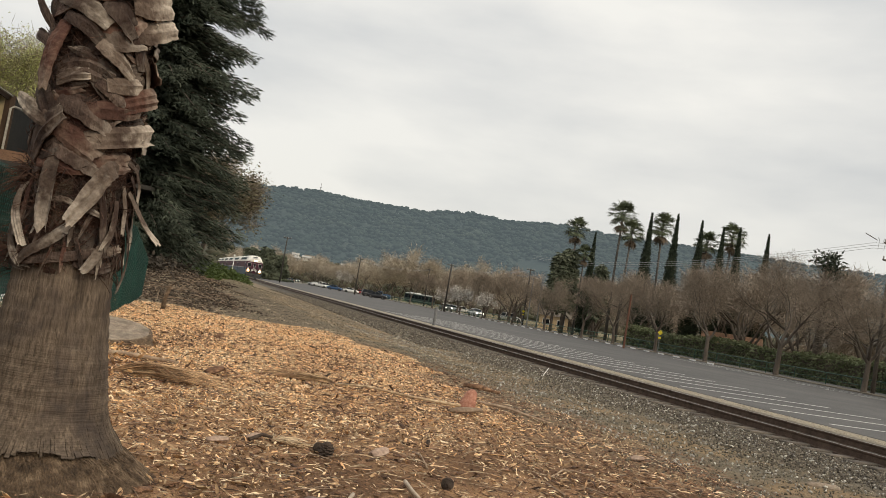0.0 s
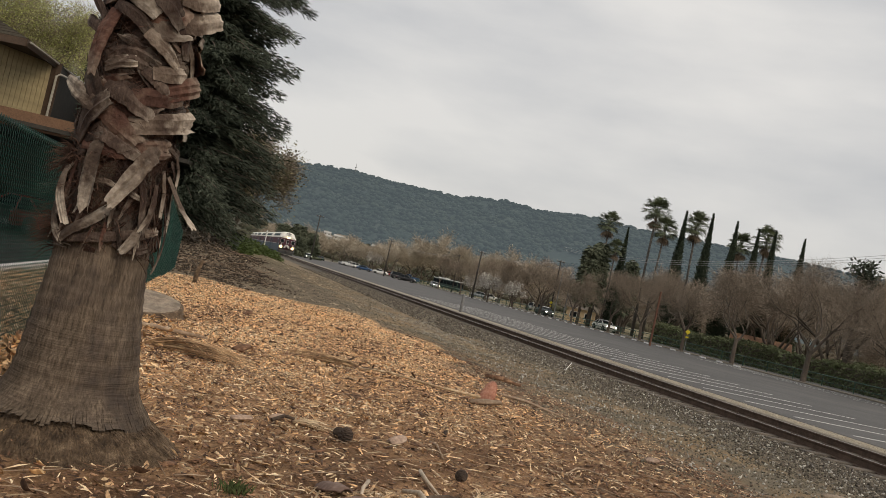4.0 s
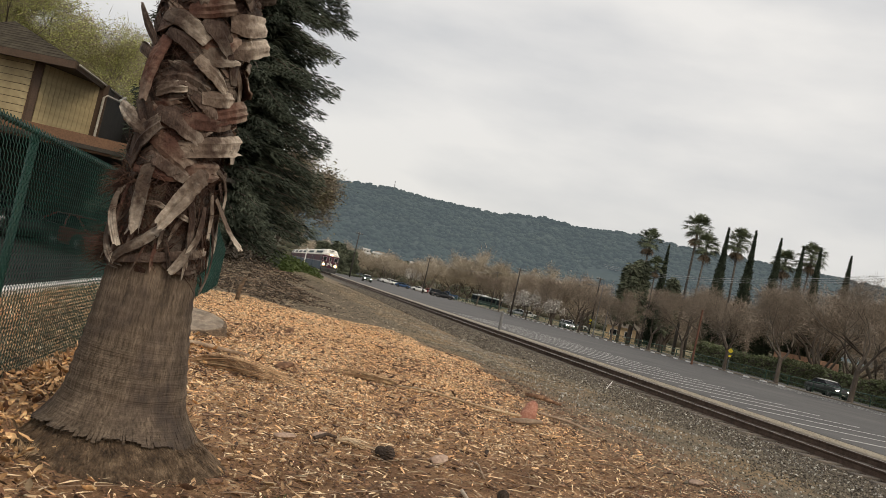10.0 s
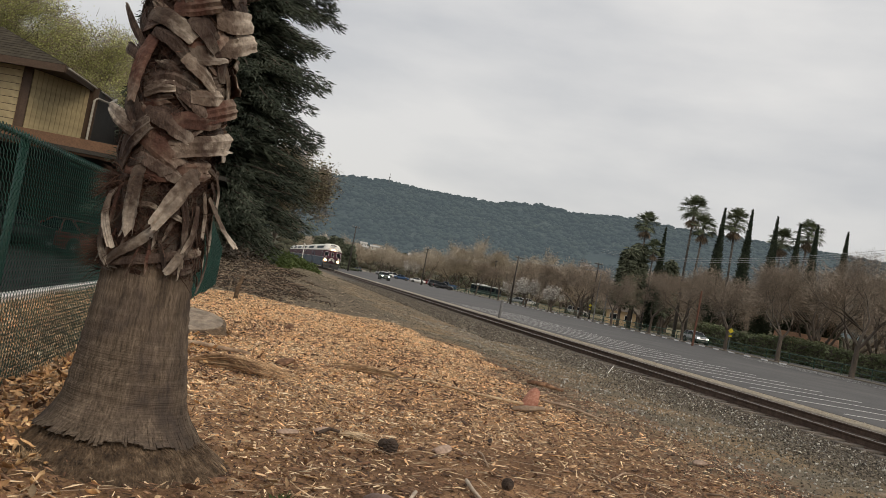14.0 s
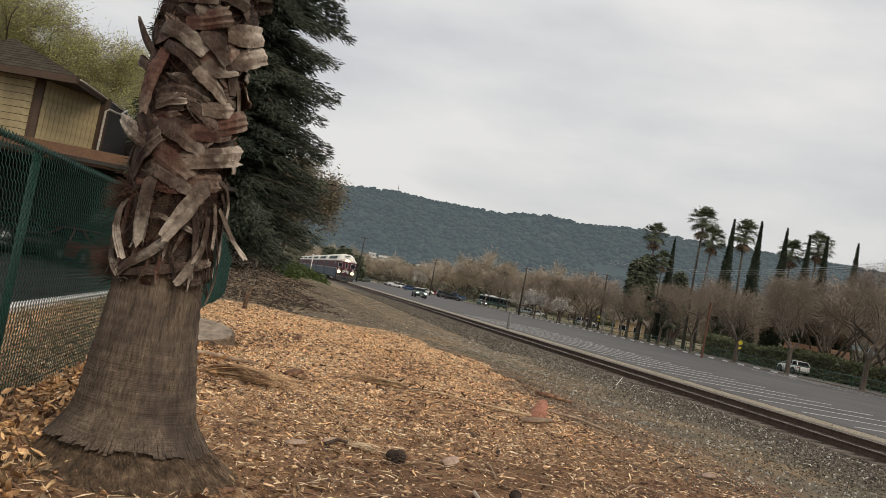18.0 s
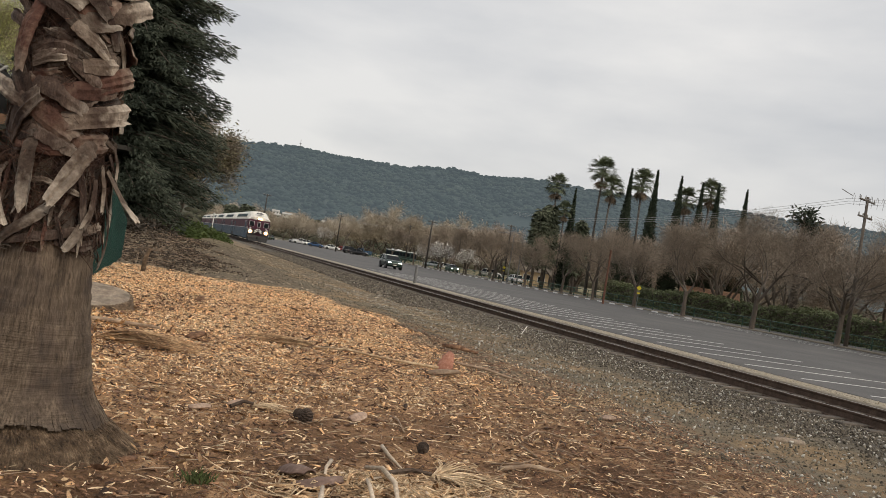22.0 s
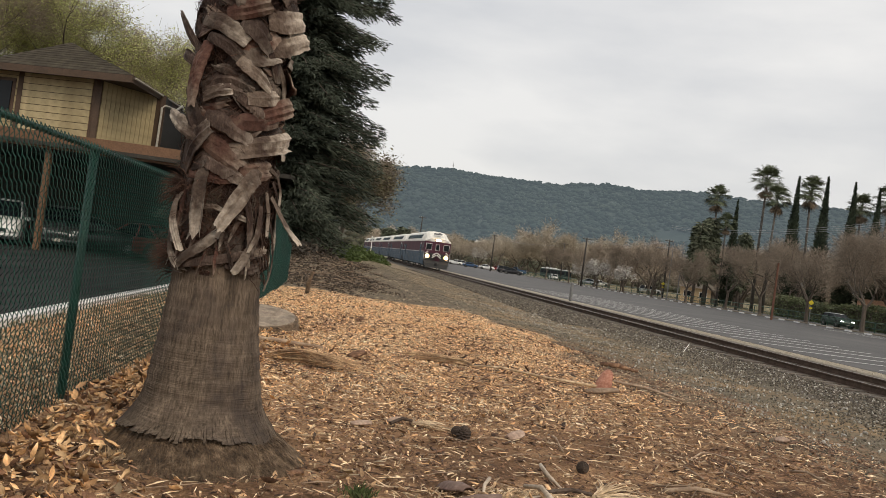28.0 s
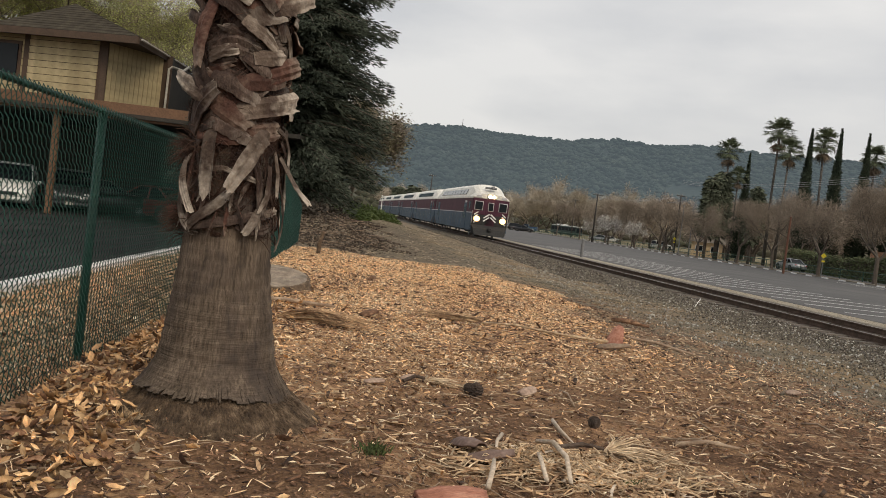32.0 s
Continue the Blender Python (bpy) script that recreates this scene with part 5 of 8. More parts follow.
def frond(x, y, yaw, length, n, seed, label, spread=0.5, lift=0.06, mat=None):
    """A dead fan frond: a stalk and long dry blades."""
    z = ground_at(x, y)
    rn = random.Random(seed)
    t = thing("dead_palm_frond", label, "palm frond", Matrix.Translation((x, y, z)) @ Matrix.Rotation(yaw, 4, "Z"))
    part("stalk", Mesh().tube([(-length * 0.5, 0, .02), (-length * .2, .02, .05), (0, 0, .04)], [.014, .013, .01], 7), M_BOOT_PALE, t, "pale bent stalk")
    m = Mesh()
    for i in range(n):
        a = rn.uniform(-spread, spread)
        l = length * rn.uniform(.4, 1.0)
        pts, outs, ws = [], [], []
        h, w = rn.uniform(0, lift), rn.uniform(.008, .022)
        for k in range(5):
            s = k / 4
            aa = a * (1 + .4 * s * rn.uniform(.5, 1.2))
            pts.append(((math.cos(aa) * l * s), math.sin(aa) * l * s, .015 + h * math.sin(math.pi * s * .9) + rn.uniform(0, .012)))
            outs.append((rn.uniform(-.3, .3), rn.uniform(-.5, .5), 1))
            ws.append(w * (1 - .75 * s))
        ribbon(m, pts, ws, outs, .0015, .3)
    tagged(part("blade_mass", m, mat or M_STRAW, t, "dry straw-coloured blades"), kind="stuff")


def frond_heap(x, y, seed):
    """A low trampled heap of broken frond blades, all ways across each other."""
    rn = random.Random(seed)
    t = thing("dead_frond_heap", "low trampled heap of dry straw-coloured palm frond blades", "palm fronds", Matrix.Translation((x, y, ground_at(x, y))))
    for name, label, mat, count, w0 in (("straw_mass", "dry straw-coloured blades", M_STRAW, 620, (.004, .012)), ("leaf_mass", "dull brown torn blades", M_TANFROND, 420, (.006, .02)), ("bleached_mass", "bleached pale blades", M_BLEACHED, 14, (.012, .026))):
        m = Mesh()
        for i in range(count):
            cx, cy = rn.gauss(.1, .34), rn.gauss(-.08, .17)
            a, l = rn.gauss(.5, .7) + rn.choice((0, 0, math.pi, 1.4)), rn.uniform(.06, .28)
            bow, w, tip = rn.gauss(0, .4), rn.uniform(*w0), rn.uniform(-.04, .03)
            pts, outs, ws = [], [], []
            for k in range(5):
                s = k / 4 - .5
                aa = a + bow * s
                px, py = cx + math.cos(aa) * l * s, cy + math.sin(aa) * l * s
                h = .06 * math.exp(-(px + .12) ** 2 / .12 - py ** 2 / .04)
                pts.append((px, py, .008 + h * rn.uniform(.6, 1.0) + max(0, tip * s * 2) + rn.uniform(0, .012)))
                outs.append((rn.uniform(-.4, .4), rn.uniform(-.6, .2), 1))
                ws.append(w * (1.1 - .8 * abs(s)))
            ribbon(m, pts, ws, outs, .0015, rn.uniform(0, .4))
        tagged(part(name, m, mat, t, label), kind="stuff")


frond_heap(0.95, 4.3, 1)
frond(1.25, 4.75, 0.1, 0.6, 70, 4, "flattened dry palm frond on the soil", .9, .05)
frond(-1.2, 8.35, -.02, 1.15, 90, 5, "dry tan palm frond lying behind the palm", .2, .13, M_TANFROND)
frond(1.0, 9.95, 2.95, 0.9, 80, 7, "dry tan palm frond lying across the mulch", .2, .08, M_TANFROND)
frond(0.25, 6.15, 0.5, 0.35, 24, 6, "small dry tuft of straw", .9, .03)
for pts, rad in (([(0.83, 4.52, .07), (0.88, 4.33, .12), (0.91, 4.1, .11), (0.9, 3.88, .05)], [.02, .024, .024, .02]), ([(0.8, 4.26, .07), (0.78, 4.06, .1), (0.79, 3.89, .05)], [.016, .02, .02]), ([(1.03, 5.22, .05), (1.05, 5.05, .04), (1.1, 4.87, .02)], [.022, .022, .01]), ([(0.65, 4.6, .06), (0.61, 4.45, .06), (0.59, 4.3, .02)], [.02, .018, .012]), ([(0.56, 4.08, .07), (0.54, 3.92, .07), (0.51, 3.77, .03)], [.018, .024, .024])):
    stick("frond_stalk", "bleached curved palm stalk in the dry heap", pts, [q * .55 for q in rad], M_BLEACHED, "palm stalk", "palm stalks")


# ---------- trees
M_WOOD = material("grey_brown_tree_bark", [(0.055, 0.044, 0.035), (0.095, 0.077, 0.061), (0.145, 0.119, 0.096)], 3, 0.9, bump=0.6, bump_scale=12, stretch=(2, 2, 0.5))
M_TWIG = material("bare_twig", [(0.23, 0.182, 0.142), (0.335, 0.275, 0.218), (0.45, 0.375, 0.3)], 0.8, 0.9, bump=0, per_island=0.35)
# Far twigs are lightened in colour to stand for distance haze.
M_FARTWIG = material("haze_paled_twig", [(0.27, 0.23, 0.175), (0.4, 0.345, 0.27), (0.54, 0.475, 0.385)], 0.8, 0.9, bump=0, per_island=0.35)
M_FIR = material("dark_conifer_needles", [(0.034, 0.043, 0.034), (0.058, 0.069, 0.052), (0.09, 0.102, 0.075)], 0.6, 0.9, bump=0, per_island=0.4, spec=0.05)
M_PINE = material("olive_pine_needles", [(0.055, 0.066, 0.045), (0.098, 0.11, 0.075), (0.15, 0.162, 0.11)], 0.5, 0.8, bump=0, per_island=0.4, spec=0.08)
M_CYPRESS = material("cypress_foliage", [(0.03, 0.042, 0.03), (0.05, 0.066, 0.044), (0.075, 0.092, 0.06)], 0.7, 0.85, bump=0, per_island=0.35, spec=0.2)
M_YELLOW_LEAF = material("yellow_green_spring_leaf", [(0.34, 0.35, 0.14), (0.5, 0.51, 0.22), (0.65, 0.65, 0.34)], 0.5, 0.9, bump=0, spec=.05, per_island=0.4)
M_PALELEAF = material("pale_spring_leaf", [(0.17, 0.19, 0.08), (0.27, 0.29, 0.135), (0.38, 0.39, 0.21)], 0.5, 0.7, bump=0, per_island=0.4)
M_GREEN_LEAF = material("fresh_green_leaf", [(0.06, 0.09, 0.026), (0.1, 0.14, 0.042), (0.16, 0.2, 0.07)], 0.8, 0.65, bump=0, per_island=0.4)
M_HEDGE = material("ivy_hedge_leaf", [(0.1, 0.12, 0.06), (0.165, 0.19, 0.1), (0.25, 0.275, 0.155)], 0.5, 0.7, bump=0, per_island=0.45)
M_PALMLEAF = material("palm_fan_leaf", [(0.045, 0.058, 0.03), (0.08, 0.098, 0.05), (0.125, 0.145, 0.078)], 1.0, 0.6, bump=0, per_island=0.4)
M_PALMTRUNK = material("grey_palm_trunk", [(0.06, 0.055, 0.05), (0.1, 0.093, 0.083)], 3, 0.9, bump=0.3)
M_PALMDEAD = material("dead_palm_leaf", [(0.1, 0.07, 0.045), (0.17, 0.125, 0.08)], 1.0, 0.8, bump=0, per_island=0.3)
M_BLOSSOM = material("white_blossom", [(0.5, 0.48, 0.45), (0.68, 0.66, 0.62)], 1.0, 0.8, bump=0, per_island=0.3)
M_BROWN_LEAF = material("brown_olive_scrub", [(0.075, 0.07, 0.035), (0.14, 0.125, 0.065), (0.21, 0.18, 0.1)], 0.8, 0.8, bump=0, per_island=0.4)



def let_light_through(m, share):
    """Thin leaves: a share of the light passes them."""
    nd, lk = m.node_tree.nodes, m.node_tree.links
    b = nd["Principled BSDF"]
    thin, both = nd.new("ShaderNodeBsdfTranslucent"), nd.new("ShaderNodeMixShader")
    lk.new(b.inputs["Base Color"].links[0].from_socket, thin.inputs["Color"])
    both.inputs["Fac"].default_value = share
    lk.new(b.outputs["BSDF"], both.inputs[1])
    lk.new(thin.outputs["BSDF"], both.inputs[2])
    lk.new(both.outputs["Shader"], nd["Material Output"].inputs["Surface"])


for m in (M_YELLOW_LEAF, M_PALELEAF, M_GREEN_LEAF, M_HEDGE):
    let_light_through(m, .45)
LEAF_V = np.array([[0, 0, 0], [0.5, 0.28, 0.06], [1, 0, 0], [0.5, -0.28, 0.06]], float)
LEAF_F = np.array([[0, 3, 2, 1]])
SPRAY_V = np.array([[0, 0, 0], [0.35, 0.2, -0.03], [1, 0.03, -0.12], [0.35, -0.2, -0.03], [0.55, 0.0, 0.06]], float)
NEEDLE_SPRAY_V = np.array([[0, 0, 0], [0.4, 0.105, -0.03], [1, 0.02, -0.14], [0.4, -0.105, -0.03], [0.5, 0.0, 0.04]], float)
SPRAY_F = np.array([[0, 3, 4], [3, 2, 4], [2, 1, 4], [1, 0, 4]])


def leaves(name, parent, pts, sizes, mat, r, label="", base=(LEAF_V, LEAF_F), yaw=None, pitch=None):
    n = len(pts)
    yaw = r.uniform(0, 2 * np.pi, n) if yaw is None else yaw
    pitch = r.normal(0, 0.6, n) if pitch is None else pitch
    t = turns_of(yaw, r.normal(0, 0.6, n), -pitch)
    s = np.repeat(np.asarray(sizes, float).reshape(-1, 1) * np.ones((n, 1)), 3, 1)
    ob = new(name, scatter(name, base[0], base[1], pts, t, s, mat))
    ob.parent = parent
    return tagged(ob, label, kind="stuff")


def grow(m, tips, rn, p, d, length, radius, depth, spread, up):
    """A limb and its forks."""
    pts, rad = [p], [radius]
    q, dd = p.copy(), d.copy()
    n = 4
    for k in range(n):
        dd = (dd + Vector((rn.uniform(-.18, .18), rn.uniform(-.18, .18), rn.uniform(-.05, .1) + up))).normalized()
        q = q + dd * (length / n)
        pts.append(q.copy())
        rad.append(radius * (1 - 0.4 * (k + 1) / n))
    m.tube(pts, rad, 7 if depth > 3 else 5 if depth > 1 else 3, cap=False)
    if depth == 0:
        tips.append((q, dd))
        tips.append((pts[2], dd))
        return
    for k in range(rn.choice((2, 3, 3) if depth > 1 else (3, 3, 4))):
        a, s = rn.uniform(0, 2 * math.pi), rn.uniform(0.35, 0.95) * spread
        side = dd.orthogonal().normalized()
        side = Matrix.Rotation(a, 3, dd) @ side
        nd = (dd + side * s).normalized()
        start = pts[rn.choice((2, 3, 4)) if k else 4]
        grow(m, tips, rn, start.copy(), nd, length * rn.uniform(0.62, 0.85), rad[-1] * rn.uniform(.6, .85), depth - 1, spread, up)


def bare_tree(seed, height, label, name="bare_tree", spread=0.8, twigs=2600, trunk=0.24, twig_len=(0.35, 0.8), mat=None, depth=4, leafy=None, base=0.18, up=0.03, twig_w=0.012, cat="tree", scatter_twigs=.04):
    rn, r = random.Random(seed), np.random.default_rng(seed)
    t = thing(name, label, cat)
    m, tips = Mesh(), []
    h0 = height * base
    lean = Vector((rn.uniform(-.08, .08), rn.uniform(-.08, .08), 1)).normalized()
    m.tube([(0, 0, -0.3), (0, 0, 0.05), lean * h0 * .5, lean * h0], [trunk * 1.35, trunk * 1.1, trunk * .92, trunk * .85], 10, cap=False)
    for k in range(rn.choice((3, 4, 4))):
        a = k * 1.7 + rn.uniform(-.4, .4)
        d = Vector((math.cos(a) * spread * .75, math.sin(a) * spread * .75, 1)).normalized()
        grow(m, tips, rn, lean * h0 * rn.uniform(.8, 1.0), d, height * 0.3, trunk * rn.uniform(.5, .7), depth - 1, spread, up)
    part("trunk", m, M_WOOD, t, "", True)
    top = max(p.z for p, _ in tips)
    k = r.integers(0, len(tips), twigs)
    P = np.array([tuple(tips[i][0]) for i in k]) + r.normal(0, height * scatter_twigs, (twigs, 3))
    Dn = np.array([tuple(tips[i][1]) for i in k]) + r.normal(0, 0.55, (twigs, 3))
    Dn /= np.linalg.norm(Dn, axis=1)[:, None]
    yaw, pitch = np.arctan2(Dn[:, 1], Dn[:, 0]), np.arcsin(np.clip(Dn[:, 2], -1, 1))
    ln = r.uniform(*twig_len, twigs)
    bv = np.array([[0, 0, 0], [.35, .5, .05], [1, 0, 0], [.35, -.5, .05]], float)
    bf = np.array([[0, 3, 2], [0, 2, 1]])
    ob = new("twig_mass", scatter("twig_mass", bv, bf, P, turns_of(yaw, r.uniform(-1, 1, twigs), -pitch), np.stack([ln, np.full(twigs, twig_w), np.full(twigs, 0.3)], 1), mat or M_TWIG))
    ob.parent = t
    tagged(ob, "", kind="stuff")
    if leafy:
        lm, n, size, sd = leafy
        k = r.integers(0, len(tips), n)
        leaves("foliage", t, np.array([tuple(tips[i][0]) for i in k]) + r.normal(0, sd, (n, 3)), r.uniform(.6, 1.3, n) * size, lm, r)
    t["top"] = top
    return t


def place(t, u, v, height=None, turn=0.0, z=LOT, xy=None):
    """Sets a built tree at u, v, turned and scaled evenly to the height given."""
    k = height / t["top"] if height else 1.0
    p = Vector((xy[0], xy[1], z)) if xy else W(u, v, z)
    t.matrix_basis = Matrix.Translation(p) @ Matrix.Rotation(turn, 4, "Z") @ Matrix.Scale(k, 4)
    return t


def copy_tree(t, u, v, height, turn, z=LOT, xy=None):
    k = height / t["top"]
    c = copy_thing(t, Matrix.Identity(4))
    p = Vector((xy[0], xy[1], z)) if xy else W(u, v, z)
    c.matrix_basis = Matrix.Translation(p) @ Matrix.Rotation(turn, 4, "Z") @ Matrix.Scale(k, 4)
    return c


def lot_trees():
    what = "leafless brown street tree with fine twigs at the lot edge"
    kinds = [bare_tree(s, 8.0, what, spread=sp, twigs=9000, twig_len=(.3, .8), depth=5, twig_w=.012, up=.02, base=.3, trunk=.2) for s, sp in ((21, 1.1), (22, .95), (23, 1.2))]
    spots = [(30.9, 7.8), (35.5, 8.4), (42.0, 8.4), (50.1, 9.0), (59.6, 9.8), (69.6, 8.6), (78.5, 8.2), (87.5, 7.6), (95.7, 7.4), (107, 7.4), (119, 7.2), (131, 7.2), (146, 7.2), (162, 7.0), (180, 7.0)]
    for i, (v, h) in enumerate(spots):
        if i < 3:
            place(kinds[i], 47.0, v, h, i * 1.3)
        else:
            copy_tree(kinds[i % 3], 47.0, v, h, i * 1.3)
    for k in kinds:
        tagged(k, group="trees along the lot")
    # denser rows behind the street
    rn = random.Random(5)
    thick = [bare_tree(s, 8.0, "leafless brown tree in the rows behind the street", spread=sp, twigs=3600, twig_len=(.5, 1.1), depth=4, twig_w=.035, up=.0, base=.12) for s, sp in ((24, 1.0), (25, .9))]
    for i in range(52):
        u, v = rn.choice((64, 68, 74, 80, 88)), 32 + i * 3.2 + rn.uniform(-2, 2)
        h = rn.uniform(8.5, 11.5)
        if i < 2:
            place(thick[i], u, v, h, i, -.33)
        else:
            copy_tree(thick[i % 2], u + rn.uniform(-2, 2), v, h, rn.uniform(0, 6), -0.33)
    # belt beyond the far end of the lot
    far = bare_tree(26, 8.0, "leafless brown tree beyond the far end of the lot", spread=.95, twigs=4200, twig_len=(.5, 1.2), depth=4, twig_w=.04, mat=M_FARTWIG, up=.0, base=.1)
    for i in range(46):
        az = -2.2 + i * 0.42 + rn.uniform(-.3, .3)
        p = bearing(az, rn.uniform(300, 420))
        h = rn.uniform(10, 15) * (0.85 if az < 7 else 1.3)
        if i == 0:
            place(far, 0, 0, h, 0, -.33, (p.x, p.y))
        else:
            copy_tree(far, 0, 0, h, rn.uniform(0, 6), -0.33, (p.x, p.y))
    # blossoming trees
    b = bare_tree(31, 4.0, "small tree covered with white blossom", "blossom_tree", 0.9, 700, .09, leafy=(M_BLOSSOM, 2600, .16, .2), depth=3)
    for i, (az, r, h) in enumerate(((12.8, 143, 4.4), (14.3, 138, 3.9), (11.6, 160, 3.8), (4.9, 300, 6.5))):
        p = bearing(az, r)
        if i == 0:
            place(b, 0, 0, h, 0, LOT, (p.x, p.y))
            tagged(b, group="blossom trees")
        else:
            copy_tree(b, 0, 0, h, i * 2.0, LOT, (p.x, p.y))


lot_trees()


def conifer(name, label, seed, height, radius, n_branch, per, spray, mat, low=0.06, droop=0.35, power=0.75, cat="tree", lump=0.35, shape=None):
    """A trunk with whorls of drooping branches that carry flat sprays."""
    rn, r = random.Random(seed), np.random.default_rng(seed)
    t = thing(name, label, cat)
    m = Mesh()
    m.tube([(0, 0, -.4), (0, 0, height * .3), (0, 0, height * .7), (0, 0, height)], [height * .022, height * .017, height * .009, .02], 9)
    part("trunk", m, M_WOOD, t, "", True)
    limbs, P, Y, Pi, S = Mesh(), [], [], [], []
    for i in range(n_branch):
        s = low + (1 - low) * ((i + rn.random()) / n_branch)
        a = rn.uniform(0, 2 * math.pi)
        l = radius * (1 - s) ** power * rn.uniform(1 - lump, 1 + lump * .55) + .25
        z0 = height * s
        d = Vector((math.cos(a), math.sin(a), 0))
        rise = rn.uniform(-.05, .25)
        pts = [d * (l * k / 4) + Vector((0, 0, z0 + l * (rise * k / 4 - droop * (k / 4) ** 2))) for k in range(5)]
        limbs.tube(pts, [.05 + .012 * l, .045, .035, .022, .008], 4, cap=False)
        n = max(6, int(per * l / radius))
        for j in range(n):
            q = rn.random() ** .7
            k = min(3, int(q * 4))
            c = pts[k].lerp(pts[k + 1], q * 4 - k)
            side = rn.uniform(-1, 1) * (.18 + .30 * l * (1 - q * .6)) * .55
            P.append((c.x - d.y * side + rn.uniform(-.1, .1), c.y + d.x * side + rn.uniform(-.1, .1), c.z + rn.uniform(-.28, .1)))
            Y.append(a + side * .9 + rn.uniform(-.5, .5))
            Pi.append(rn.uniform(-.75, .25))
            S.append(1.9 if q < .5 else 1.0)
    tagged(part("branch_mass", limbs, M_WOOD, t), kind="stuff")
    n = len(P)
    leaves("foliage", t, np.array(P), r.uniform(.6, 1.35, n) * spray * np.array(S), mat, r, "", (SPRAY_V if shape is None else shape, SPRAY_F), np.array(Y), np.array(Pi))
    t["top"] = height
    return t


fir = conifer("conifer_tree", "tall dark green conifer with drooping feathery branches beside the fence", 41, 24.0, 3.5, 720, 360, .23, M_FIR, low=.05, droop=.26, power=.36, lump=.3, shape=NEEDLE_SPRAY_V)
p = bearing(-8.9, 33.0)
place(fir, 0, 0, 24.0, .5, ground_at(p.x, p.y) - .05, (p.x, p.y))


def pine(name, label, seed, height, crowns, mat, clump=1300, size=.4):
    """A pine of irregular foliage clouds on bare limbs; crowns: x, y, z, radius."""
    rn, r = random.Random(seed), np.random.default_rng(seed)
    t = thing(name, label, "tree")
    m = Mesh()
    m.tube([(0, 0, -.3), (.1, 0, height * .4), (-.1, .1, height * .75), (0, 0, height * .95)], [.4, .32, .2, .06], 8)
    P = []
    for x, y, z, rad in crowns:
        m.tube([(0, 0, max(1.5, z - abs(x) * .7 - 1)), (x * .5, y * .5, z - rad * .6), (x, y, z)], [.1, .07, .03], 5)
        n = int(clump * rad * rad / 4)
        q = r.normal(0, 1, (n, 3))
        q = q / np.linalg.norm(q, axis=1)[:, None] * (r.uniform(.25, 1, (n, 1)) ** .4)
        lump = 1 + .9 * np.array([noise.noise(Vector(a * 2.6 + x)) for a in q])[:, None]
        P.append(q * lump * np.array([rad, rad, rad * .7]) + (x, y, z))
    part("trunk", m, M_WOOD, t, "", True)
    P = np.concatenate(P)
    leaves("foliage", t, P, r.uniform(.6, 1.3, len(P)) * size, mat, r, "", (SPRAY_V, SPRAY_F))
    t["top"] = height
    return t


def east_trees():
    # tall pines and the great bare tree behind the street
    rn = random.Random(9)
    a = pine("pine_tree", "tall dark green pine with ragged layered crown", 51, 16, [(-2.2, 0, 15.0, 1.5), (1.6, .6, 14.9, 1.6), (-3.3, -.4, 12.8, 1.6), (0, .5, 12.6, 1.9), (-4.4, 0, 10.2, 1.6), (-1.2, -.6, 10.0, 2.0), (2.4, .3, 11.4, 1.7), (2.6, 0, 8.6, 1.5), (-2.4, 0, 7.8, 1.5)], M_PINE, 4200, .3)
    p = bearing(44.6, 82)
    place(a, 0, 0, 15.9, -radians(44.6), -.33, (p.x, p.y))
    b = pine("pine_tree", "dark green pine with a narrow ragged crown", 52, 13.8, [(0, 0, 13.0, 1.3), (-.8, .3, 11.2, 1.6), (.7, 0, 9.5, 1.6), (-.3, 0, 7.6, 1.4)], M_PINE, 4200, .3)
    p = bearing(47.9, 80)
    place(b, 0, 0, 13.7, -radians(47.9), -.33, (p.x, p.y))
    c = pine("pine_tree", "small dark round pine crown", 53, 10, [(0, 0, 9.3, 1.1), (.7, 0, 8.5, .9)], M_FIR)
    p = bearing(35.1, 95)
    place(c, 0, 0, 13.0, 0, -.33, (p.x, p.y))
    big = bare_tree(61, 14, "great leafless tree with wide arching limbs", "bare_tree", .6, 5000, .36, (.3, .7), mat=M_WOOD, depth=6, base=.28, twig_w=.02, up=.1, scatter_twigs=.006)
    p = bearing(51.7, 66)
    place(big, 0, 0, 15.4, .8, -.3, (p.x, p.y))
    d = conifer("conifer_tree", "dark bushy conifer behind the hedge", 63, 6.0, 2.2, 90, 46, .5, M_FIR, low=.02, droop=.15)
    p = bearing(54.7, 74)
    place(d, 0, 0, 6.6, 0, -.33, (p.x, p.y))
    p = bearing(53.0, 78)
    copy_tree(d, 0, 0, 6.3, 2, -.33, (p.x, p.y))
    g = bare_tree(64, 7, "tree with pale yellow-green new leaves", "leafy_tree", .9, 500, .2, leafy=(M_PALELEAF, 3600, .24, .5), depth=4)
    p = bearing(60.3, 80)
    place(g, 0, 0, 7.6, 0, -.33, (p.x, p.y))
    p = bearing(62.5, 84)
    copy_tree(g, 0, 0, 8.4, 2, -.33, (p.x, p.y))


east_trees()


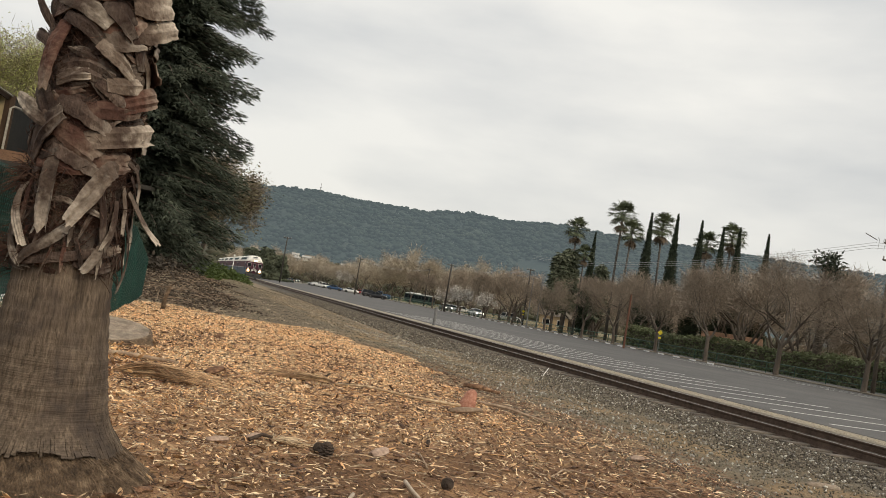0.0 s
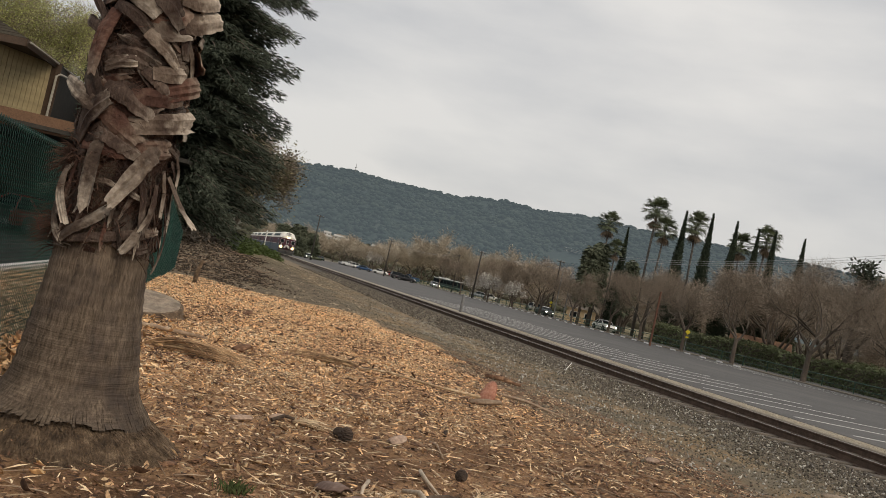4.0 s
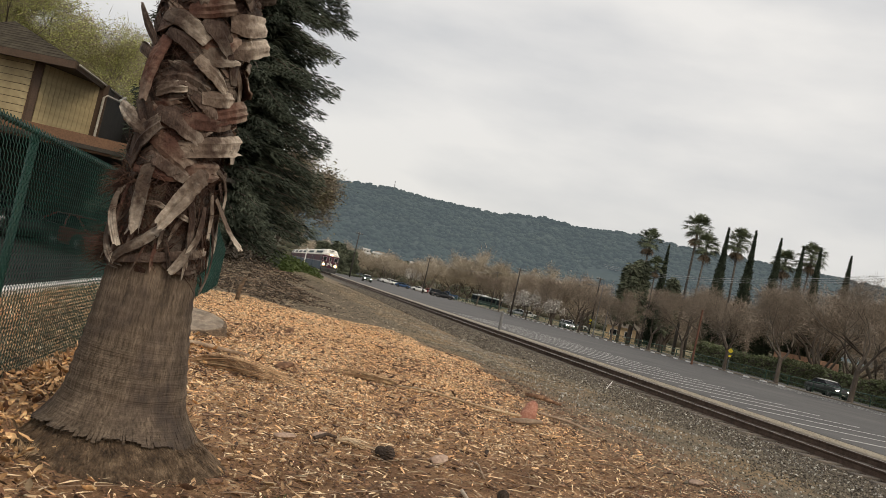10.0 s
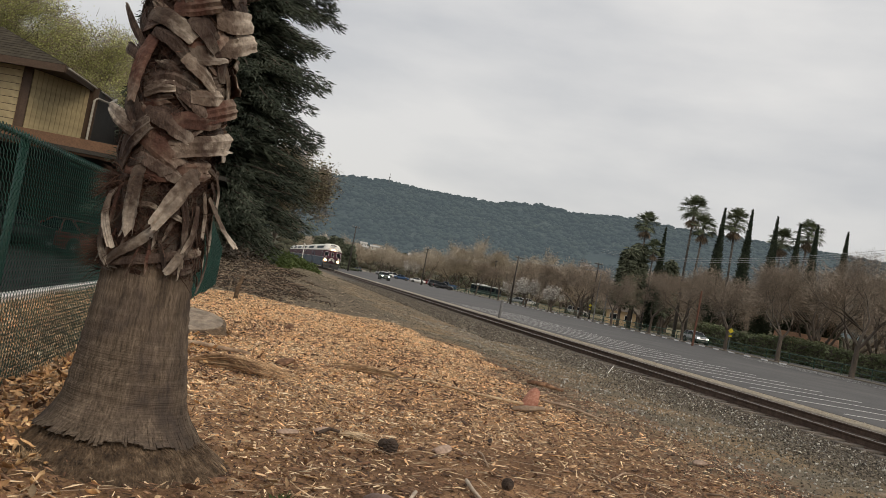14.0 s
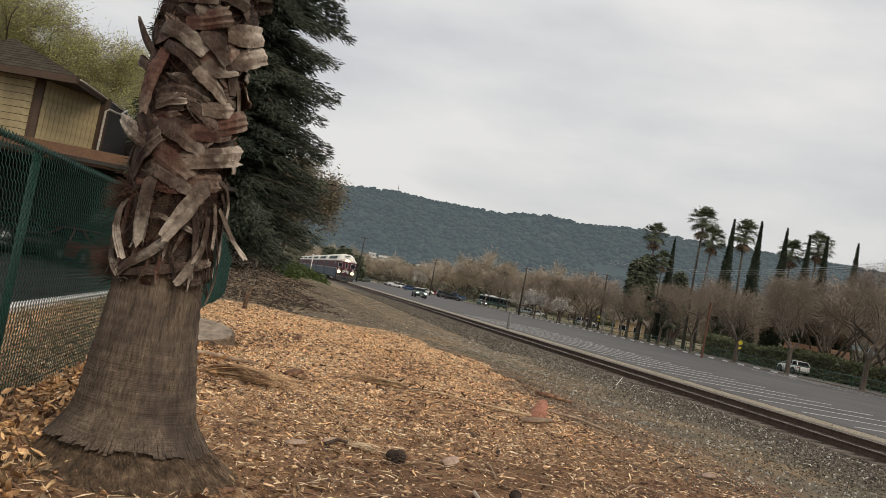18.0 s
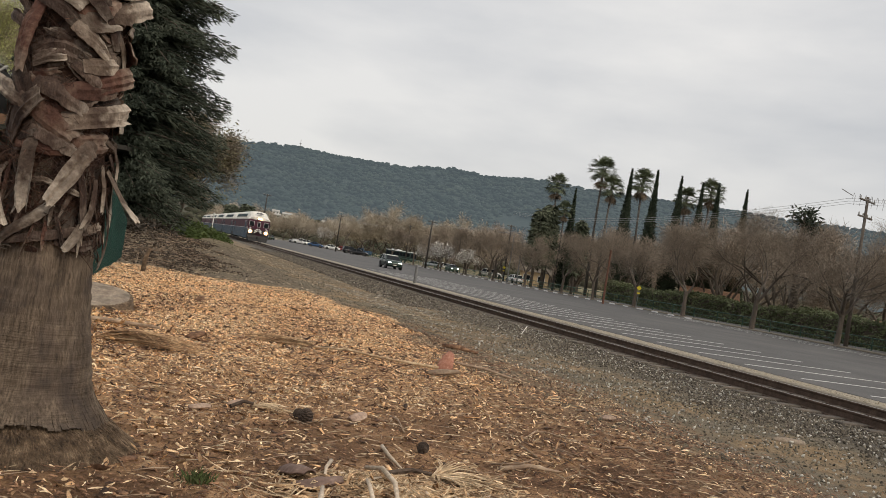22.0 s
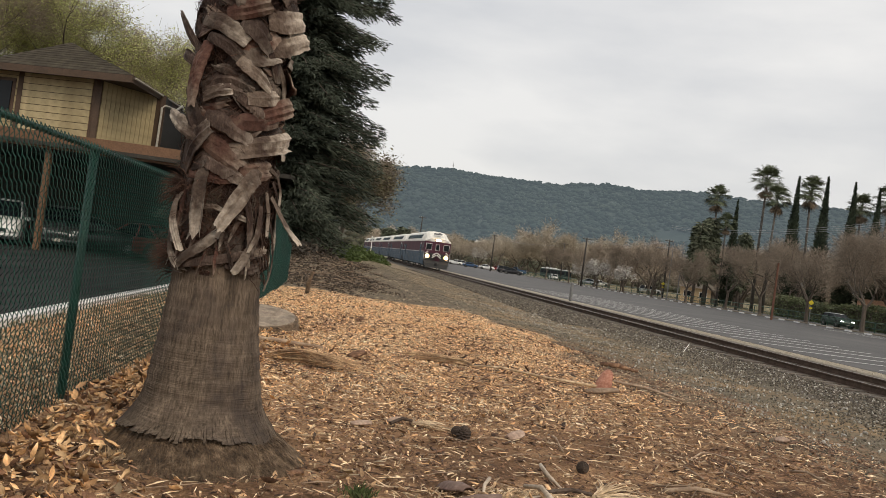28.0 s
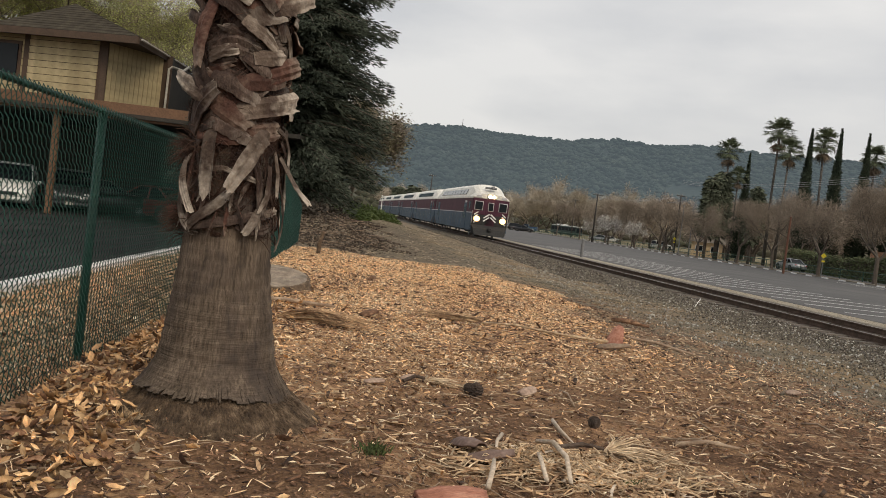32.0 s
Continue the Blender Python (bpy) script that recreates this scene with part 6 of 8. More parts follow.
def cypress(seed):
    r = np.random.default_rng(seed)
    t = thing("cypress_tree", "slender dark Italian cypress with pointed tip", "cypress", group="cypresses")
    part("trunk", Mesh().tube([(0, 0, -.3), (0, 0, 4), (0, 0, 18.4)], [.28, .2, .03], 7), M_WOOD, t)
    n = 5200
    z = r.uniform(0, 1, n)
    rad = 1.45 * np.clip(np.minimum((1 - z) ** 1.0, .55 + z * 1.6), 0, 1) * r.uniform(.4, 1.04, n)
    a = r.uniform(0, 2 * np.pi, n)
    lump = 1 + .16 * np.sin(a * 3 + z * 30 + seed)
    P = np.stack([np.cos(a) * rad * lump, np.sin(a) * rad * lump, .6 + z * 17.9], 1)
    leaves("foliage", t, P, r.uniform(.7, 1.4, n) * (.2 + .5 * (1 - z)), M_CYPRESS, r, "", (SPRAY_V, SPRAY_F), a, r.uniform(1.0, 1.5, n))
    t["top"] = 18.8
    return t


def fan_palm(seed, height):
    rn = random.Random(seed)
    t = thing("fan_palm", "tall fan palm with a round grey-green crown and thin trunk", "palm tree", group="tall palms")
    part("trunk", Mesh().tube([(0, 0, -.3), (.2, 0, height * .5), (0, .1, height - 1.2)], [.22, .14, .13], 8), M_PALMTRUNK, t, "thin grey trunk", True)
    for live, count in ((True, 62), (False, 9)):
        m = Mesh()
        for i in range(count):
            a = rn.uniform(0, 2 * math.pi)
            e = rn.uniform(-.75, 1.4) if live else rn.uniform(-1.45, -.75)
            d = Vector((math.cos(a) * math.cos(e), math.sin(a) * math.cos(e), math.sin(e)))
            s = d.cross(Vector((0, 0, 1)))
            s = s.normalized() if s.length > .01 else Vector((1, 0, 0))
            c0 = Vector((0, .1, height - 1.2 + (0 if live else -.3)))
            c = c0 + d * rn.uniform(.8, 1.5)
            m.tube([c0, c], [.03, .02], 3, cap=False)
            nrm = s.cross(d)
            for k in range(11):
                f = (k - 5) / 5
                dd = (d * math.cos(f * 1.25) + s * math.sin(f * 1.25)).normalized()
                w = dd.cross(nrm) * .055
                l = rn.uniform(.75, 1.15)
                tip = c + dd * l + Vector((0, 0, -.22 * l))
                mid = c + dd * l * .55 + nrm * .03
                m.add([c, mid - w, tip, mid + w], [(0, 1, 2, 3)])
        tagged(part("crown" if live else "dead_skirt", m, M_PALMLEAF if live else M_PALMDEAD, t, "" if live else "brown hanging dead fronds"), kind="stuff")
    t["top"] = height
    return t


def skyline_trees():
    c = [cypress(1), cypress(2)]
    for i, (az, el, r) in enumerate(((20.84, 6.33, 128), (24.25, 8.11, 131), (25.9, 8.23, 131), (27.45, 8.03, 130), (28.8, 7.75, 130), (29.8, 7.88, 130), (31.54, 7.67, 130))):
        p = bearing(az, r)
        h = 1.2 + r * math.tan(radians(el)) + .33
        if i < 2:
            place(c[i], 0, 0, h, i, -.33, (p.x, p.y))
        else:
            copy_tree(c[i % 2], 0, 0, h, i * 1.1, -.33, (p.x, p.y))
    f = fan_palm(3, 17)
    for i, (az, el, r) in enumerate(((19.6, 6.75, 126), (22.45, 8.2, 134), (23.1, 7.1, 130), (25.0, 7.75, 136), (27.95, 7.0, 138), (29.35, 7.65, 137), (20.3, 5.1, 124))):
        p = bearing(az, r)
        h = 1.2 + r * math.tan(radians(el)) + .33
        if i == 0:
            place(f, 0, 0, h, 0, -.33, (p.x, p.y))
        else:
            copy_tree(f, 0, 0, h, i * 1.9, -.33, (p.x, p.y))
    d = conifer("conifer_tree", "dark green bushy evergreen among the palms", 71, 10, 1.15, 130, 60, .5, M_PINE, low=.3, droop=.1, power=.6)
    for i, (az, el, r) in enumerate(((18.85, 4.5, 122), (19.5, 4.9, 124), (21.55, 4.2, 122))):
        p = bearing(az, r)
        h = 1.2 + r * math.tan(radians(el)) + .33
        place(d, 0, 0, h, 0, -.33, (p.x, p.y)) if i == 0 else copy_tree(d, 0, 0, h, i * 2, -.33, (p.x, p.y))
    # dark evergreens at the far end, beside the track
    e = conifer("conifer_tree", "dark broad evergreen at the far end of the lot", 72, 9, 3.4, 130, 70, .9, M_PINE, low=.02, droop=.12, power=.5, lump=.5)
    for i, (az, r, h) in enumerate(((-.35, 235, 8.5), (.6, 250, 7.5), (-1.3, 240, 8.0))):
        p = bearing(az, r)
        place(e, 0, 0, h, 0, -.33, (p.x, p.y)) if i == 0 else copy_tree(e, 0, 0, h, i * 2, -.33, (p.x, p.y))


skyline_trees()


def bush(name, label, seed, spots, n, size, mat, cat="bush"):
    """Leaf clumps over low mounds; spots: x, y, z, rx, ry, rz."""
    r = np.random.default_rng(seed)
    t = thing(name, label, cat)
    P = []
    m = Mesh()
    for x, y, z, rx, ry, rz in spots:
        k = n // len(spots)
        q = r.normal(0, 1, (k, 3))
        q = q / np.linalg.norm(q, axis=1)[:, None] * r.uniform(.3, 1, (k, 1)) ** .35
        q[:, 2] = np.abs(q[:, 2])
        lump = 1 + .3 * np.array([noise.noise(Vector(a * 3 + x)) for a in q])[:, None]
        P.append(q * lump * (rx, ry, rz) + (x, y, z))
        for j in range(7):
            a = j * .9
            m.tube([(x, y, z - .2), (x + math.cos(a) * rx * .4, y + math.sin(a) * ry * .4, z + rz * .6)], [.03, .01], 4, cap=False)
    P = np.concatenate(P)
    tagged(part("stem_mass", m, M_WOOD, t), kind="stuff")
    leaves("foliage", t, P, r.uniform(.6, 1.4, len(P)) * size, mat, r)
    return t


def left_plants():
    spots = []
    for az, r, rx, rz in ((-5.5, 55, 1.2, .9), (-4.7, 56, 1.4, 1.1), (-3.8, 58, 1.4, 1.0), (-3.0, 59, 1.4, .9), (-2.2, 61, 1.3, .7), (-3.6, 50, 1.0, .5), (-4.4, 47, 1.2, .6)):
        p = bearing(az, r)
        spots.append((p.x, p.y, ground_at(p.x, p.y) - .05, rx, 1.2, rz))
    bush("green_bush", "low bright green weeds beside the track", 81, spots, 9000, .2, M_GREEN_LEAF)
    b = bare_tree(82, 6, "brown scrubby tree behind the conifer", "scrub_tree", .75, 9000, .12, (.25, .6), leafy=(M_BROWN_LEAF, 14000, .13, .35), depth=4, base=.08, scatter_twigs=.03)
    p = bearing(-4.6, 50)
    place(b, 0, 0, 5.6, 0, ground_at(p.x, p.y), (p.x, p.y))
    p = bearing(-5.8, 54)
    copy_tree(b, 0, 0, 7.2, 2, ground_at(p.x, p.y), (p.x, p.y))
    p = bearing(-7.0, 60)
    copy_tree(b, 0, 0, 6.5, 1, ground_at(p.x, p.y), (p.x, p.y))
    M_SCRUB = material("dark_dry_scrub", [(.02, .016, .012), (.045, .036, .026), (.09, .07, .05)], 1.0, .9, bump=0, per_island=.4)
    # sprawling dry vines on the bank under the conifer
    spots = []
    for az, r, rx, rz in ((-7.6, 28.5, 1.2, .6), (-6.6, 30, 1.2, .5), (-8.6, 28, 1.3, .9)):
        p = bearing(az, r)
        spots.append((p.x, p.y, ground_at(p.x, p.y) - .25, rx, 1.2, rz))
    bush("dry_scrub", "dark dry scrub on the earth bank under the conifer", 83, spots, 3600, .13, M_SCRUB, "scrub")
    # spring-green tree and a bare one behind the house
    g = bare_tree(84, 13, "large tree with yellow-green spring leaves behind the house", "leafy_tree", .85, 9000, .3, (.4, .9), leafy=(M_YELLOW_LEAF, 60000, .105, .34), depth=5, base=.2, scatter_twigs=.02, twig_w=.02)
    p = bearing(-19.5, 54)
    place(g, 0, 0, 15.0, .4, -.6, (p.x, p.y))
    for i, (az, r, h) in enumerate(((-23.5, 60, 15.5), (-15.4, 58, 12.5), (-27.5, 62, 16))):
        p = bearing(az, r)
        copy_tree(g, 0, 0, h, 1 + i * 1.7, -.6, (p.x, p.y))
    w = bare_tree(85, 13, "large grey tree with few new leaves behind the house", "leafy_tree", .85, 16000, .28, (.4, 1.0), leafy=(M_YELLOW_LEAF, 9000, .11, .45), depth=5, base=.2, scatter_twigs=.02, twig_w=.02)
    for i, (az, r, h) in enumerate(((-29.5, 52, 13.5), (-17.2, 66, 14.0))):
        p = bearing(az, r)
        copy_tree(w, 0, 0, h, 1 + i * 1.7, -.6, (p.x, p.y)) if i else place(w, 0, 0, h, 0, -.6, (p.x, p.y))


left_plants()


def hedge():
    r = np.random.default_rng(91)
    h = thing("hedge", "long clipped dark green ivy hedge along the street", "hedge")
    m = Mesh()
    m.box(W(60.5, 48, .75), (1.5, 118, 2.2), Matrix.Rotation(TH, 3, "Z"), .15)
    part("inner_core", m, M_WOOD, h, "dark woody inside")
    n = 30000
    v = r.uniform(-14, 108, n)
    face = r.random(n) < .62
    top = 2.05 + .22 * np.sin(v * .31) + .13 * np.sin(v * 1.3 + 1)
    u = np.where(face, 59.6 + r.normal(0, .13, n), r.uniform(59.5, 61.5, n))
    z = np.where(face, r.uniform(-.3, 1, n) ** 1.0 * top, top + r.normal(0, .1, n))
    z = np.clip(z, -.3, None)
    P = u[:, None] * np.array(N) + v[:, None] * np.array(D)
    P[:, 2] = z
    leaves("foliage", h, P, r.uniform(.6, 1.4, n) * .34, M_HEDGE, r)


hedge()


# ---------- the lot: lines, wheel stops, fence, poles, signs
M_GREENRAIL = material("dark_green_rail_paint", [(0.012, 0.045, 0.03), (0.022, 0.075, 0.05)], 2, 0.5, bump=0.1)
M_POLE = material("weathered_pole_wood", [(0.055, 0.045, 0.037), (0.1, 0.084, 0.07), (0.15, 0.13, 0.11)], 3, 0.9, bump=0.5, stretch=(2, 2, .3))
M_FARPOLE = material("dark_pole_wood", [(0.03, 0.026, 0.023), (0.055, 0.048, 0.042)], 3, 0.9, bump=0.3)
M_SOILSTRIP = material("dry_soil_strip", [(0.13, 0.11, 0.085), (0.22, 0.19, 0.15)], 2, 0.95, bump=0.3)
M_REDPOLE = material("reddish_pole_wood", [(0.1, 0.045, 0.028), (0.15, 0.068, 0.043)], 3, 0.85, bump=0.4, stretch=(2, 2, .3))
# Pale grey carries the bright sheen on the wires in its colour.
M_CABLE = material("sheen_pale_wire", [(0.3, 0.3, 0.31), (0.42, 0.42, 0.43)], 3, 0.5, bump=0)
M_YELLOW = material("yellow_sign_sheet", [(0.62, 0.5, 0.02), (0.72, 0.6, 0.04)], 2, 0.5, bump=0)
M_GALV = material("galvanised_steel", [(0.15, 0.15, 0.15), (0.24, 0.24, 0.24)], 4, 0.6, 0.3, bump=0.1)


def lines():
    paint = thing("stall_lines", "worn white painted stall lines on the asphalt", "road marking", kind="structure")
    for k in range(30):
        v = 2.2 + 2.28 * k
        m = Mesh().box((0, 0, 0), (6.3, .075, .008), Matrix.Rotation(.06, 3, "Z"))
        part("line", m, M_PAINT_LINE, paint, m=Matrix.Translation(W(19.1, v, LOT + .003)) @ Matrix.Rotation(TH, 4, "Z"))
    for k in range(26):
        v = -1 + 2.6 * k
        m = Mesh().box((0, 0, 0), (5.2, .075, .008), Matrix.Rotation(-.04, 3, "Z"))
        part("line", m, M_PAINT_LINE, paint, m=Matrix.Translation(W(42.6, v, LOT + .003)) @ Matrix.Rotation(TH, 4, "Z"))


lines()


def wheel_stops():
    m = Mesh()
    m.loft([[(-.45, -.08, 0), (-.45, .08, 0), (-.45, .055, .11), (-.45, -.055, .11)], [(.45, -.08, 0), (.45, .08, 0), (.45, .055, .11), (.45, -.055, .11)]])
    first = None
    for k in range(32):
        at = Matrix.Translation(W(45.2, 66 + 2.75 * k, LOT)) @ Matrix.Rotation(TH + math.pi / 2, 4, "Z")
        if first is None:
            first = thing("wheel_stop", "white concrete wheel stop at the lot edge", "wheel stop", at, "wheel stops")
            part("block", m, M_PAINT_LINE, first)
        else:
            copy_thing(first, at)


wheel_stops()
slab("kerb", 46.4, 47.9, -60, 330, -.6, LOT + .1, M_SOILSTRIP, "low kerb strip with dry soil under the trees", "kerb", .03)


def rail_fence():
    f = thing("pipe_rail_fence", "low dark green rail fence between lot and street", "fence")
    for z, r in ((LOT + 1.0, .045), (LOT + .5, .03)):
        part("rail", Mesh().tube([W(48.5, v, z) for v in (-20, 60, 140, 230)], r, 7), M_GREENRAIL, f)
    post = Mesh().tube([(0, 0, -.2), (0, 0, 1.0)], .04, 7).data("post", M_GREENRAIL)
    for k in range(64):
        o = new("post", post)
        o.parent = f
        o.matrix_basis = Matrix.Translation(W(48.5, -20 + 3.6 * k, LOT))
    # woven panels below the top rail
    m = Mesh()
    for k in range(900):
        v = -18 + k * .26
        m.tube([W(48.5, v, LOT), W(48.5, v, LOT + 1.0)], .011, 3, cap=False)
    tagged(part("wire_infill", m, M_GREENRAIL, f, "thin dark green wire infill"), kind="stuff")


rail_fence()


def crossarm(t, z, w, mat, insul=4, yaw=0.0):
    rot = Matrix.Rotation(yaw, 3, "Z")
    a = part("crossarm", Mesh().box((0, 0, z), (w, .1, .12), rot, .01), mat, t)
    for k in range(insul):
        x = w * (-.46 + .92 * k / max(1, insul - 1))
        q = rot @ Vector((x, 0, 0))
        part("insulator", Mesh().tube([(q.x, q.y, z + .06), (q.x, q.y, z + .16), (q.x, q.y, z + .26)], [.03, .055, .04], 7), M_CONCRETE, a)


def utility_pole(x, y, h, label, arms=((.2, 2.4),), mat=None, z=-.3, yaw=TH + math.pi / 2, lamp=None, r=.16):
    t = thing("utility_pole", label, "utility pole", Matrix.Translation((x, y, z)), "utility poles")
    part("shaft", Mesh().tube([(0, 0, -.5), (0, 0, h * .5), (0, 0, h)], [r, r * .82, r * .62], 10), mat or M_POLE, t, "", True)
    for d, w in arms:
        crossarm(t, h - d, w, mat or M_POLE, yaw=yaw)
    if lamp:
        zz, reach = lamp
        d = Vector((math.cos(yaw), math.sin(yaw), 0))
        a = part("lamp_arm", Mesh().tube([(0, 0, zz), d * reach * .5 + Vector((0, 0, zz + .6)), d * reach + Vector((0, 0, zz + .8))], .035, 6), M_GALV, t)
        part("lamp_head", Mesh().box(d * (reach + .25) + Vector((0, 0, zz + .78)), (.6, .25, .12), Matrix.Rotation(yaw, 3, "Z"), .04), M_GALV, a, "grey street lamp head")
    return t


MAST = (2.31, 6.08)


def poles():
    # tall pole with transformer arms in the tree row
    p = W(48.0, 50.3)
    h = 1.2 + p.length * math.tan(radians(7.93)) + .3
    t = utility_pole(p.x, p.y, h, "wooden power pole with three crossarms and cutouts", ((.3, 2.6), (1.5, 2.4)), yaw=.5)
    m = Mesh()
    for k in range(6):
        x = -1.3 + .5 * k
        m.tube([(x, 0, h - .3), (x + .12, 0, h + .1), (x + .3, .1, h - .1), (x + .25, .1, h - .75)], .018, 4, cap=False)
    part("jumper_wires", m, M_CABLE, t)
    part("cutout_bar", Mesh().tube([(-1.3, 0, h - .1), (-2.1, .2, h + .25)], .03, 5), M_POLE, t)
    # near pole at the end of the row
    p = bearing(59.45, 58)
    h = 1.2 + 58 * math.tan(radians(11.83)) + .3
    utility_pole(p.x, p.y, h, "leaning wooden power pole with street lamp arm", ((.35, 1.9),), yaw=-.55, lamp=(7.4, -3.0), r=.16)
    # thin steel posts in the tree row
    for az, r, el in ((49.2, 62, 6.8), (17.28, 120, 2.57), (17.9, 130, 2.7)):
        p = bearing(az, r)
        h = 1.2 + r * math.tan(radians(el)) + .3
        t = thing("lamp_post", "thin grey street lamp post", "lamp post", Matrix.Translation((p.x, p.y, -.3)), "lamp posts")
        part("shaft", Mesh().tube([(0, 0, 0), (0, 0, h)], [.09, .05], 8), M_GALV, t)
        part("arm", Mesh().tube([(0, 0, h - .1), (-.9, .2, h + .15), (-1.8, .3, h + .1)], .03, 5), M_GALV, t)
        part("lamp_head", Mesh().box((-2.0, .3, h + .08), (.6, .22, .1), None, .03), M_GALV, t)
    # power poles along the far side
    for az, r, el, base in ((.75, 195, 2.6, 0), (5.7, 205, 2.05, 0), (10.35, 200, 2.12, 0), (11.75, 150, 2.66, 0), (17.0, 150, 3.2, 0)):
        p = bearing(az, r)
        utility_pole(p.x, p.y, 1.2 + r * math.tan(radians(el)) + .3, "distant dark wooden utility pole with crossarm", ((.25, 1.8),), yaw=.4, r=.17, mat=M_FARPOLE)
    # reddish post in the row, small bollard by the track
    p = bearing(23.7, 84)
    t = thing("wooden_post", "reddish-brown wooden pole at the lot edge", "pole", Matrix.Translation((p.x, p.y, LOT)))
    part("shaft", Mesh().tube([(0, 0, -.2), (0, 0, 5.2)], [.11, .09], 9), M_REDPOLE, t)
    p = W(14.5, 49.0)
    t = thing("marker_post", "short grey marker post beside the track", "post", Matrix.Translation((p.x, p.y, -.3)))
    part("shaft", Mesh().tube([(0, 0, -.2), (0, 0, 1.1), (0, 0, 1.15)], [.09, .09, .05], 10), M_GALV, t)
    # mast on the ridge
    p = bearing(MAST[0], 2560)
    t = thing("radio_mast", "thin far radio mast on the ridge", "mast", Matrix.Translation((p.x, p.y, 1.2 + 2560 * math.tan(radians(MAST[1])) - 40)))
    part("shaft", Mesh().tube([(0, 0, 0), (0, 0, 58)], [1.4, .6], 6), M_GALV, t)
    part("lattice_arm", Mesh().tube([(-3, 0, 46), (3, 0, 46)], .7, 5), M_GALV, t)
    # signal-like white post by the weeds
    p = bearing(-2.35, 78)
    t = thing("marker_post", "thin white marker post beside the track", "post", Matrix.Translation((p.x, p.y, -.2)))
    part("shaft", Mesh().tube([(0, 0, -.2), (0, 0, 2.4)], .045, 8), M_WHITE, t)
    part("lamp_box", Mesh().box((0, 0, 2.45), (.16, .16, .2), None, .03), M_WHITE, t)


poles()


def wires():
    t = thing("power_lines", "thin sagging power lines between the poles", "power line")

    def span(a, b, sag, r=.013):
        a, b = Vector(a), Vector(b)
        pts = [a.lerp(b, k / 14) - Vector((0, 0, sag * 4 * (k / 14) * (1 - k / 14))) for k in range(15)]
        part("wire", Mesh().tube(pts, r, 4, cap=False), M_CABLE, t)

    def at(az, el, r):
        return bearing(az, r, 1.2 + r * math.tan(radians(el)))

    for k in range(3):
        e = -.16 * k
        span(at(17.0, 4.1 + e * .6, 150), at(37.4, 7.75 + e, 70), 1.4, .014)
        span(at(37.4, 7.75 + e, 70), at(59.5, 11.6 + e * 1.2, 58), 1.0, .011)
    span(at(11.75, 2.5, 150), at(17.0, 3.1, 150), .8, .025)
    span(at(5.7, 1.9, 205), at(10.35, 2.0, 200), .8, .03)
    for el in (4.9, 4.5, 5.6):
        span(at(48.0, el - .5, 66), at(59.5, el, 58), .4)
        span(at(59.5, el, 58), at(80, el + .5, 60), .4)


wires()


def signs():
    for az, r, el, h in ((16.95, 128, .33, 1.6), (25.85, 86, .4, 1.1)):
        p = bearing(az, r)
        z = 1.2 + r * math.tan(radians(el))
        t = thing("road_sign", "yellow diamond road sign on a thin post", "road sign", Matrix.Translation((p.x, p.y, 0)) @ Matrix.Rotation(-radians(az) + .3, 4, "Z"), "yellow signs")
        part("post", Mesh().tube([(0, .03, -.3), (0, .03, z + .3)], .035, 6), M_GALV, t)
        part("plate", Mesh().box((0, 0, z), (.36, .02, .36), Matrix.Rotation(math.pi / 4, 3, "Y"), .008), M_YELLOW, t, "yellow diamond plate")
        part("arrow_plate", Mesh().box((0, 0, z - .5), (.28, .02, .16), None, .008), M_YELLOW, t, "yellow lower plate")


signs()

# ---------- far buildings
M_STUCCO = material("tan_stucco", [(0.5, 0.37, 0.22), (0.6, 0.46, 0.29)], 1.2, 0.9, bump=0.2)
M_TILE = material("orange_clay_roof", [(0.3, 0.15, 0.09), (0.42, 0.23, 0.14)], 2, 0.85, bump=0.3)
M_PALEWALL = material("pale_wall", [(0.45, 0.42, 0.36), (0.55, 0.52, 0.46)], 1, 0.9, bump=0.2)


def gable_house(az, r, w, d, wall_h, roof_h, mat, roof_mat, label, z=-.33, yaw=None, windows=3):
    p = bearing(az, r)
    t = thing("house", label, "house", Matrix.Translation((p.x, p.y, z)) @ Matrix.Rotation(-radians(az) if yaw is None else yaw, 4, "Z"), "far houses")
    wall = part("wall", Mesh().box((0, d / 2, wall_h / 2), (w, d, wall_h)), mat, t)
    o = .5
    m = Mesh().extrude([(-d / 2 - o, 0), (d / 2 + o, 0), (0, roof_h)], lambda q: (-w / 2 - o, d / 2 + q[0], wall_h + q[1]), lambda q: (w / 2 + o, d / 2 + q[0], wall_h + q[1]))
    part("roof", m, roof_mat, t)
    for k in range(windows):
        x = w * (-.5 + (k + .5) / windows)
        wd = part("window", Mesh().box((x, -.02, wall_h * .55), (1.3, .08, 1.1), None, .02), M_WHITE, t)
        part("pane", Mesh().box((x, -.05, wall_h * .55), (1.1, .06, .9)), M_GLASS_DARK, wd)
    return t


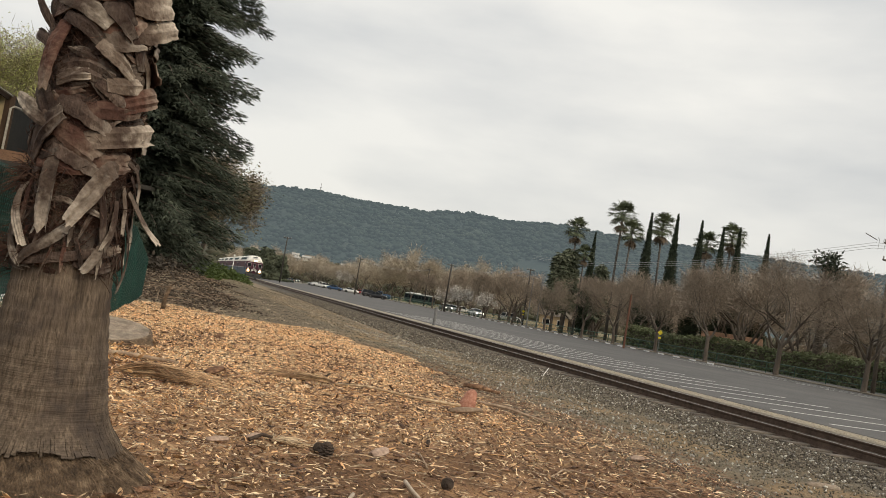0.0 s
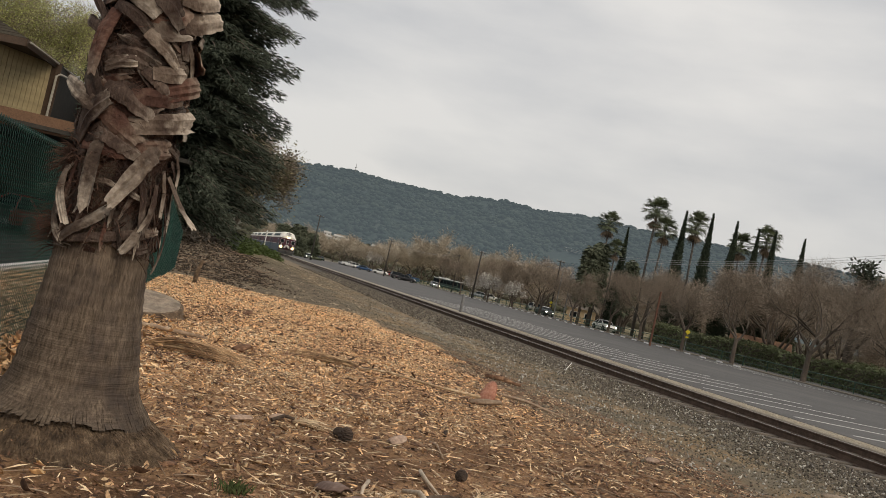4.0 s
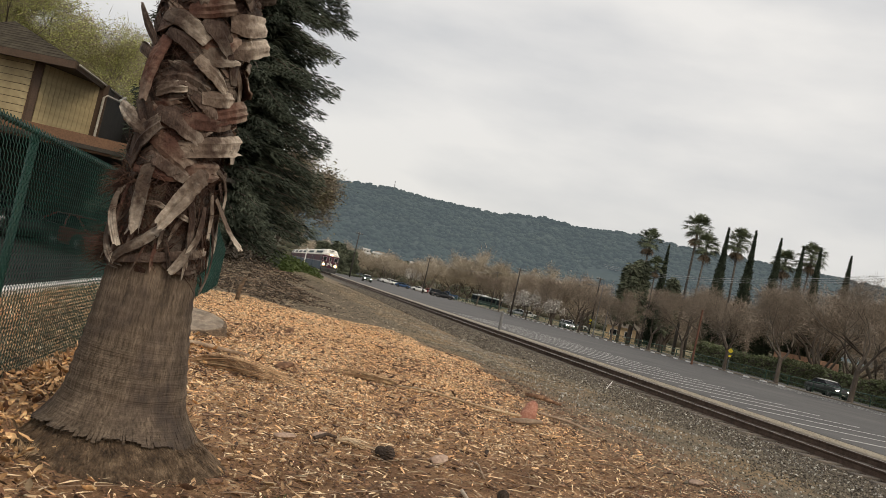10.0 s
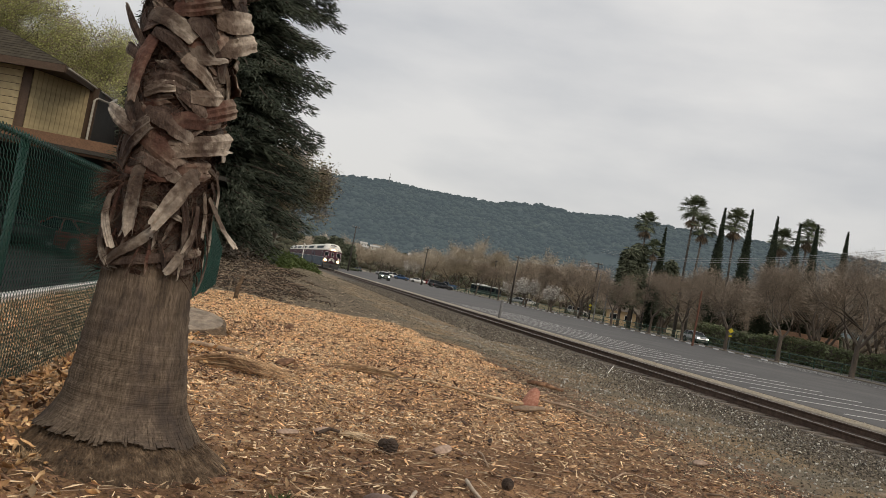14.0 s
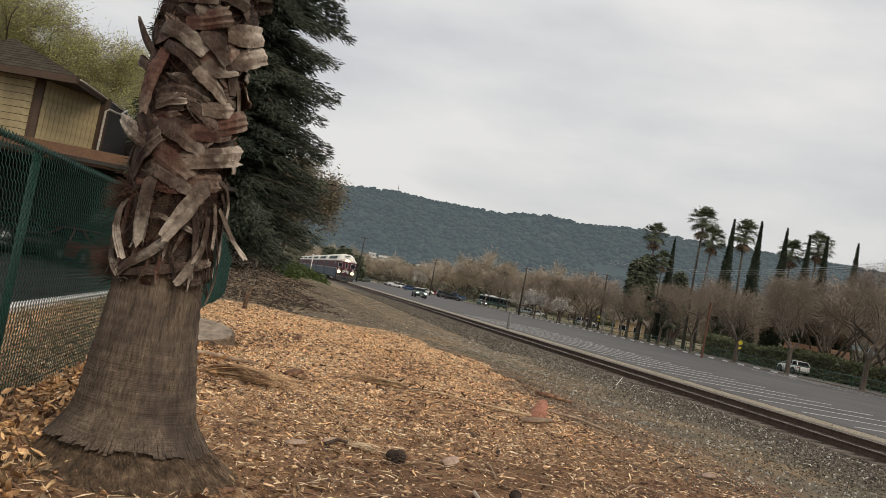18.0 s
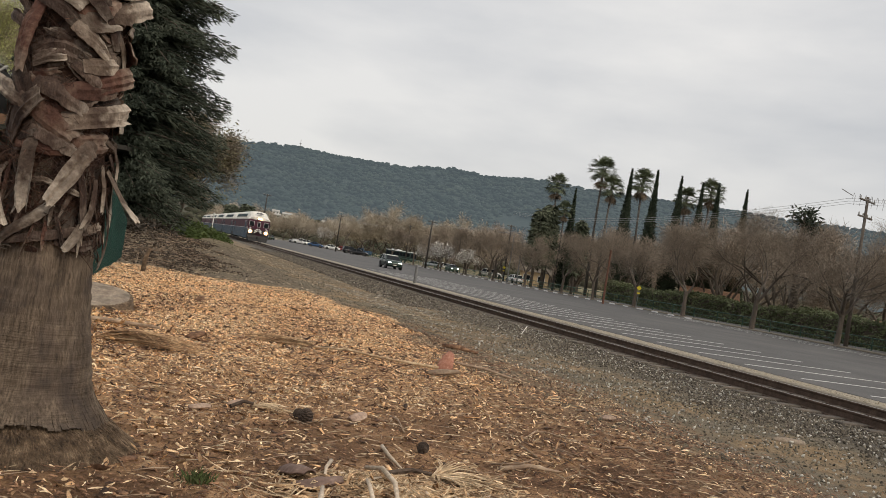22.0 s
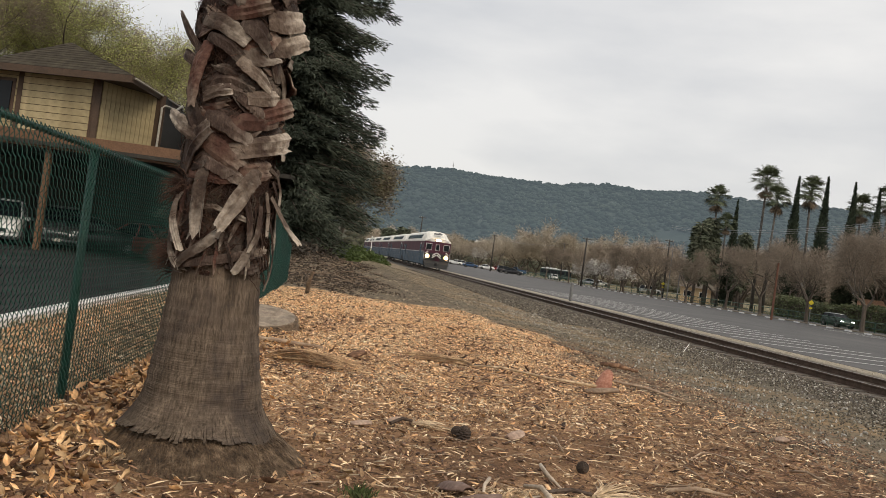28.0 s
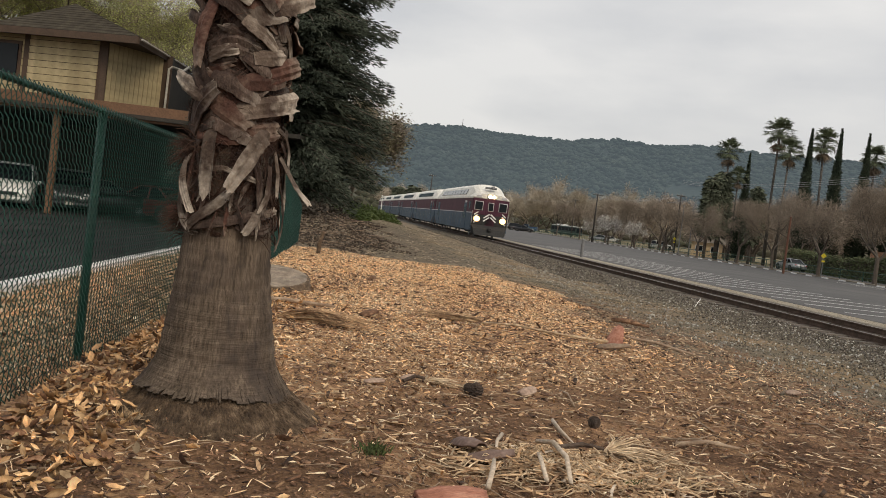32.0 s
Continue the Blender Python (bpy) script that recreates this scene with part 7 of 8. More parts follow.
def buildings():
    # stepped tan hall with a flared roof
    p = bearing(58.1, 108)
    t = thing("tan_building", "tan stucco hall with a sloping wing and white parapet", "building", Matrix.Translation((p.x, p.y, -.33)) @ Matrix.Rotation(-radians(58.1), 4, "Z"))
    m = Mesh().extrude([(-3.2, 0), (4.4, 0), (4.4, 2.6), (2.6, 3.6), (-1.2, 6.6), (-3.2, 8.6)], lambda q: (q[0], 0, q[1]), lambda q: (q[0], 9, q[1]))
    part("wing_wall", m, M_STUCCO, t, "tan sloping wing wall")
    part("dark_recess", Mesh().box((1.0, 3.0, 6.2), (6.5, 4, 1.6), Matrix.Rotation(.2, 3, "Y")), M_BARK_CHIP, t)
    part("parapet", Mesh().box((1.4, 4.6, 8.6), (6.8, 6, 1.1), None, .05), M_WHITE, t, "white parapet")
    part("red_fascia", Mesh().box((2.2, 1.6, 7.9), (5.0, .4, .4)), M_TILE, t)
    part("entrance_roof", Mesh().loft([[(-4.5, -1.6, 2.3), (5.2, -1.6, 2.6), (5.2, -1.6, 2.8), (-4.5, -1.6, 2.5)], [(-2.2, 0, 3.5), (4.2, 0, 3.3), (4.2, 0, 3.5), (-2.2, 0, 3.7)]]), M_STUCCO, t)
    for k in range(3):
        part("column", Mesh().box((-1 + k * 2.2, -1.2, 1.2), (.35, .35, 2.4), None, .03), M_TILE, t)
    gable_house(39.5, 120, 7.5, 7, 1.9, 1.1, M_PALEWALL, M_TILE, "low house with orange clay roof behind the hedge", windows=3)
    gable_house(46.9, 118, 5.0, 6, 5.5, 1.6, M_PALEWALL, M_TILE, "pale two-storey house behind the trees", windows=2)
    gable_house(43.2, 130, 8.0, 6, 2.6, 1.4, M_PALEWALL, M_TILE, "pale low house behind the trees", windows=3)
    gable_house(19.0, 150, 5.0, 6, 2.4, 1.2, M_STUCCO, M_SOILSTRIP, "small tan house behind the street trees", windows=2)
    gable_house(30.2, 122, 7.0, 6, 2.6, 1.2, M_STUCCO, M_BARK_CHIP, "small tan house behind the street trees", windows=2)
    # the town on the lower slope
    rn = random.Random(17)
    for k in range(26):
        az, r = rn.uniform(.8, 9.5), rn.uniform(640, 780)
        el = 1.25 + .35 * rn.random() - .03 * az
        z = 1.2 + r * math.tan(radians(el))
        gable_house(az, r, rn.uniform(6, 9.5), 7, 2.8, 1.5, rn.choice((M_PALEWALL, M_PALEWALL, M_WHITE)), rn.choice((M_SOILSTRIP, M_CONCRETE, M_CONCRETE)), "small pale house on the far slope", z - 2.0, windows=2)
    m = Mesh()
    azs = np.arange(-6, 60, 1.0)
    rings = []
    for r, e in ((500, -.4), (560, .35), (640, .75), (720, 1.05), (800, 1.25), (1000, .6)):
        rings.append([bearing(a, r, 1.2 + r * math.tan(radians(e * (1 - .006 * max(0, a)) + .12 * noise.noise(Vector((a * .4, r * .01, 2)))))) for a in azs])
    m.loft(rings, closed=False, caps=False)
    mm = material("far_slope_of_trees", [(0.035, 0.045, 0.03), (0.075, 0.07, 0.05), (0.11, 0.1, 0.075)], .06, .95, bump=0, fine=.6, spec=.1)
    tagged(part("backdrop_slope", m, mm), "low tree-covered slope in front of the hills", "hill", kind="structure")
    # crowns on that slope
    r = np.random.default_rng(77)
    n = 5200
    a, q = np.radians(r.uniform(-4, 58, n)), r.uniform(520, 860, n)
    e = np.interp(q, [500, 560, 640, 720, 800, 1000], [-.4, .35, .75, 1.05, 1.25, .6]) * (1 - .006 * np.clip(np.degrees(a), 0, None))
    P = np.stack([np.sin(a) * q, np.cos(a) * q, 1.2 + q * np.tan(np.radians(e)) - .5], 1)
    ico = np.array([[0, 0, 1], [.9, 0, .3], [.28, .85, .3], [-.73, .53, .3], [-.73, -.53, .3], [.28, -.85, .3], [0, 0, -.6]], float)
    fi = np.array([[0, 1, 2], [0, 2, 3], [0, 3, 4], [0, 4, 5], [0, 5, 1], [6, 2, 1], [6, 3, 2], [6, 4, 3], [6, 5, 4], [6, 1, 5]])
    mc = material("far_tree_crown", [(0.03, 0.04, 0.024), (0.065, 0.062, 0.042), (0.1, 0.085, 0.06)], .02, .95, bump=0, per_island=.45, spec=.1)
    ob = new("far_woods", scatter("far_woods", ico, fi, P, turns_of(r.uniform(0, 6, n), r.normal(0, .2, n), r.normal(0, .2, n)), r.uniform(2.5, 6, (n, 1)) * np.array([1, 1, .9]), mc))
    tagged(ob, "far mixed woods on the low slope", "woods", kind="stuff")


buildings()


# ---------- house and carport behind the fence
M_LAP = material("mustard_lap_siding", [(0.43, 0.35, 0.205), (0.5, 0.41, 0.245)], 1.2, 0.8, bump=0.1, spec=.2, fine=4, stain=((0.24, 0.19, 0.1), .4, .5))
M_BROWNTRIM = material("brown_trim_paint", [(0.06, 0.036, 0.022), (0.088, 0.053, 0.032)], 2, 0.7, bump=0.1)
M_BEAM = material("rust_brown_beam_paint", [(0.13, 0.068, 0.035), (0.18, 0.095, 0.05)], 2, 0.7, bump=0.1)
M_SHINGLE = material("dark_roof_shingle", [(0.038, 0.033, 0.026), (0.06, 0.052, 0.04), (0.086, 0.074, 0.056)], 3, 1.0, bump=0.4, spec=.05)
# Near-black wall colour carries the shade inside carport and recess.
M_SHADEWALL = material("wall_with_painted_shade", [(0.03, 0.027, 0.022), (0.05, 0.044, 0.036)], 2, 0.9, bump=0.1)
M_WINDOW = M_GLASS_DARK


def wall_between(m, a, b, z0, z1, t=.18):
    a, b = Vector(a), Vector(b)
    d = b - a
    return m.box(((a.x + b.x) / 2, (a.y + b.y) / 2, (z0 + z1) / 2), (d.length, t, z1 - z0), Matrix.Rotation(math.atan2(d.y, d.x), 3, "Z"), .005)


def house():
    t = thing("apartment_house", "two-storey house, mustard siding, dark hip roof, carport below", "house")
    C, Lf, R = Vector((-11.63, 31.1)), Vector((-24.0, 34.2)), Vector((-10.0, 33.4))
    z0, z1 = 3.75, 5.95
    # Brown backing seen in the board gaps paints their shadow lines.
    left = part("lap_wall", wall_between(Mesh(), C, Lf, z0, z1), M_BROWNTRIM, t, "mustard lap siding over brown backing that draws its shadow lines")
    right = part("batten_wall", wall_between(Mesh(), C, R, z0, z1), M_BROWNTRIM, t, "mustard upright boards over brown backing that draws their groove shade")
    dl, dr = (Lf - C).normalized(), (R - C).normalized()
    nl, nr = Vector((dl.y, -dl.x)), Vector((dr.y, -dr.x))
    nl = nl if nl.y < 0 else -nl
    nr = nr if nr.y < 0 else -nr
    for k in range(9):
        # lapped boards, each tilted a little out at its foot
        z = z0 + .12 + k * .245
        a, b = C + dl * .15 + nl * .11, Lf + nl * .11
        d = b - a
        m = Mesh().box((0, 0, 0), (d.length, .035, .222), Matrix.Rotation(math.atan2(d.y, d.x), 3, "Z") @ Matrix.Rotation(-.06, 3, "X"))
        part("lap_board", m, M_LAP, left, m=Matrix.Translation(((a.x + b.x) / 2, (a.y + b.y) / 2, z)))
    for k in range(12):
        p = C + dr * (.2 + k * .195) + nr * .1
        part("batten", Mesh().box((0, 0, 0), (.178, .035, z1 - z0), Matrix.Rotation(math.atan2(dr.y, dr.x), 3, "Z")), M_LAP, right, m=Matrix.Translation((p.x, p.y, (z0 + z1) / 2)))
    for p, w in ((C + nr * .12 + dl * .05, .22), (R + nr * .1 - dr * .1, .24), (C + dl * 3.05 + nl * .12, .2), (C + dl * 4.9 + nl * .12, .2), (C + dl * 6.6 + nl * .12, .26)):
        part("trim_board", Mesh().box((p.x, p.y, (z0 + z1) / 2), (w, .08, z1 - z0), Matrix.Rotation(.1, 3, "Z"), .01), M_BROWNTRIM, t, "brown corner board")
    p = C + dl * 4.0 + nl * .1
    wf = part("window", Mesh().box((p.x, p.y, 4.95), (1.5, .12, 1.3), Matrix.Rotation(math.atan2(dl.y, dl.x), 3, "Z"), .02), M_BROWNTRIM, t)
    part("pane", Mesh().box((p.x + nl.x * .05, p.y + nl.y * .05, 4.95), (1.25, .1, 1.05), Matrix.Rotation(math.atan2(dl.y, dl.x), 3, "Z")), M_WINDOW, wf)
    # recess behind the batten wall, its shade painted dark, with a pale downspout
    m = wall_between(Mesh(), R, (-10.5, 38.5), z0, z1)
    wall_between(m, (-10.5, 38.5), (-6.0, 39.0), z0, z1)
    part("recess_wall", m, M_SHADEWALL, t, "recess wall with its shade put into a dark colour")
    part("downspout", Mesh().tube([(-9.75, 35.2, 5.9), (-9.8, 34.6, 5.62), (-9.85, 33.25, 5.55), (-9.93, 33.12, 5.45), (-9.93, 33.1, 3.8)], .045, 8), M_PALEWALL, t, "pale downspout")
    # hip roof with thickness
    E0, E1, R0, H, B, E2, E3 = Vector((-10.11, 29.92, 6.02)), Vector((-25, 33.63, 6.02)), Vector((-14.0, 34.05, 7.6)), Vector((-15.9, 31.36, 6.02)), Vector((-16.6, 41, 6.02)), Vector((-10.05, 36.0, 6.02)), Vector((-11.0, 41, 6.02))
    th = Vector((0, 0, .1))
    vs = [E0, H, R0, B, E3, E2]
    m = Mesh()
    m.add([*vs, *[v - th for v in vs]], [(0, 2, 1), (1, 2, 3), (3, 2, 4), (0, 5, 4, 2), (6, 7, 8), (7, 9, 8), (9, 10, 8), (6, 8, 10, 11), (0, 1, 7, 6), (5, 0, 6, 11), (4, 5, 11, 10), (1, 3, 9, 7), (3, 4, 10, 9)])
    part("low_roof", Mesh().loft([[H - th * .2, H - th * 1.2, B - th * 1.2, B - th * .2], [E1 - th * .2, E1 - th * 1.2, E1 + Vector((0, 8, -.12)), E1 + Vector((0, 8, -.02))]]), M_SHINGLE, t, "low dark roof of the next bay")
    part("roof", m, M_SHINGLE, t, "dark shingle hip roof")
    # courses of shingles over the two slopes
    for a, b, c, d in ((E0, H, R0, R0), (E0, E2, R0, R0.lerp(E3, .35))):
        up = (b - a).cross(c - a).normalized()
        up = up if up.z > 0 else -up
        for k in range(1, 12):
            f = k / 12
            p, q = a.lerp(c, f) + up * .012, b.lerp(d, f) + up * .012
            out = (a - c).normalized() * .02
            part("shingle_course", Mesh().loft([[p - up * .012, p + out, p + out - up * .02, p - up * .03], [q - up * .012, q + out, q + out - up * .02, q - up * .03]]), M_SHINGLE, t)
    for a, b in ((E0, E1), (E0, E2)):
        d = (b - a).normalized()
        side = Vector((d.y, -d.x, 0)) * .03
        part("fascia", Mesh().loft([[p - side, p + side, p + side - Vector((0, 0, .24)), p - side - Vector((0, 0, .24))] for p in (a - Vector((0, 0, .03)), b - Vector((0, 0, .03)))]), M_BROWNTRIM, t, "dark brown fascia")
    gut = [E0 + Vector((.1, .1, -.1)), E2 + Vector((.1, 0, -.1))]
    part("gutter", Mesh().tube(gut, .035, 8), M_PALEWALL, t, "pale gutter along the eave")
    m = Mesh()
    lo = Vector((0, 0, -.2))
    m.add([E0 + lo, E1 + lo, Vector((Lf.x, Lf.y + .1, 5.84)), Vector((C.x, C.y + .1, 5.84)), Vector((R.x, R.y + .1, 5.84)), E2 + lo], [(0, 1, 2, 3), (0, 3, 4, 5)])
    part("soffit", m, M_BROWNTRIM, t)
    # floor slab edge and carport below
    m = wall_between(Mesh(), (-25, 31.2), (-6.2, 30.3), 3.15, 3.72, .22)
    part("beam", m, M_BEAM, t, "long rust-brown beam over the carport")
    part("carport_ceiling", Mesh().box((-15, 36, 3.3), (22, 11, .14), Matrix.Rotation(-.05, 3, "Z")), M_SHADEWALL, t)
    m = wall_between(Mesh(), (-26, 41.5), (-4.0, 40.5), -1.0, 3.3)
    part("carport_back_wall", m, M_SHADEWALL, t)
    part("carport_side_wall", wall_between(Mesh(), (-5.2, 30.6), (-4.6, 41), -1.0, 3.3), M_SHADEWALL, t)
    for x in (-7.9, -12.9, -17.8, -22.5):
        part("carport_post", Mesh().box((x, 30.75 + (x + 12) * -.05, 1.3), (.2, .2, 3.9), None, .01), M_BEAM, t, "brown square post")


house()
m = Mesh()
edge_x = [kerb_x(y) - .06 for y in (-12, 30, 46)]
m.add([(edge_x[0], -12, -.05), (edge_x[1], 30, -.12), (edge_x[2], 46, -.3), (-40, 46, -.5), (-40, -12, -.5), (-9, -12, -.3), (-9.5, 46, -.48), (edge_x[0], -12, -.9), (edge_x[2], 46, -1.0), (-40, 46, -1.0), (-40, -12, -1.0)], [(0, 1, 6, 5), (1, 2, 6), (5, 6, 3, 4), (7, 8, 2, 1, 0), (10, 7, 0, 5, 4)])
M_DARKASPHALT = material("dark_driveway_asphalt", [(.02, .02, .021), (.032, .032, .032), (.05, .049, .048)], .5, 1.0, bump=.25, bump_scale=60, fine=40, spec=.05)
tagged(part("road_driveway", m, M_DARKASPHALT), "dark asphalt driveway of the apartment house", "road", kind="structure")
m = Mesh()
for k in range(-7, 14):
    y = 2 + 2.0 * k
    m.box((kerb_x(y), y, -.05), (.15, 1.985, .3), Matrix.Rotation(.0487, 3, "Z"), .015)
tagged(part("kerb_driveway", m, M_PAINT_LINE), "white painted concrete kerb along the driveway", "kerb", kind="structure")

# ---------- vehicles
M_TYRE, M_RIM = M_BLACK, M_GALV
M_TAIL = material("red_tail_lamp", [(0.3, 0.01, 0.01), (0.4, 0.02, 0.02)], 3, 0.3, bump=0)
M_CARLAMP = material("lit_car_lamp", [(1, .95, .85), (1, .97, .9)], 2, .2, bump=0, emit=((1, .93, .8), 14.0))
M_LAMPGLASS = material("clear_lamp_glass", [(0.5, 0.5, 0.5), (0.65, 0.65, 0.65)], 3, .15, bump=0)


def paint(name, c, metal=.3):
    return material(name, [tuple(x * .88 for x in c), c], 1.5, .3, metal, bump=0, spec=.6)


PAINTS = {"white": paint("white_car_paint", (.72, .72, .7), 0), "silver": paint("silver_car_paint", (.42, .43, .44), .6), "black": paint("black_car_paint", (.018, .018, .02)),
          "blue": paint("blue_car_paint", (.03, .075, .16)), "green": paint("dark_green_car_paint", (.022, .045, .036)), "red": paint("red_car_paint", (.28, .03, .03)), "grey": paint("grey_car_paint", (.13, .135, .14), .5)}


def car(color, label, kind="sedan", lit=False, roof=None, category="car"):
    """A car that faces +x, its wheels on z = 0."""
    Lc, Wc, H, hood, belt = {"sedan": (4.6, 1.8, 1.44, .98, .92), "suv": (4.6, 1.86, 1.7, 1.08, 1.02), "hatch": (3.63, 1.69, 1.4, .93, .93), "pickup": (5.4, 1.95, 1.85, 1.15, 1.1)}[kind]
    t = thing("car", label, category)
    w, a = Wc / 2, Lc / 2
    P = PAINTS[color]
    st = [(-a, .42, belt * .8, .82), (-a + .12, .3, belt * .98, .93), (-a + .7, .24, belt * 1.02, 1), (-.3, .22, belt, 1), (a * .38, .22, hood, 1), (a * .72, .24, hood * .96, .99), (a - .18, .3, hood * .84, .92), (a, .4, hood * .66, .8)]
    rings = []
    for x, zb, zt, k in st:
        ww = w * k
        rings.append([(x, -ww * .9, zb), (x, ww * .9, zb), (x, ww, zb + .14), (x, ww, zt * .72), (x, ww * .95, zt * .95), (x, ww * .82, zt), (x, -ww * .82, zt), (x, -ww * .95, zt * .95), (x, -ww, zt * .72), (x, -ww, zb + .14)])
    body = part("body", Mesh().loft(rings), P, t, "", True)
    ends = {"sedan": (-a * .72, -a * .38, a * .12, a * .5), "suv": (-a * .97, -a * .86, a * .1, a * .45), "hatch": (-a * .95, -a * .78, a * .12, a * .46), "pickup": (-a * .2, -a * .12, a * .22, a * .48)}[kind]
    x0, x1, x2, x3 = ends
    zc = belt * .97
    g = []
    for x, z, k in ((x0, zc, .9), (x1, H - .05, .76), (x2, H - .05, .76), (x3, zc, .88)):
        g.append((x, z, w * k))
    corner = [Vector((g[i][0], q * g[i][2], g[i][1])) for i in range(4) for q in (-1, 1)]
    mid = sum(corner, Vector()) / 8

    def pane(name, ids):
        q = [corner[i] for i in ids]
        n = (q[1] - q[0]).cross(q[2] - q[0]).normalized()
        n = n if n.dot(q[0] - mid) > 0 else -n
        part(name, Mesh().loft([[v - n * .03 for v in q], q]), M_GLASS_DARK, t)

    pane("side_window", (0, 2, 4, 6))
    pane("side_window", (1, 7, 5, 3))
    pane("rear_window", (0, 1, 3, 2))
    pane("windscreen", (4, 5, 7, 6))
    rf = Mesh()
    rf.loft([[(x1 - .05, -w * .77, H - .06), (x1 - .05, w * .77, H - .06), (x1 - .05, w * .7, H - .01), (x1 - .05, -w * .7, H - .01)], [((x1 + x2) / 2, -w * .78, H - .05), ((x1 + x2) / 2, w * .78, H - .05), ((x1 + x2) / 2, w * .68, H + .02), ((x1 + x2) / 2, -w * .68, H + .02)], [(x2 + .05, -w * .77, H - .06), (x2 + .05, w * .77, H - .06), (x2 + .05, w * .7, H - .015), (x2 + .05, -w * .7, H - .015)]])
    part("roof", rf, PAINTS[roof] if roof else P, t, "", True)
    for s in (-1, 1):
        for (xa, za, ka), (xb, zb2, kb), r in (((x0, zc, .91), (x1, H - .05, .77), .05), ((x3, zc, .89), (x2, H - .05, .77), .04), (((x1 + x2) / 2 - .1, zc, .93), ((x1 + x2) / 2 - .1, H - .05, .775), .04)):
            part("pillar", Mesh().tube([(xa, s * w * ka, za), (xb, s * w * kb, zb2)], r, 5), P, t)
        part("mirror", Mesh().box((x3 - .25, s * (w + .08), zc + .06), (.12, .2, .14), None, .03), P, t)
        part("headlamp", Mesh().box((a - .14, s * w * .66, hood * .7), (.2, .34, .16), None, .05), M_CARLAMP if lit else M_LAMPGLASS, t, "lit headlamp" if lit else "")
        part("tail_lamp", Mesh().box((-a + .08, s * w * .68, belt * .8), (.14, .3, .16), None, .03), M_TAIL, t)
        part("door_handle", Mesh().box((-.25, s * (w + .005), belt * .86), (.18, .03, .03)), M_GALV, t)
        for xw in (-a * .6, a * .62):
            arch = part("wheel_arch", Mesh().disc((xw, s * (w - .06), .34), (0, 1, 0), .39, .16, 18), M_BLACK, t)
            wh = part("wheel", Mesh().tube([(0, -.1, 0), (0, -.08, 0), (0, .08, 0), (0, .1, 0)], [.28, .33, .33, .28], 20), M_TYRE, t, "black tyre", m=Matrix.Translation((xw, s * (w - .1), .33)))
            part("rim", Mesh().disc((0, s * .09, 0), (0, 1, 0), .21, .05, 14), M_RIM, wh)
            for q in range(5):
                part("spoke", Mesh().box((0, s * .12, 0), (.03, .02, .36), Matrix.Rotation(q * .628, 3, "Y")), M_RIM, wh)
    part("grille", Mesh().box((a - .03, 0, hood * .55), (.08, w * .9, .16), None, .03), M_BLACK, t)
    for x, z in ((a - .06, .42), (-a + .06, .48)):
        part("bumper", Mesh().box((x, 0, z), (.16, Wc * .86, .16), None, .05), P if kind != "pickup" else M_GALV, t)
    part("plate_bar", Mesh().box((a + .02, 0, .42), (.02, .32, .12)), M_PALEWALL, t)
    if kind == "pickup":
        for s in (-1, 1):
            part("bed_wall", Mesh().box((-a * .62, s * w * .93, 1.15), (a * .72, .08, .3), None, .02), P, t)
        part("tailgate", Mesh().box((-a + .06, 0, 1.1), (.08, Wc * .9, .35), None, .02), P, t)
    return t


def parked(t, az, r, yaw, z=LOT):
    p = bearing(az, r)
    t.matrix_basis = Matrix.Translation((p.x, p.y, z)) @ Matrix.Rotation(yaw, 4, "Z")
    return tagged(t, group="parked cars")


parked(car("green", "dark green parked sedan at the lot's far end"), 1.35, 276, 1.9)
parked(car("white", "white parked sport utility vehicle", "suv"), 3.85, 284, .2)
parked(car("silver", "silver parked sedan with dull paint"), 3.0, 300, 2.6)
parked(car("white", "white parked pickup truck", "pickup"), 3.35, 296, -.4)
parked(car("blue", "dark blue parked sedan beside a white one"), 4.35, 250, -.2)
parked(car("white", "white parked sedan in the far row"), 5.45, 250, -.25)
parked(car("grey", "grey parked sedan behind the row"), 4.3, 313, .3)
parked(car("black", "black parked sedan near the bus"), 7.2, 196, -.25)
parked(car("blue", "blue parked pickup truck", "pickup"), 7.4, 222, 2.9)
parked(car("red", "dark red sedan parked behind a black one"), 6.2, 262, -.3)
parked(car("black", "dark parked sport utility vehicle", "suv"), 6.75, 208, .1)
parked(car("silver", "silver sedan parked near blossom trees"), 12.2, 195, 2.8)
parked(car("white", "white sedan parked near blossom trees"), 12.9, 211, .3)
parked(car("white", "white car parked under the trees", "suv"), 16.2, 185, .4)
parked(car("white", "white car parked in the carport", "suv"), -24.9, 37, -1.2, -.5)
parked(car("black", "dark car parked in the carport", "sedan"), -19.8, 38, .4, -.5)
parked(car("red", "dark red car parked in the carport", "sedan"), -16.6, 38, 2.6, -.5)
parked(car("grey", "grey car parked in the carport", "suv"), -21.6, 38, -1.2, -.5)


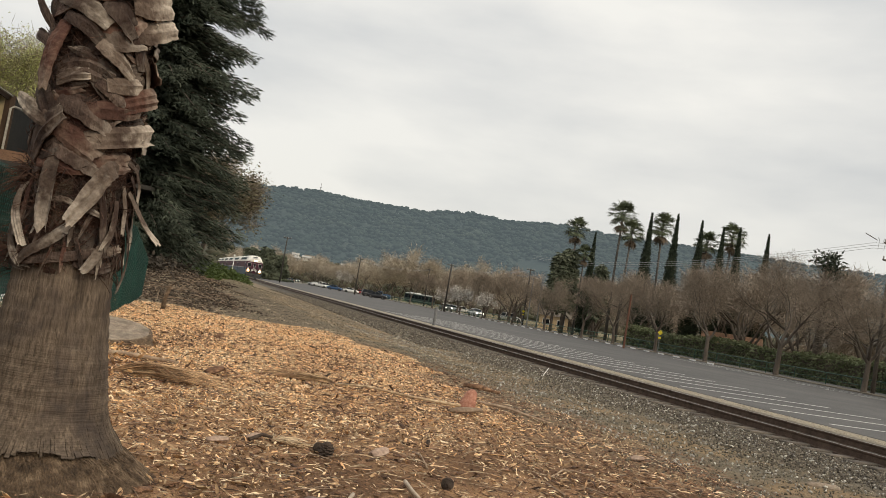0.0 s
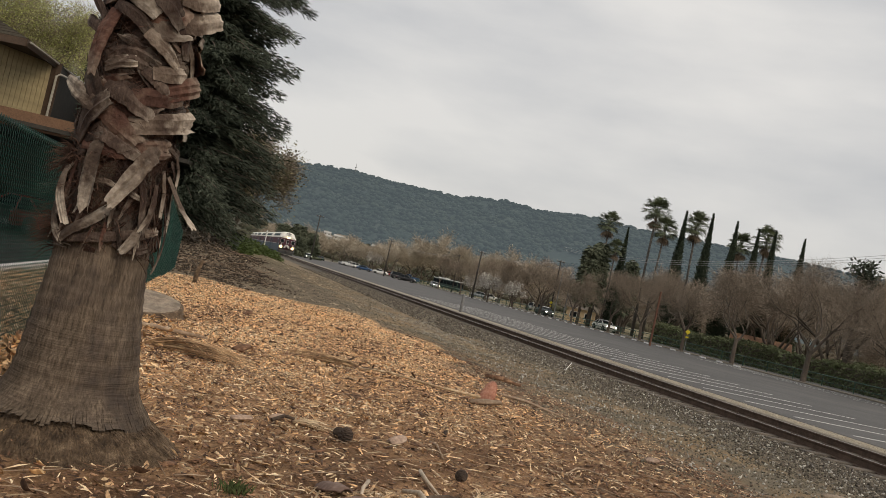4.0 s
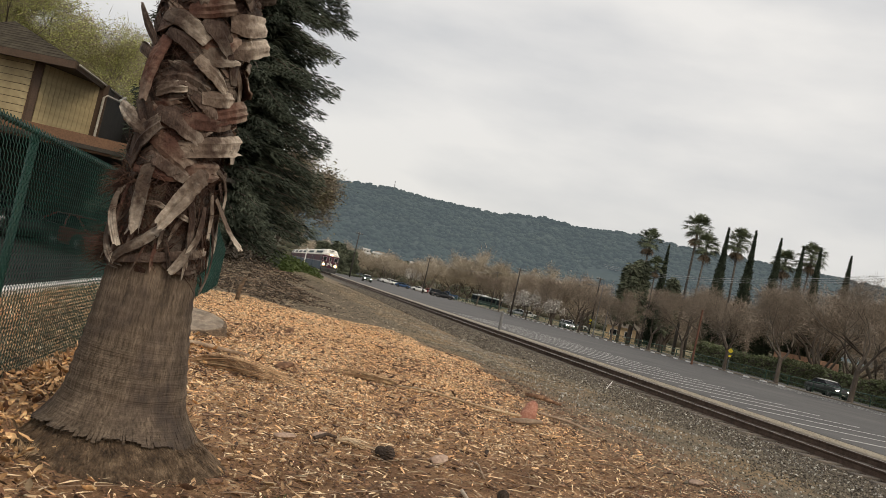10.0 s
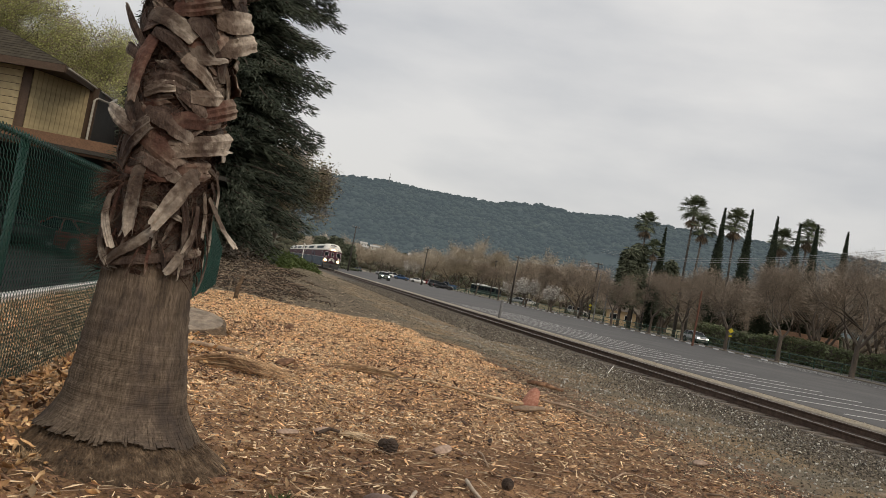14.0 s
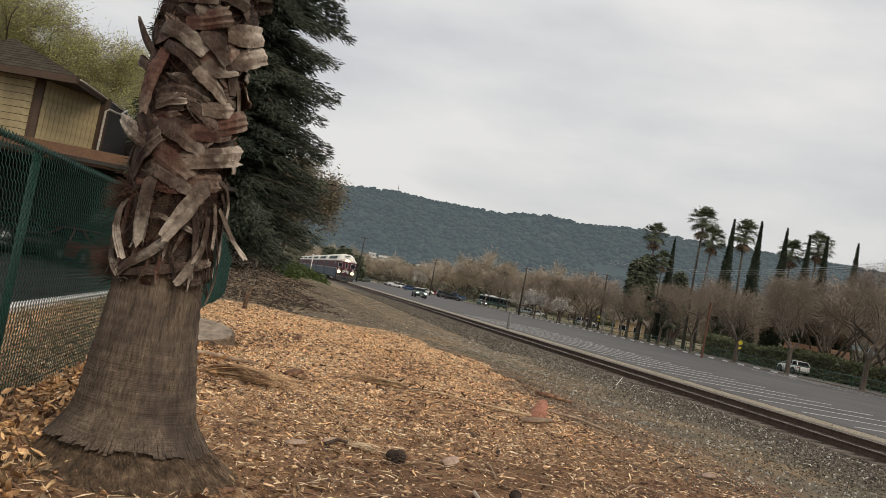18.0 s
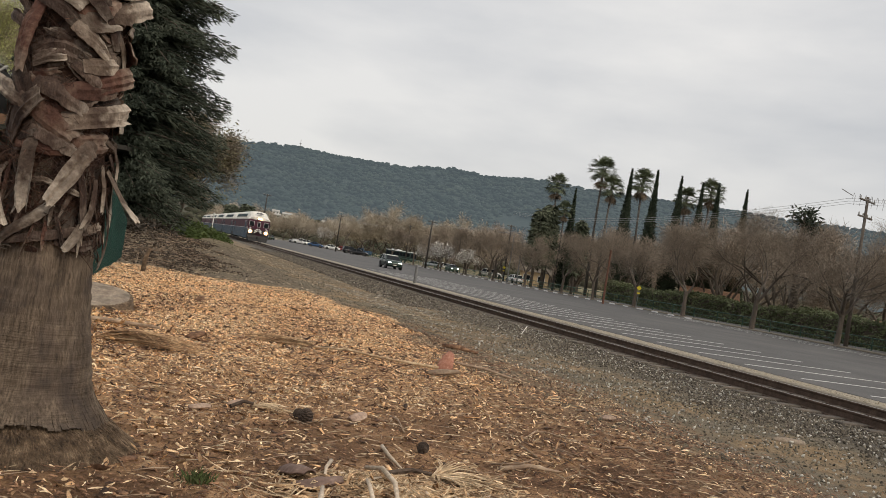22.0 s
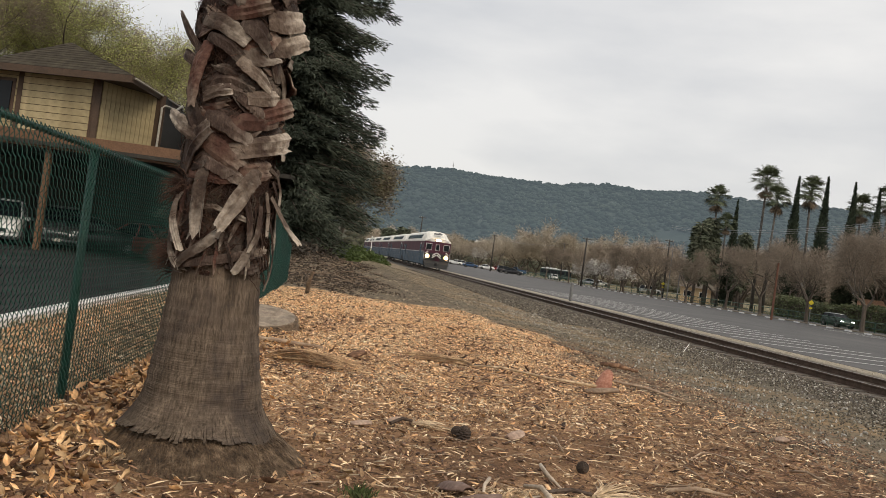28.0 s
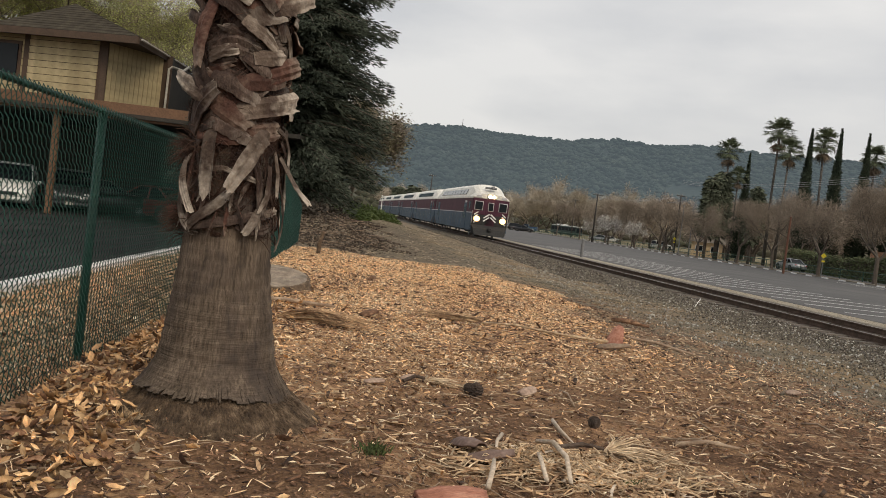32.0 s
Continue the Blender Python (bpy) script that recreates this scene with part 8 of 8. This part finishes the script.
def bus():
    p = bearing(10.0, 255)
    t = thing("bus", "dark green bus with white roof at the lot's end", "bus", Matrix.Translation((p.x, p.y, LOT)) @ Matrix.Rotation(-1.0, 4, "Z"))
    part("body", Mesh().box((0, 0, 1.55), (11, 2.5, 2.4), None, .12), PAINTS["green"], t)
    part("roof", Mesh().box((0, 0, 2.82), (10.8, 2.4, .2), None, .08), PAINTS["white"], t, "white roof")
    for s in (-1, 1):
        for k in range(7):
            part("window", Mesh().box((-4.5 + k * 1.5, s * 1.26, 1.95), (1.35, .04, 1.0), None, .02), M_GLASS_DARK, t)
        for x in (-3.4, 3.6):
            part("wheel", Mesh().disc((x, s * 1.15, .48), (0, 1, 0), .48, .3, 20), M_TYRE, t)
    part("windscreen", Mesh().box((5.5, 0, 1.9), (.06, 2.2, 1.4), None, .03), M_GLASS_DARK, t)
    part("roof_unit", Mesh().box((-2, 0, 3.05), (3, 1.8, .28), None, .06), PAINTS["white"], t)


bus()

# White on the roof paints the sky's reflection on the green.
mini = car("green", "dark green small hatchback, sky reflection painted white on its roof, headlamps lit", "hatch", True, "white")
part("bonnet_stripe", Mesh().box((1.1, .25, .855), (.9, .18, .015)).box((1.1, -.25, .855), (.9, .18, .015)), PAINTS["white"], mini, "white bonnet stripes")
STREET = [
    (car("white", "white and dark sedan driving on the street", "sedan", True, "silver"), 52.0, 85.7, 6.0, -10.7),
    (car("black", "dark sedan with pale roof driving on the street", "sedan", True, "white"), 52.0, 79.2, 9.0, -10.0),
    (car("silver", "silver hatchback driving on the street", "hatch", True), 52.0, 93.5, 14.0, -10.9),
    (car("white", "white small hatchback driving on the street", "hatch"), 55.5, 75.0, 17.5, 12.4),
    (car("green", "dark car with pale windscreen driving on the street", "hatch", True, "silver"), 52.0, 81.1, 28.0, -12.0),
    (car("silver", "silver sedan driving away on the street"), 55.5, 87.8, 31.0, 11.0),
]


def car_motion():
    rows = [(0, 22, 240), (6, 22, 203), (9, 22, 182), (12, 22, 161), (14, 22, 148), (17, 22, 128), (19, 22, 114), (20, 22, 105), (21, 22.1, 94.5), (22, 22.4, 85.4), (23, 22.9, 77), (24, 23.4, 67.9), (24.5, 23.6, 63.2), (25.5, 23.8, 53.8), (26.5, 24.1, 44.8), (27.5, 24.4, 35.5), (28.5, 24.6, 26), (30, 24.6, 11.6), (32, 24.6, -8)]
    walk(mini, [(t, Matrix.Translation(W(u, v, LOT)) @ Matrix.Rotation(TH - math.pi / 2, 4, "Z")) for t, u, v in rows])
    for c, u, v0, t0, s in STREET:
        face = TH + (math.pi / 2 if s > 0 else -math.pi / 2)
        walk(c, [(t, Matrix.Translation(W(u, v0 + s * (t - t0), LOT - .02)) @ Matrix.Rotation(face, 4, "Z")) for t in (0, 8, 16, 24, 32)])


# ---------- litter on the ground: chips, leaves, stones
def on_ground(u, v, lift):
    P = u[:, None] * np.array(N) + v[:, None] * np.array(D)
    P[:, 2] = ground_z(u, v) + lift
    return P


SPLINTER_V = np.array([[-.5, -.35, 0], [-.42, .42, .1], [.5, .3, .05], [.45, -.3, .0], [0, .05, .8]], float)
SPLINTER_F = np.array([[0, 3, 4], [3, 2, 4], [2, 1, 4], [1, 0, 4]])
FLAKE_V = np.array([[-.5, -.42, 0], [.48, -.38, .1], [.5, .4, 0], [-.46, .36, .12], [-.48, -.4, -.5], [.46, -.36, -.5], [.48, .38, -.5], [-.44, .34, -.5]], float)
FLAKE_F = np.array([[0, 1, 2, 3], [0, 4, 5, 1], [1, 5, 6, 2], [2, 6, 7, 3], [3, 7, 4, 0]])


def strew(name, label, n, region, length, width, thick, mat, r, tilt=.25, base=(SPLINTER_V, SPLINTER_F), lift=.004, keep=None, cat="litter"):
    u = r.uniform(region[0], region[1], n)
    v = region[2] + (region[3] - region[2]) * r.uniform(0, 1, n) ** region[4]
    if keep is not None:
        k = keep(u, v, r.uniform(0, 1, n))
        u, v = u[k], v[k]
    n = len(u)
    sizes = np.stack([r.uniform(*length, n) * r.choice([.6, 1, 1, 1.6], n), r.uniform(*width, n), r.uniform(*thick, n)], 1)
    ob = new(name, scatter(name, base[0], base[1], on_ground(u, v, lift + .012 * r.random(n)), turns_of(r.uniform(0, 6.3, n), r.normal(0, tilt, n), r.normal(0, tilt, n)), sizes, mat))
    return tagged(ob, label, cat, kind="stuff")


def edge(u, v):
    """Where the mulch ends against the gravel."""
    return 4.0 + .5 * np.sin(v * .9) + .35 * np.sin(v * 2.3 + 1)


def patchy(u, v):
    """Bare patches and drifts along the shoulder."""
    return np.clip(.55 + .35 * np.sin(1.3 * u + .55 * v) * np.sin(.8 * v - .6 * u + 1) + .35 * np.sin(.31 * v + 2.1 * u + 2), .05, 1)


def drift(u, v):
    """Uneven cover of the pale splinters."""
    return np.clip(.75 + .5 * np.sin(1.7 * u + .9 * v) * np.sin(1.1 * v - 1.3 * u + .6) + .35 * np.sin(3.1 * u - 2.3 * v), .15, 1.3)


def clear_of_palm(u, v):
    x, y = u * N.x + v * D.x, u * N.y + v * D.y
    return np.hypot(x + .95, y - 4.75) > .5


M_PALECHIP = material("pale_wood_chip", [(.45, .3, .165), (.72, .54, .34), (.92, .8, .6)], 12, .8, bump=.2, per_island=.6)
r8 = np.random.default_rng(88)
mulch = lambda u, v, q: (u < edge(u, v) + .3 * (q - .5)) & clear_of_palm(u, v) & (u > -3.0)
strew("fresh_wood_chips", "fresh orange-tan wood chips spread as mulch", 85000, (-2.6, 4.6, 5.0, 20.6, .85), (.018, .056), (.007, .02), (.006, .016), M_CHIP, r8, .6, keep=lambda u, v, q: mulch(u, v, q) & (q < smooth(4, 10.5, v - .7 * u)))
strew("old_wood_chips", "weathered brown wood chips on soil", 80000, (-2.4, 5.6, 1.5, 15, 1.1), (.008, .034), (.005, .016), (.004, .012), M_BARK_CHIP, r8, keep=lambda u, v, q: (q < 1 - .75 * smooth(5, 10, v)) & clear_of_palm(u, v))
strew("pale_wood_chips", "pale wood splinters scattered on soil", 20000, (-2.2, 5.8, 1.5, 14, 1.0), (.008, .034), (.006, .02), (.005, .014), M_PALECHIP, r8, .9, keep=lambda u, v, q: clear_of_palm(u, v) & (q < (1.1 - .1 * u) * drift(u, v) * (.3 + .7 * smooth(4.5, 7.5, v))))
strew("old_wood_chips", "brown wood chips thinning out over the dirt shoulder", 12000, (3.6, 7.4, 1.0, 18, 1.0), (.015, .05), (.005, .014), (.004, .01), M_BARK_CHIP, r8, keep=lambda u, v, q: q < 1.1 - smooth(4.0, 7.2, u))
strew("bright_wood_chips", "bright pale-tan wood chips on top of the mulch", 30000, (-2.6, 4.8, 4.5, 20.4, .9), (.016, .055), (.007, .02), (.006, .016), M_PALECHIP, r8, .8, keep=lambda u, v, q: mulch(u, v, q) & (q < (.14 + smooth(6, 11, v - .7 * u)) * drift(u, v)), lift=.014)
strew("wood_flakes", "flat tan wood flakes on the mulch", 5200, (-2.2, 4.6, 2.0, 18, 1.0), (.03, .09), (.012, .032), (.004, .009), M_CHIP, r8, base=(FLAKE_V, FLAKE_F), keep=lambda u, v, q: mulch(u, v, q) & (q < .16 + .84 * smooth(5, 10, v)), lift=.01)
strew("wood_flakes", "larger pale wood chunks on the fresh mulch", 5000, (-2.4, 4.4, 9.5, 20.2, .9), (.022, .06), (.009, .024), (.01, .024), M_CHIP, r8, .6, keep=lambda u, v, q: mulch(u, v, q), lift=.016)
strew("bark_flakes", "dark chunks and gaps in the fresh mulch", 2600, (-2.4, 4.4, 9.0, 20.2, .9), (.03, .09), (.014, .04), (.008, .02), M_BARK_CHIP, r8, .5, base=(FLAKE_V, FLAKE_F), keep=lambda u, v, q: mulch(u, v, q), lift=.02)
strew("bark_flakes", "dark bark flakes on the mulch", 4600, (-2.2, 5.2, 1.8, 16, 1.0), (.02, .08), (.012, .04), (.005, .014), M_BARK_CHIP, r8, base=(FLAKE_V, FLAKE_F), keep=lambda u, v, q: clear_of_palm(u, v), lift=.01)
strew("old_wood_chips", "weathered brown wood chips on bare soil", 14000, (-2.0, 5.4, -5, 1.6, 1.0), (.02, .06), (.006, .018), (.004, .012), M_BARK_CHIP, r8)
strew("pale_wood_chips", "pale wood splinters on the soil", 6000, (-2.0, 5.0, -5, 1.6, 1.0), (.015, .06), (.005, .02), (.004, .012), M_PALECHIP, r8)
TWIG_V = np.array([[-.5, 0, .3], [-.5, .5, -.2], [-.5, -.5, -.2], [.5, .1, .3], [.5, .5, -.1], [.5, -.3, -.2], [0, .6, 1.2], [0, 1.1, .6], [0, .1, .6]], float)
TWIG_F = np.array([[0, 1, 7, 6], [1, 2, 8, 7], [2, 0, 6, 8], [6, 7, 4, 3], [7, 8, 5, 4], [8, 6, 3, 5]])
strew("dead_twigs", "thin dead twigs lying on the soil", 1300, (-2.2, 6.0, 1.5, 13, 1.0), (.1, .36), (.004, .008), (.004, .008), M_STICK, r8, .1, (TWIG_V, TWIG_F), .012, lambda u, v, q: clear_of_palm(u, v))
NEEDLE_V = np.array([[-.5, -.5, 0], [-.5, .5, 0], [.5, .5, .2], [.5, -.5, .2], [0, 0, 1.2]], float)
strew("dry_straw", "thin dry straw and needles over the soil", 6000, (-2.2, 5.6, 1.4, 12, 1.1), (.03, .1), (.002, .0045), (.004, .008), M_PALECHIP, r8, .08, (NEEDLE_V, SPLINTER_F), .01, lambda u, v, q: clear_of_palm(u, v) & (q < 1.15 - .14 * u))
strew("dry_straw", "thin brown straw and needles over the soil", 7000, (-2.2, 6.2, 1.4, 12, 1.1), (.03, .11), (.002, .005), (.004, .008), M_BARK_CHIP, r8, .08, (NEEDLE_V, SPLINTER_F), .012, lambda u, v, q: clear_of_palm(u, v))
DEAD_V = np.array([[-.55, 0, .16], [-.36, .14, .16], [-.12, .24, .2], [.12, .25, .24], [.32, .17, .2], [.55, .02, .3], [.32, -.15, .1], [.1, -.25, .22], [-.14, -.23, .16], [-.36, -.13, .12], [-.02, 0, 0], [.26, 0, .05], [-.28, 0, .02]], float)
DEAD_F = np.array([[12, 1, 0], [12, 2, 1], [10, 2, 12], [10, 3, 2], [11, 3, 10], [11, 4, 3], [11, 5, 4], [11, 6, 5], [10, 7, 11], [11, 7, 6], [10, 8, 7], [12, 8, 10], [12, 9, 8], [12, 0, 9]])


strew("leaf_shreds", "dry curled leaf shreds strewn over the soil", 1500, (-.4, 4.6, 3.2, 7.4, 1.0), (.025, .06), (.02, .05), (.02, .05), M_TANFROND, r8, .5, (DEAD_V, DEAD_F), .012, lambda u, v, q: clear_of_palm(u, v) & (q < drift(u, v) * (1 - .6 * smooth(1.5, 4.5, u))))
strew("bark_flakes", "drifts of brown bark and twigs over the mulch", 5000, (-2.2, 4.0, 7.5, 14.5, 1.0), (.03, .11), (.008, .025), (.006, .016), M_BARK_CHIP, r8, .3, keep=lambda u, v, q: mulch(u, v, q) & (q < 1.25 - drift(u * .8, v * .7)), lift=.024)


# fallen leaves along the fence, on both sides of it
def leaf_litter(name, label, n, u0, u1, v0, v1, size, mat, side):
    u, v = r8.uniform(u0, u1, n), r8.uniform(v0, v1, n)
    x, y = u * N.x + v * D.x, u * N.y + v * D.y
    gap = (x - (-1.93 - .056 * (y - 5.6))) * side
    near = np.exp(-np.clip(gap - .52, 0, None) / .2) if side > 0 else np.ones(n)
    k = (gap > .02) & (r8.uniform(0, 1, n) < near) & (np.hypot(x + .95, y - 4.75) > .42)
    u, v = u[k], v[k]
    n = len(u)
    s = r8.uniform(.55, 1.5, (n, 1)) * size * np.stack([np.ones(n), r8.uniform(.55, 1.05, n), r8.uniform(.6, 1.6, n)], 1)
    ob = new(name, scatter(name, DEAD_V, DEAD_F, on_ground(u, v, .015 + .05 * r8.random(n) ** 2), turns_of(r8.uniform(0, 6.3, n), r8.normal(0, .65, n), r8.normal(0, .65, n)), s, mat))
    tagged(ob, label, "leaf litter", kind="stuff")


M_OLDLEAF = material("old_grey_leaf", [(.1, .075, .046), (.34, .265, .165), (.75, .66, .5)], 9, .7, bump=.1, per_island=.5)
leaf_litter("fallen_leaves", "dry tan and brown fallen leaves along the fence", 22000, -2.4, 1.2, -5, 12, .06, M_DRYLEAF, 1)
leaf_litter("fallen_leaves", "dry fallen leaves and litter behind the fence", 24000, -4.2, -.8, -6, 19, .045, M_OLDLEAF, -1)
leaf_litter("fallen_leaves", "brown curled fallen leaves along the fence", 1400, -2.2, .8, 1.6, 10, .065, M_BARK_CHIP, 1)

# ballast: crushed stone beside and between the rails, finer gravel on the shoulder
ROCK_V = np.array([[.5, .1, .1], [-.45, .2, 0], [.1, .5, -.1], [0, -.5, .05], [.12, .05, .45], [-.1, 0, -.4], [-.3, -.3, .3], [.35, -.25, -.25]], float)
ROCK_F = np.array([[4, 0, 2], [4, 2, 1], [4, 1, 6], [4, 6, 3], [4, 3, 0], [0, 3, 7], [0, 7, 2], [7, 5, 2], [5, 1, 2], [5, 6, 1], [5, 3, 6], [7, 3, 5]])
M_SHOULDER = material("brown_shoulder_gravel", [(.087, .075, .053), (.2, .174, .124), (.39, .348, .265)], 10, .9, bump=.2, per_island=.5)
strew("ballast_stones", "grey crushed ballast stones beside the near rail", 34000, (7.2, 11.2, -2, 30, 1.25), (.028, .062), (.025, .055), (.025, .05), M_ROCK, r8, 1.0, (ROCK_V, ROCK_F), .0, lambda u, v, q: q < .04 + .96 * smooth(7.6, 9.4, u + .5 * np.sin(v * 1.1 + 2)))
strew("ballast_stones", "grey crushed ballast stones between the rails", 12000, (11.4, 13.8, -2, 30, 1.25), (.04, .075), (.035, .07), (.035, .06), M_ROCK, r8, 1.0, (ROCK_V, ROCK_F), .0)
strew("ballast_stones", "grey ballast stones along the far track", 12000, (7.5, 10.9, 26, 80, 1.2), (.07, .12), (.06, .11), (.05, .09), M_ROCK, r8, 1.0, (ROCK_V, ROCK_F), .0)
strew("gravel", "fine grey gravel on the shoulder of the track", 26000, (4.2, 9.4, -1, 26, 1.2), (.016, .036), (.014, .03), (.012, .026), M_SHOULDER, r8, 1.0, (ROCK_V, ROCK_F), .0, lambda u, v, q: q < (.06 + .94 * smooth(5.8, 8.8, u + .8 * np.sin(v * .7))) * patchy(u, v))
M_DIRTCLOD = material("dirty_gravel", [(.05, .042, .03), (.13, .11, .08), (.3, .265, .2)], 10, .9, bump=.2, per_island=.5)
strew("gravel", "brown-grey gravel and clods beyond the mulch", 9000, (-2.4, 8.0, 17.6, 64, 1.3), (.02, .06), (.02, .05), (.012, .035), M_DIRTCLOD, r8, 1.0, (ROCK_V, ROCK_F), .0, lambda u, v, q: (v > 19 + np.sin(u * 1.7) * .8) & ((u > 3.4) | (v > 20)))
strew("gravel", "brown-grey gravel on the dirt shoulder", 5000, (3.8, 8.4, 6, 20, 1.0), (.015, .05), (.015, .04), (.012, .03), M_DIRTCLOD, r8, 1.0, (ROCK_V, ROCK_F), .0, lambda u, v, q: u > edge(u, v) + .2)
strew("dry_straw", "dry straw and dead grass over the bank", 7000, (-2.6, 7.4, 17.8, 62, 1.4), (.05, .16), (.003, .007), (.006, .014), M_OLDLEAF, r8, .2, (NEEDLE_V, SPLINTER_F), .01, lambda u, v, q: (v > 19.5) & (q < patchy(u * .6, v * .5)))


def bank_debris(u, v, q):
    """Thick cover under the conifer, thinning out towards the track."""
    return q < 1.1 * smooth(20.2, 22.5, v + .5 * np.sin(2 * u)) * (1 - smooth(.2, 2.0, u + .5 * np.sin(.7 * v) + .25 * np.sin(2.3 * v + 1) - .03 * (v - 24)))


M_DARKLITTER = material("dark_bank_litter", [(.022, .015, .01), (.06, .042, .028), (.125, .092, .064)], 10, .95, bump=.2, per_island=.6)
strew("dark_litter", "dark brown leaves and clods on the bank under the conifer", 16000, (-4.0, 2.6, 20, 48, 1.2), (.05, .13), (.04, .1), (.03, .07), M_DARKLITTER, r8, .8, (ROCK_V, ROCK_F), .0, bank_debris)
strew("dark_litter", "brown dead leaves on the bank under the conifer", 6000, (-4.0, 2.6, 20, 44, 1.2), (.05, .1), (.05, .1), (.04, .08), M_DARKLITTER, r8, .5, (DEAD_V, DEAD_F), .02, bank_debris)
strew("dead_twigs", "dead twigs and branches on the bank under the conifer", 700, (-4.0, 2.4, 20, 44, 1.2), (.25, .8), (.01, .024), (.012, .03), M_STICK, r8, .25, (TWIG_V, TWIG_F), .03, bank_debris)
M_PALEROCK = material("pale_stone", [(.34, .32, .28), (.56, .54, .49)], 4, .85, bump=.2, per_island=.4)
strew("pale_stones", "pale stones scattered in the gravel", 3000, (5.2, 10.9, -1, 30, 1.2), (.015, .05), (.015, .04), (.012, .03), M_PALEROCK, r8, 1.0, (ROCK_V, ROCK_F), .012)
strew("pale_stones", "larger pale stones among the ballast", 900, (6.8, 10.9, -1, 40, 1.2), (.03, .06), (.03, .05), (.025, .04), M_PALEROCK, r8, 1.0, (ROCK_V, ROCK_F), .012)
M_SAND_STONE = material("sandy_gravel", [(.3, .25, .175), (.46, .4, .3)], 4, .9, bump=.2, per_island=.35)
strew("sandy_gravel", "dry sandy gravel strip beside the asphalt", 3000, (14.2, 15.25, 0, 40, 1.2), (.015, .04), (.015, .035), (.008, .02), M_SAND_STONE, r8, 1.0, (ROCK_V, ROCK_F), .0)


def tuft(x, y, n, h, mat, name, label, seed):
    rn = random.Random(seed)
    t = thing(name, label, "weed", Matrix.Translation((x, y, ground_at(x, y))))
    m = Mesh()
    for i in range(n):
        a, l, o = rn.uniform(0, 6.3), rn.uniform(.5, 1) * h, rn.uniform(.0, .8)
        b = Vector((rn.gauss(0, h * .5), rn.gauss(0, h * .5), 0))
        d = Vector((math.cos(a) * o, math.sin(a) * o, 1)).normalized()
        s = Vector((-math.sin(a), math.cos(a), 0)) * h * .03
        m.add([b - s, b + s, b + d * l * .6 + s * .7, b + d * l + Vector((math.cos(a), math.sin(a), -.4)) * l * .2, b + d * l * .6 - s * .7], [(0, 1, 2, 3, 4)])
    tagged(part("blade_tuft", m, mat, t), kind="stuff")


M_GRASS = material("thin_green_grass", [(.05, .075, .02), (.1, .13, .045)], 4, .7, bump=0, per_island=.4)
tuft(-.02, 4.2, 130, .07, M_GRASS, "grass_tuft", "small thin green grass tuft on bare soil", 1)
tuft(1.25, 4.1, 40, .05, M_GRASS, "grass_tuft", "small thin green grass tuft near dry fronds", 2)
tuft(-1.85, 12.6, 40, .16, M_GREEN_LEAF, "green_weed", "bright green weed beside the stump", 3)
tuft(-1.25, 4.35, 160, .07, M_STRAW, "dry_grass_tuft", "dry straw grass at the palm foot", 4)


def motions():
    train_motion()
    car_motion()


motions()
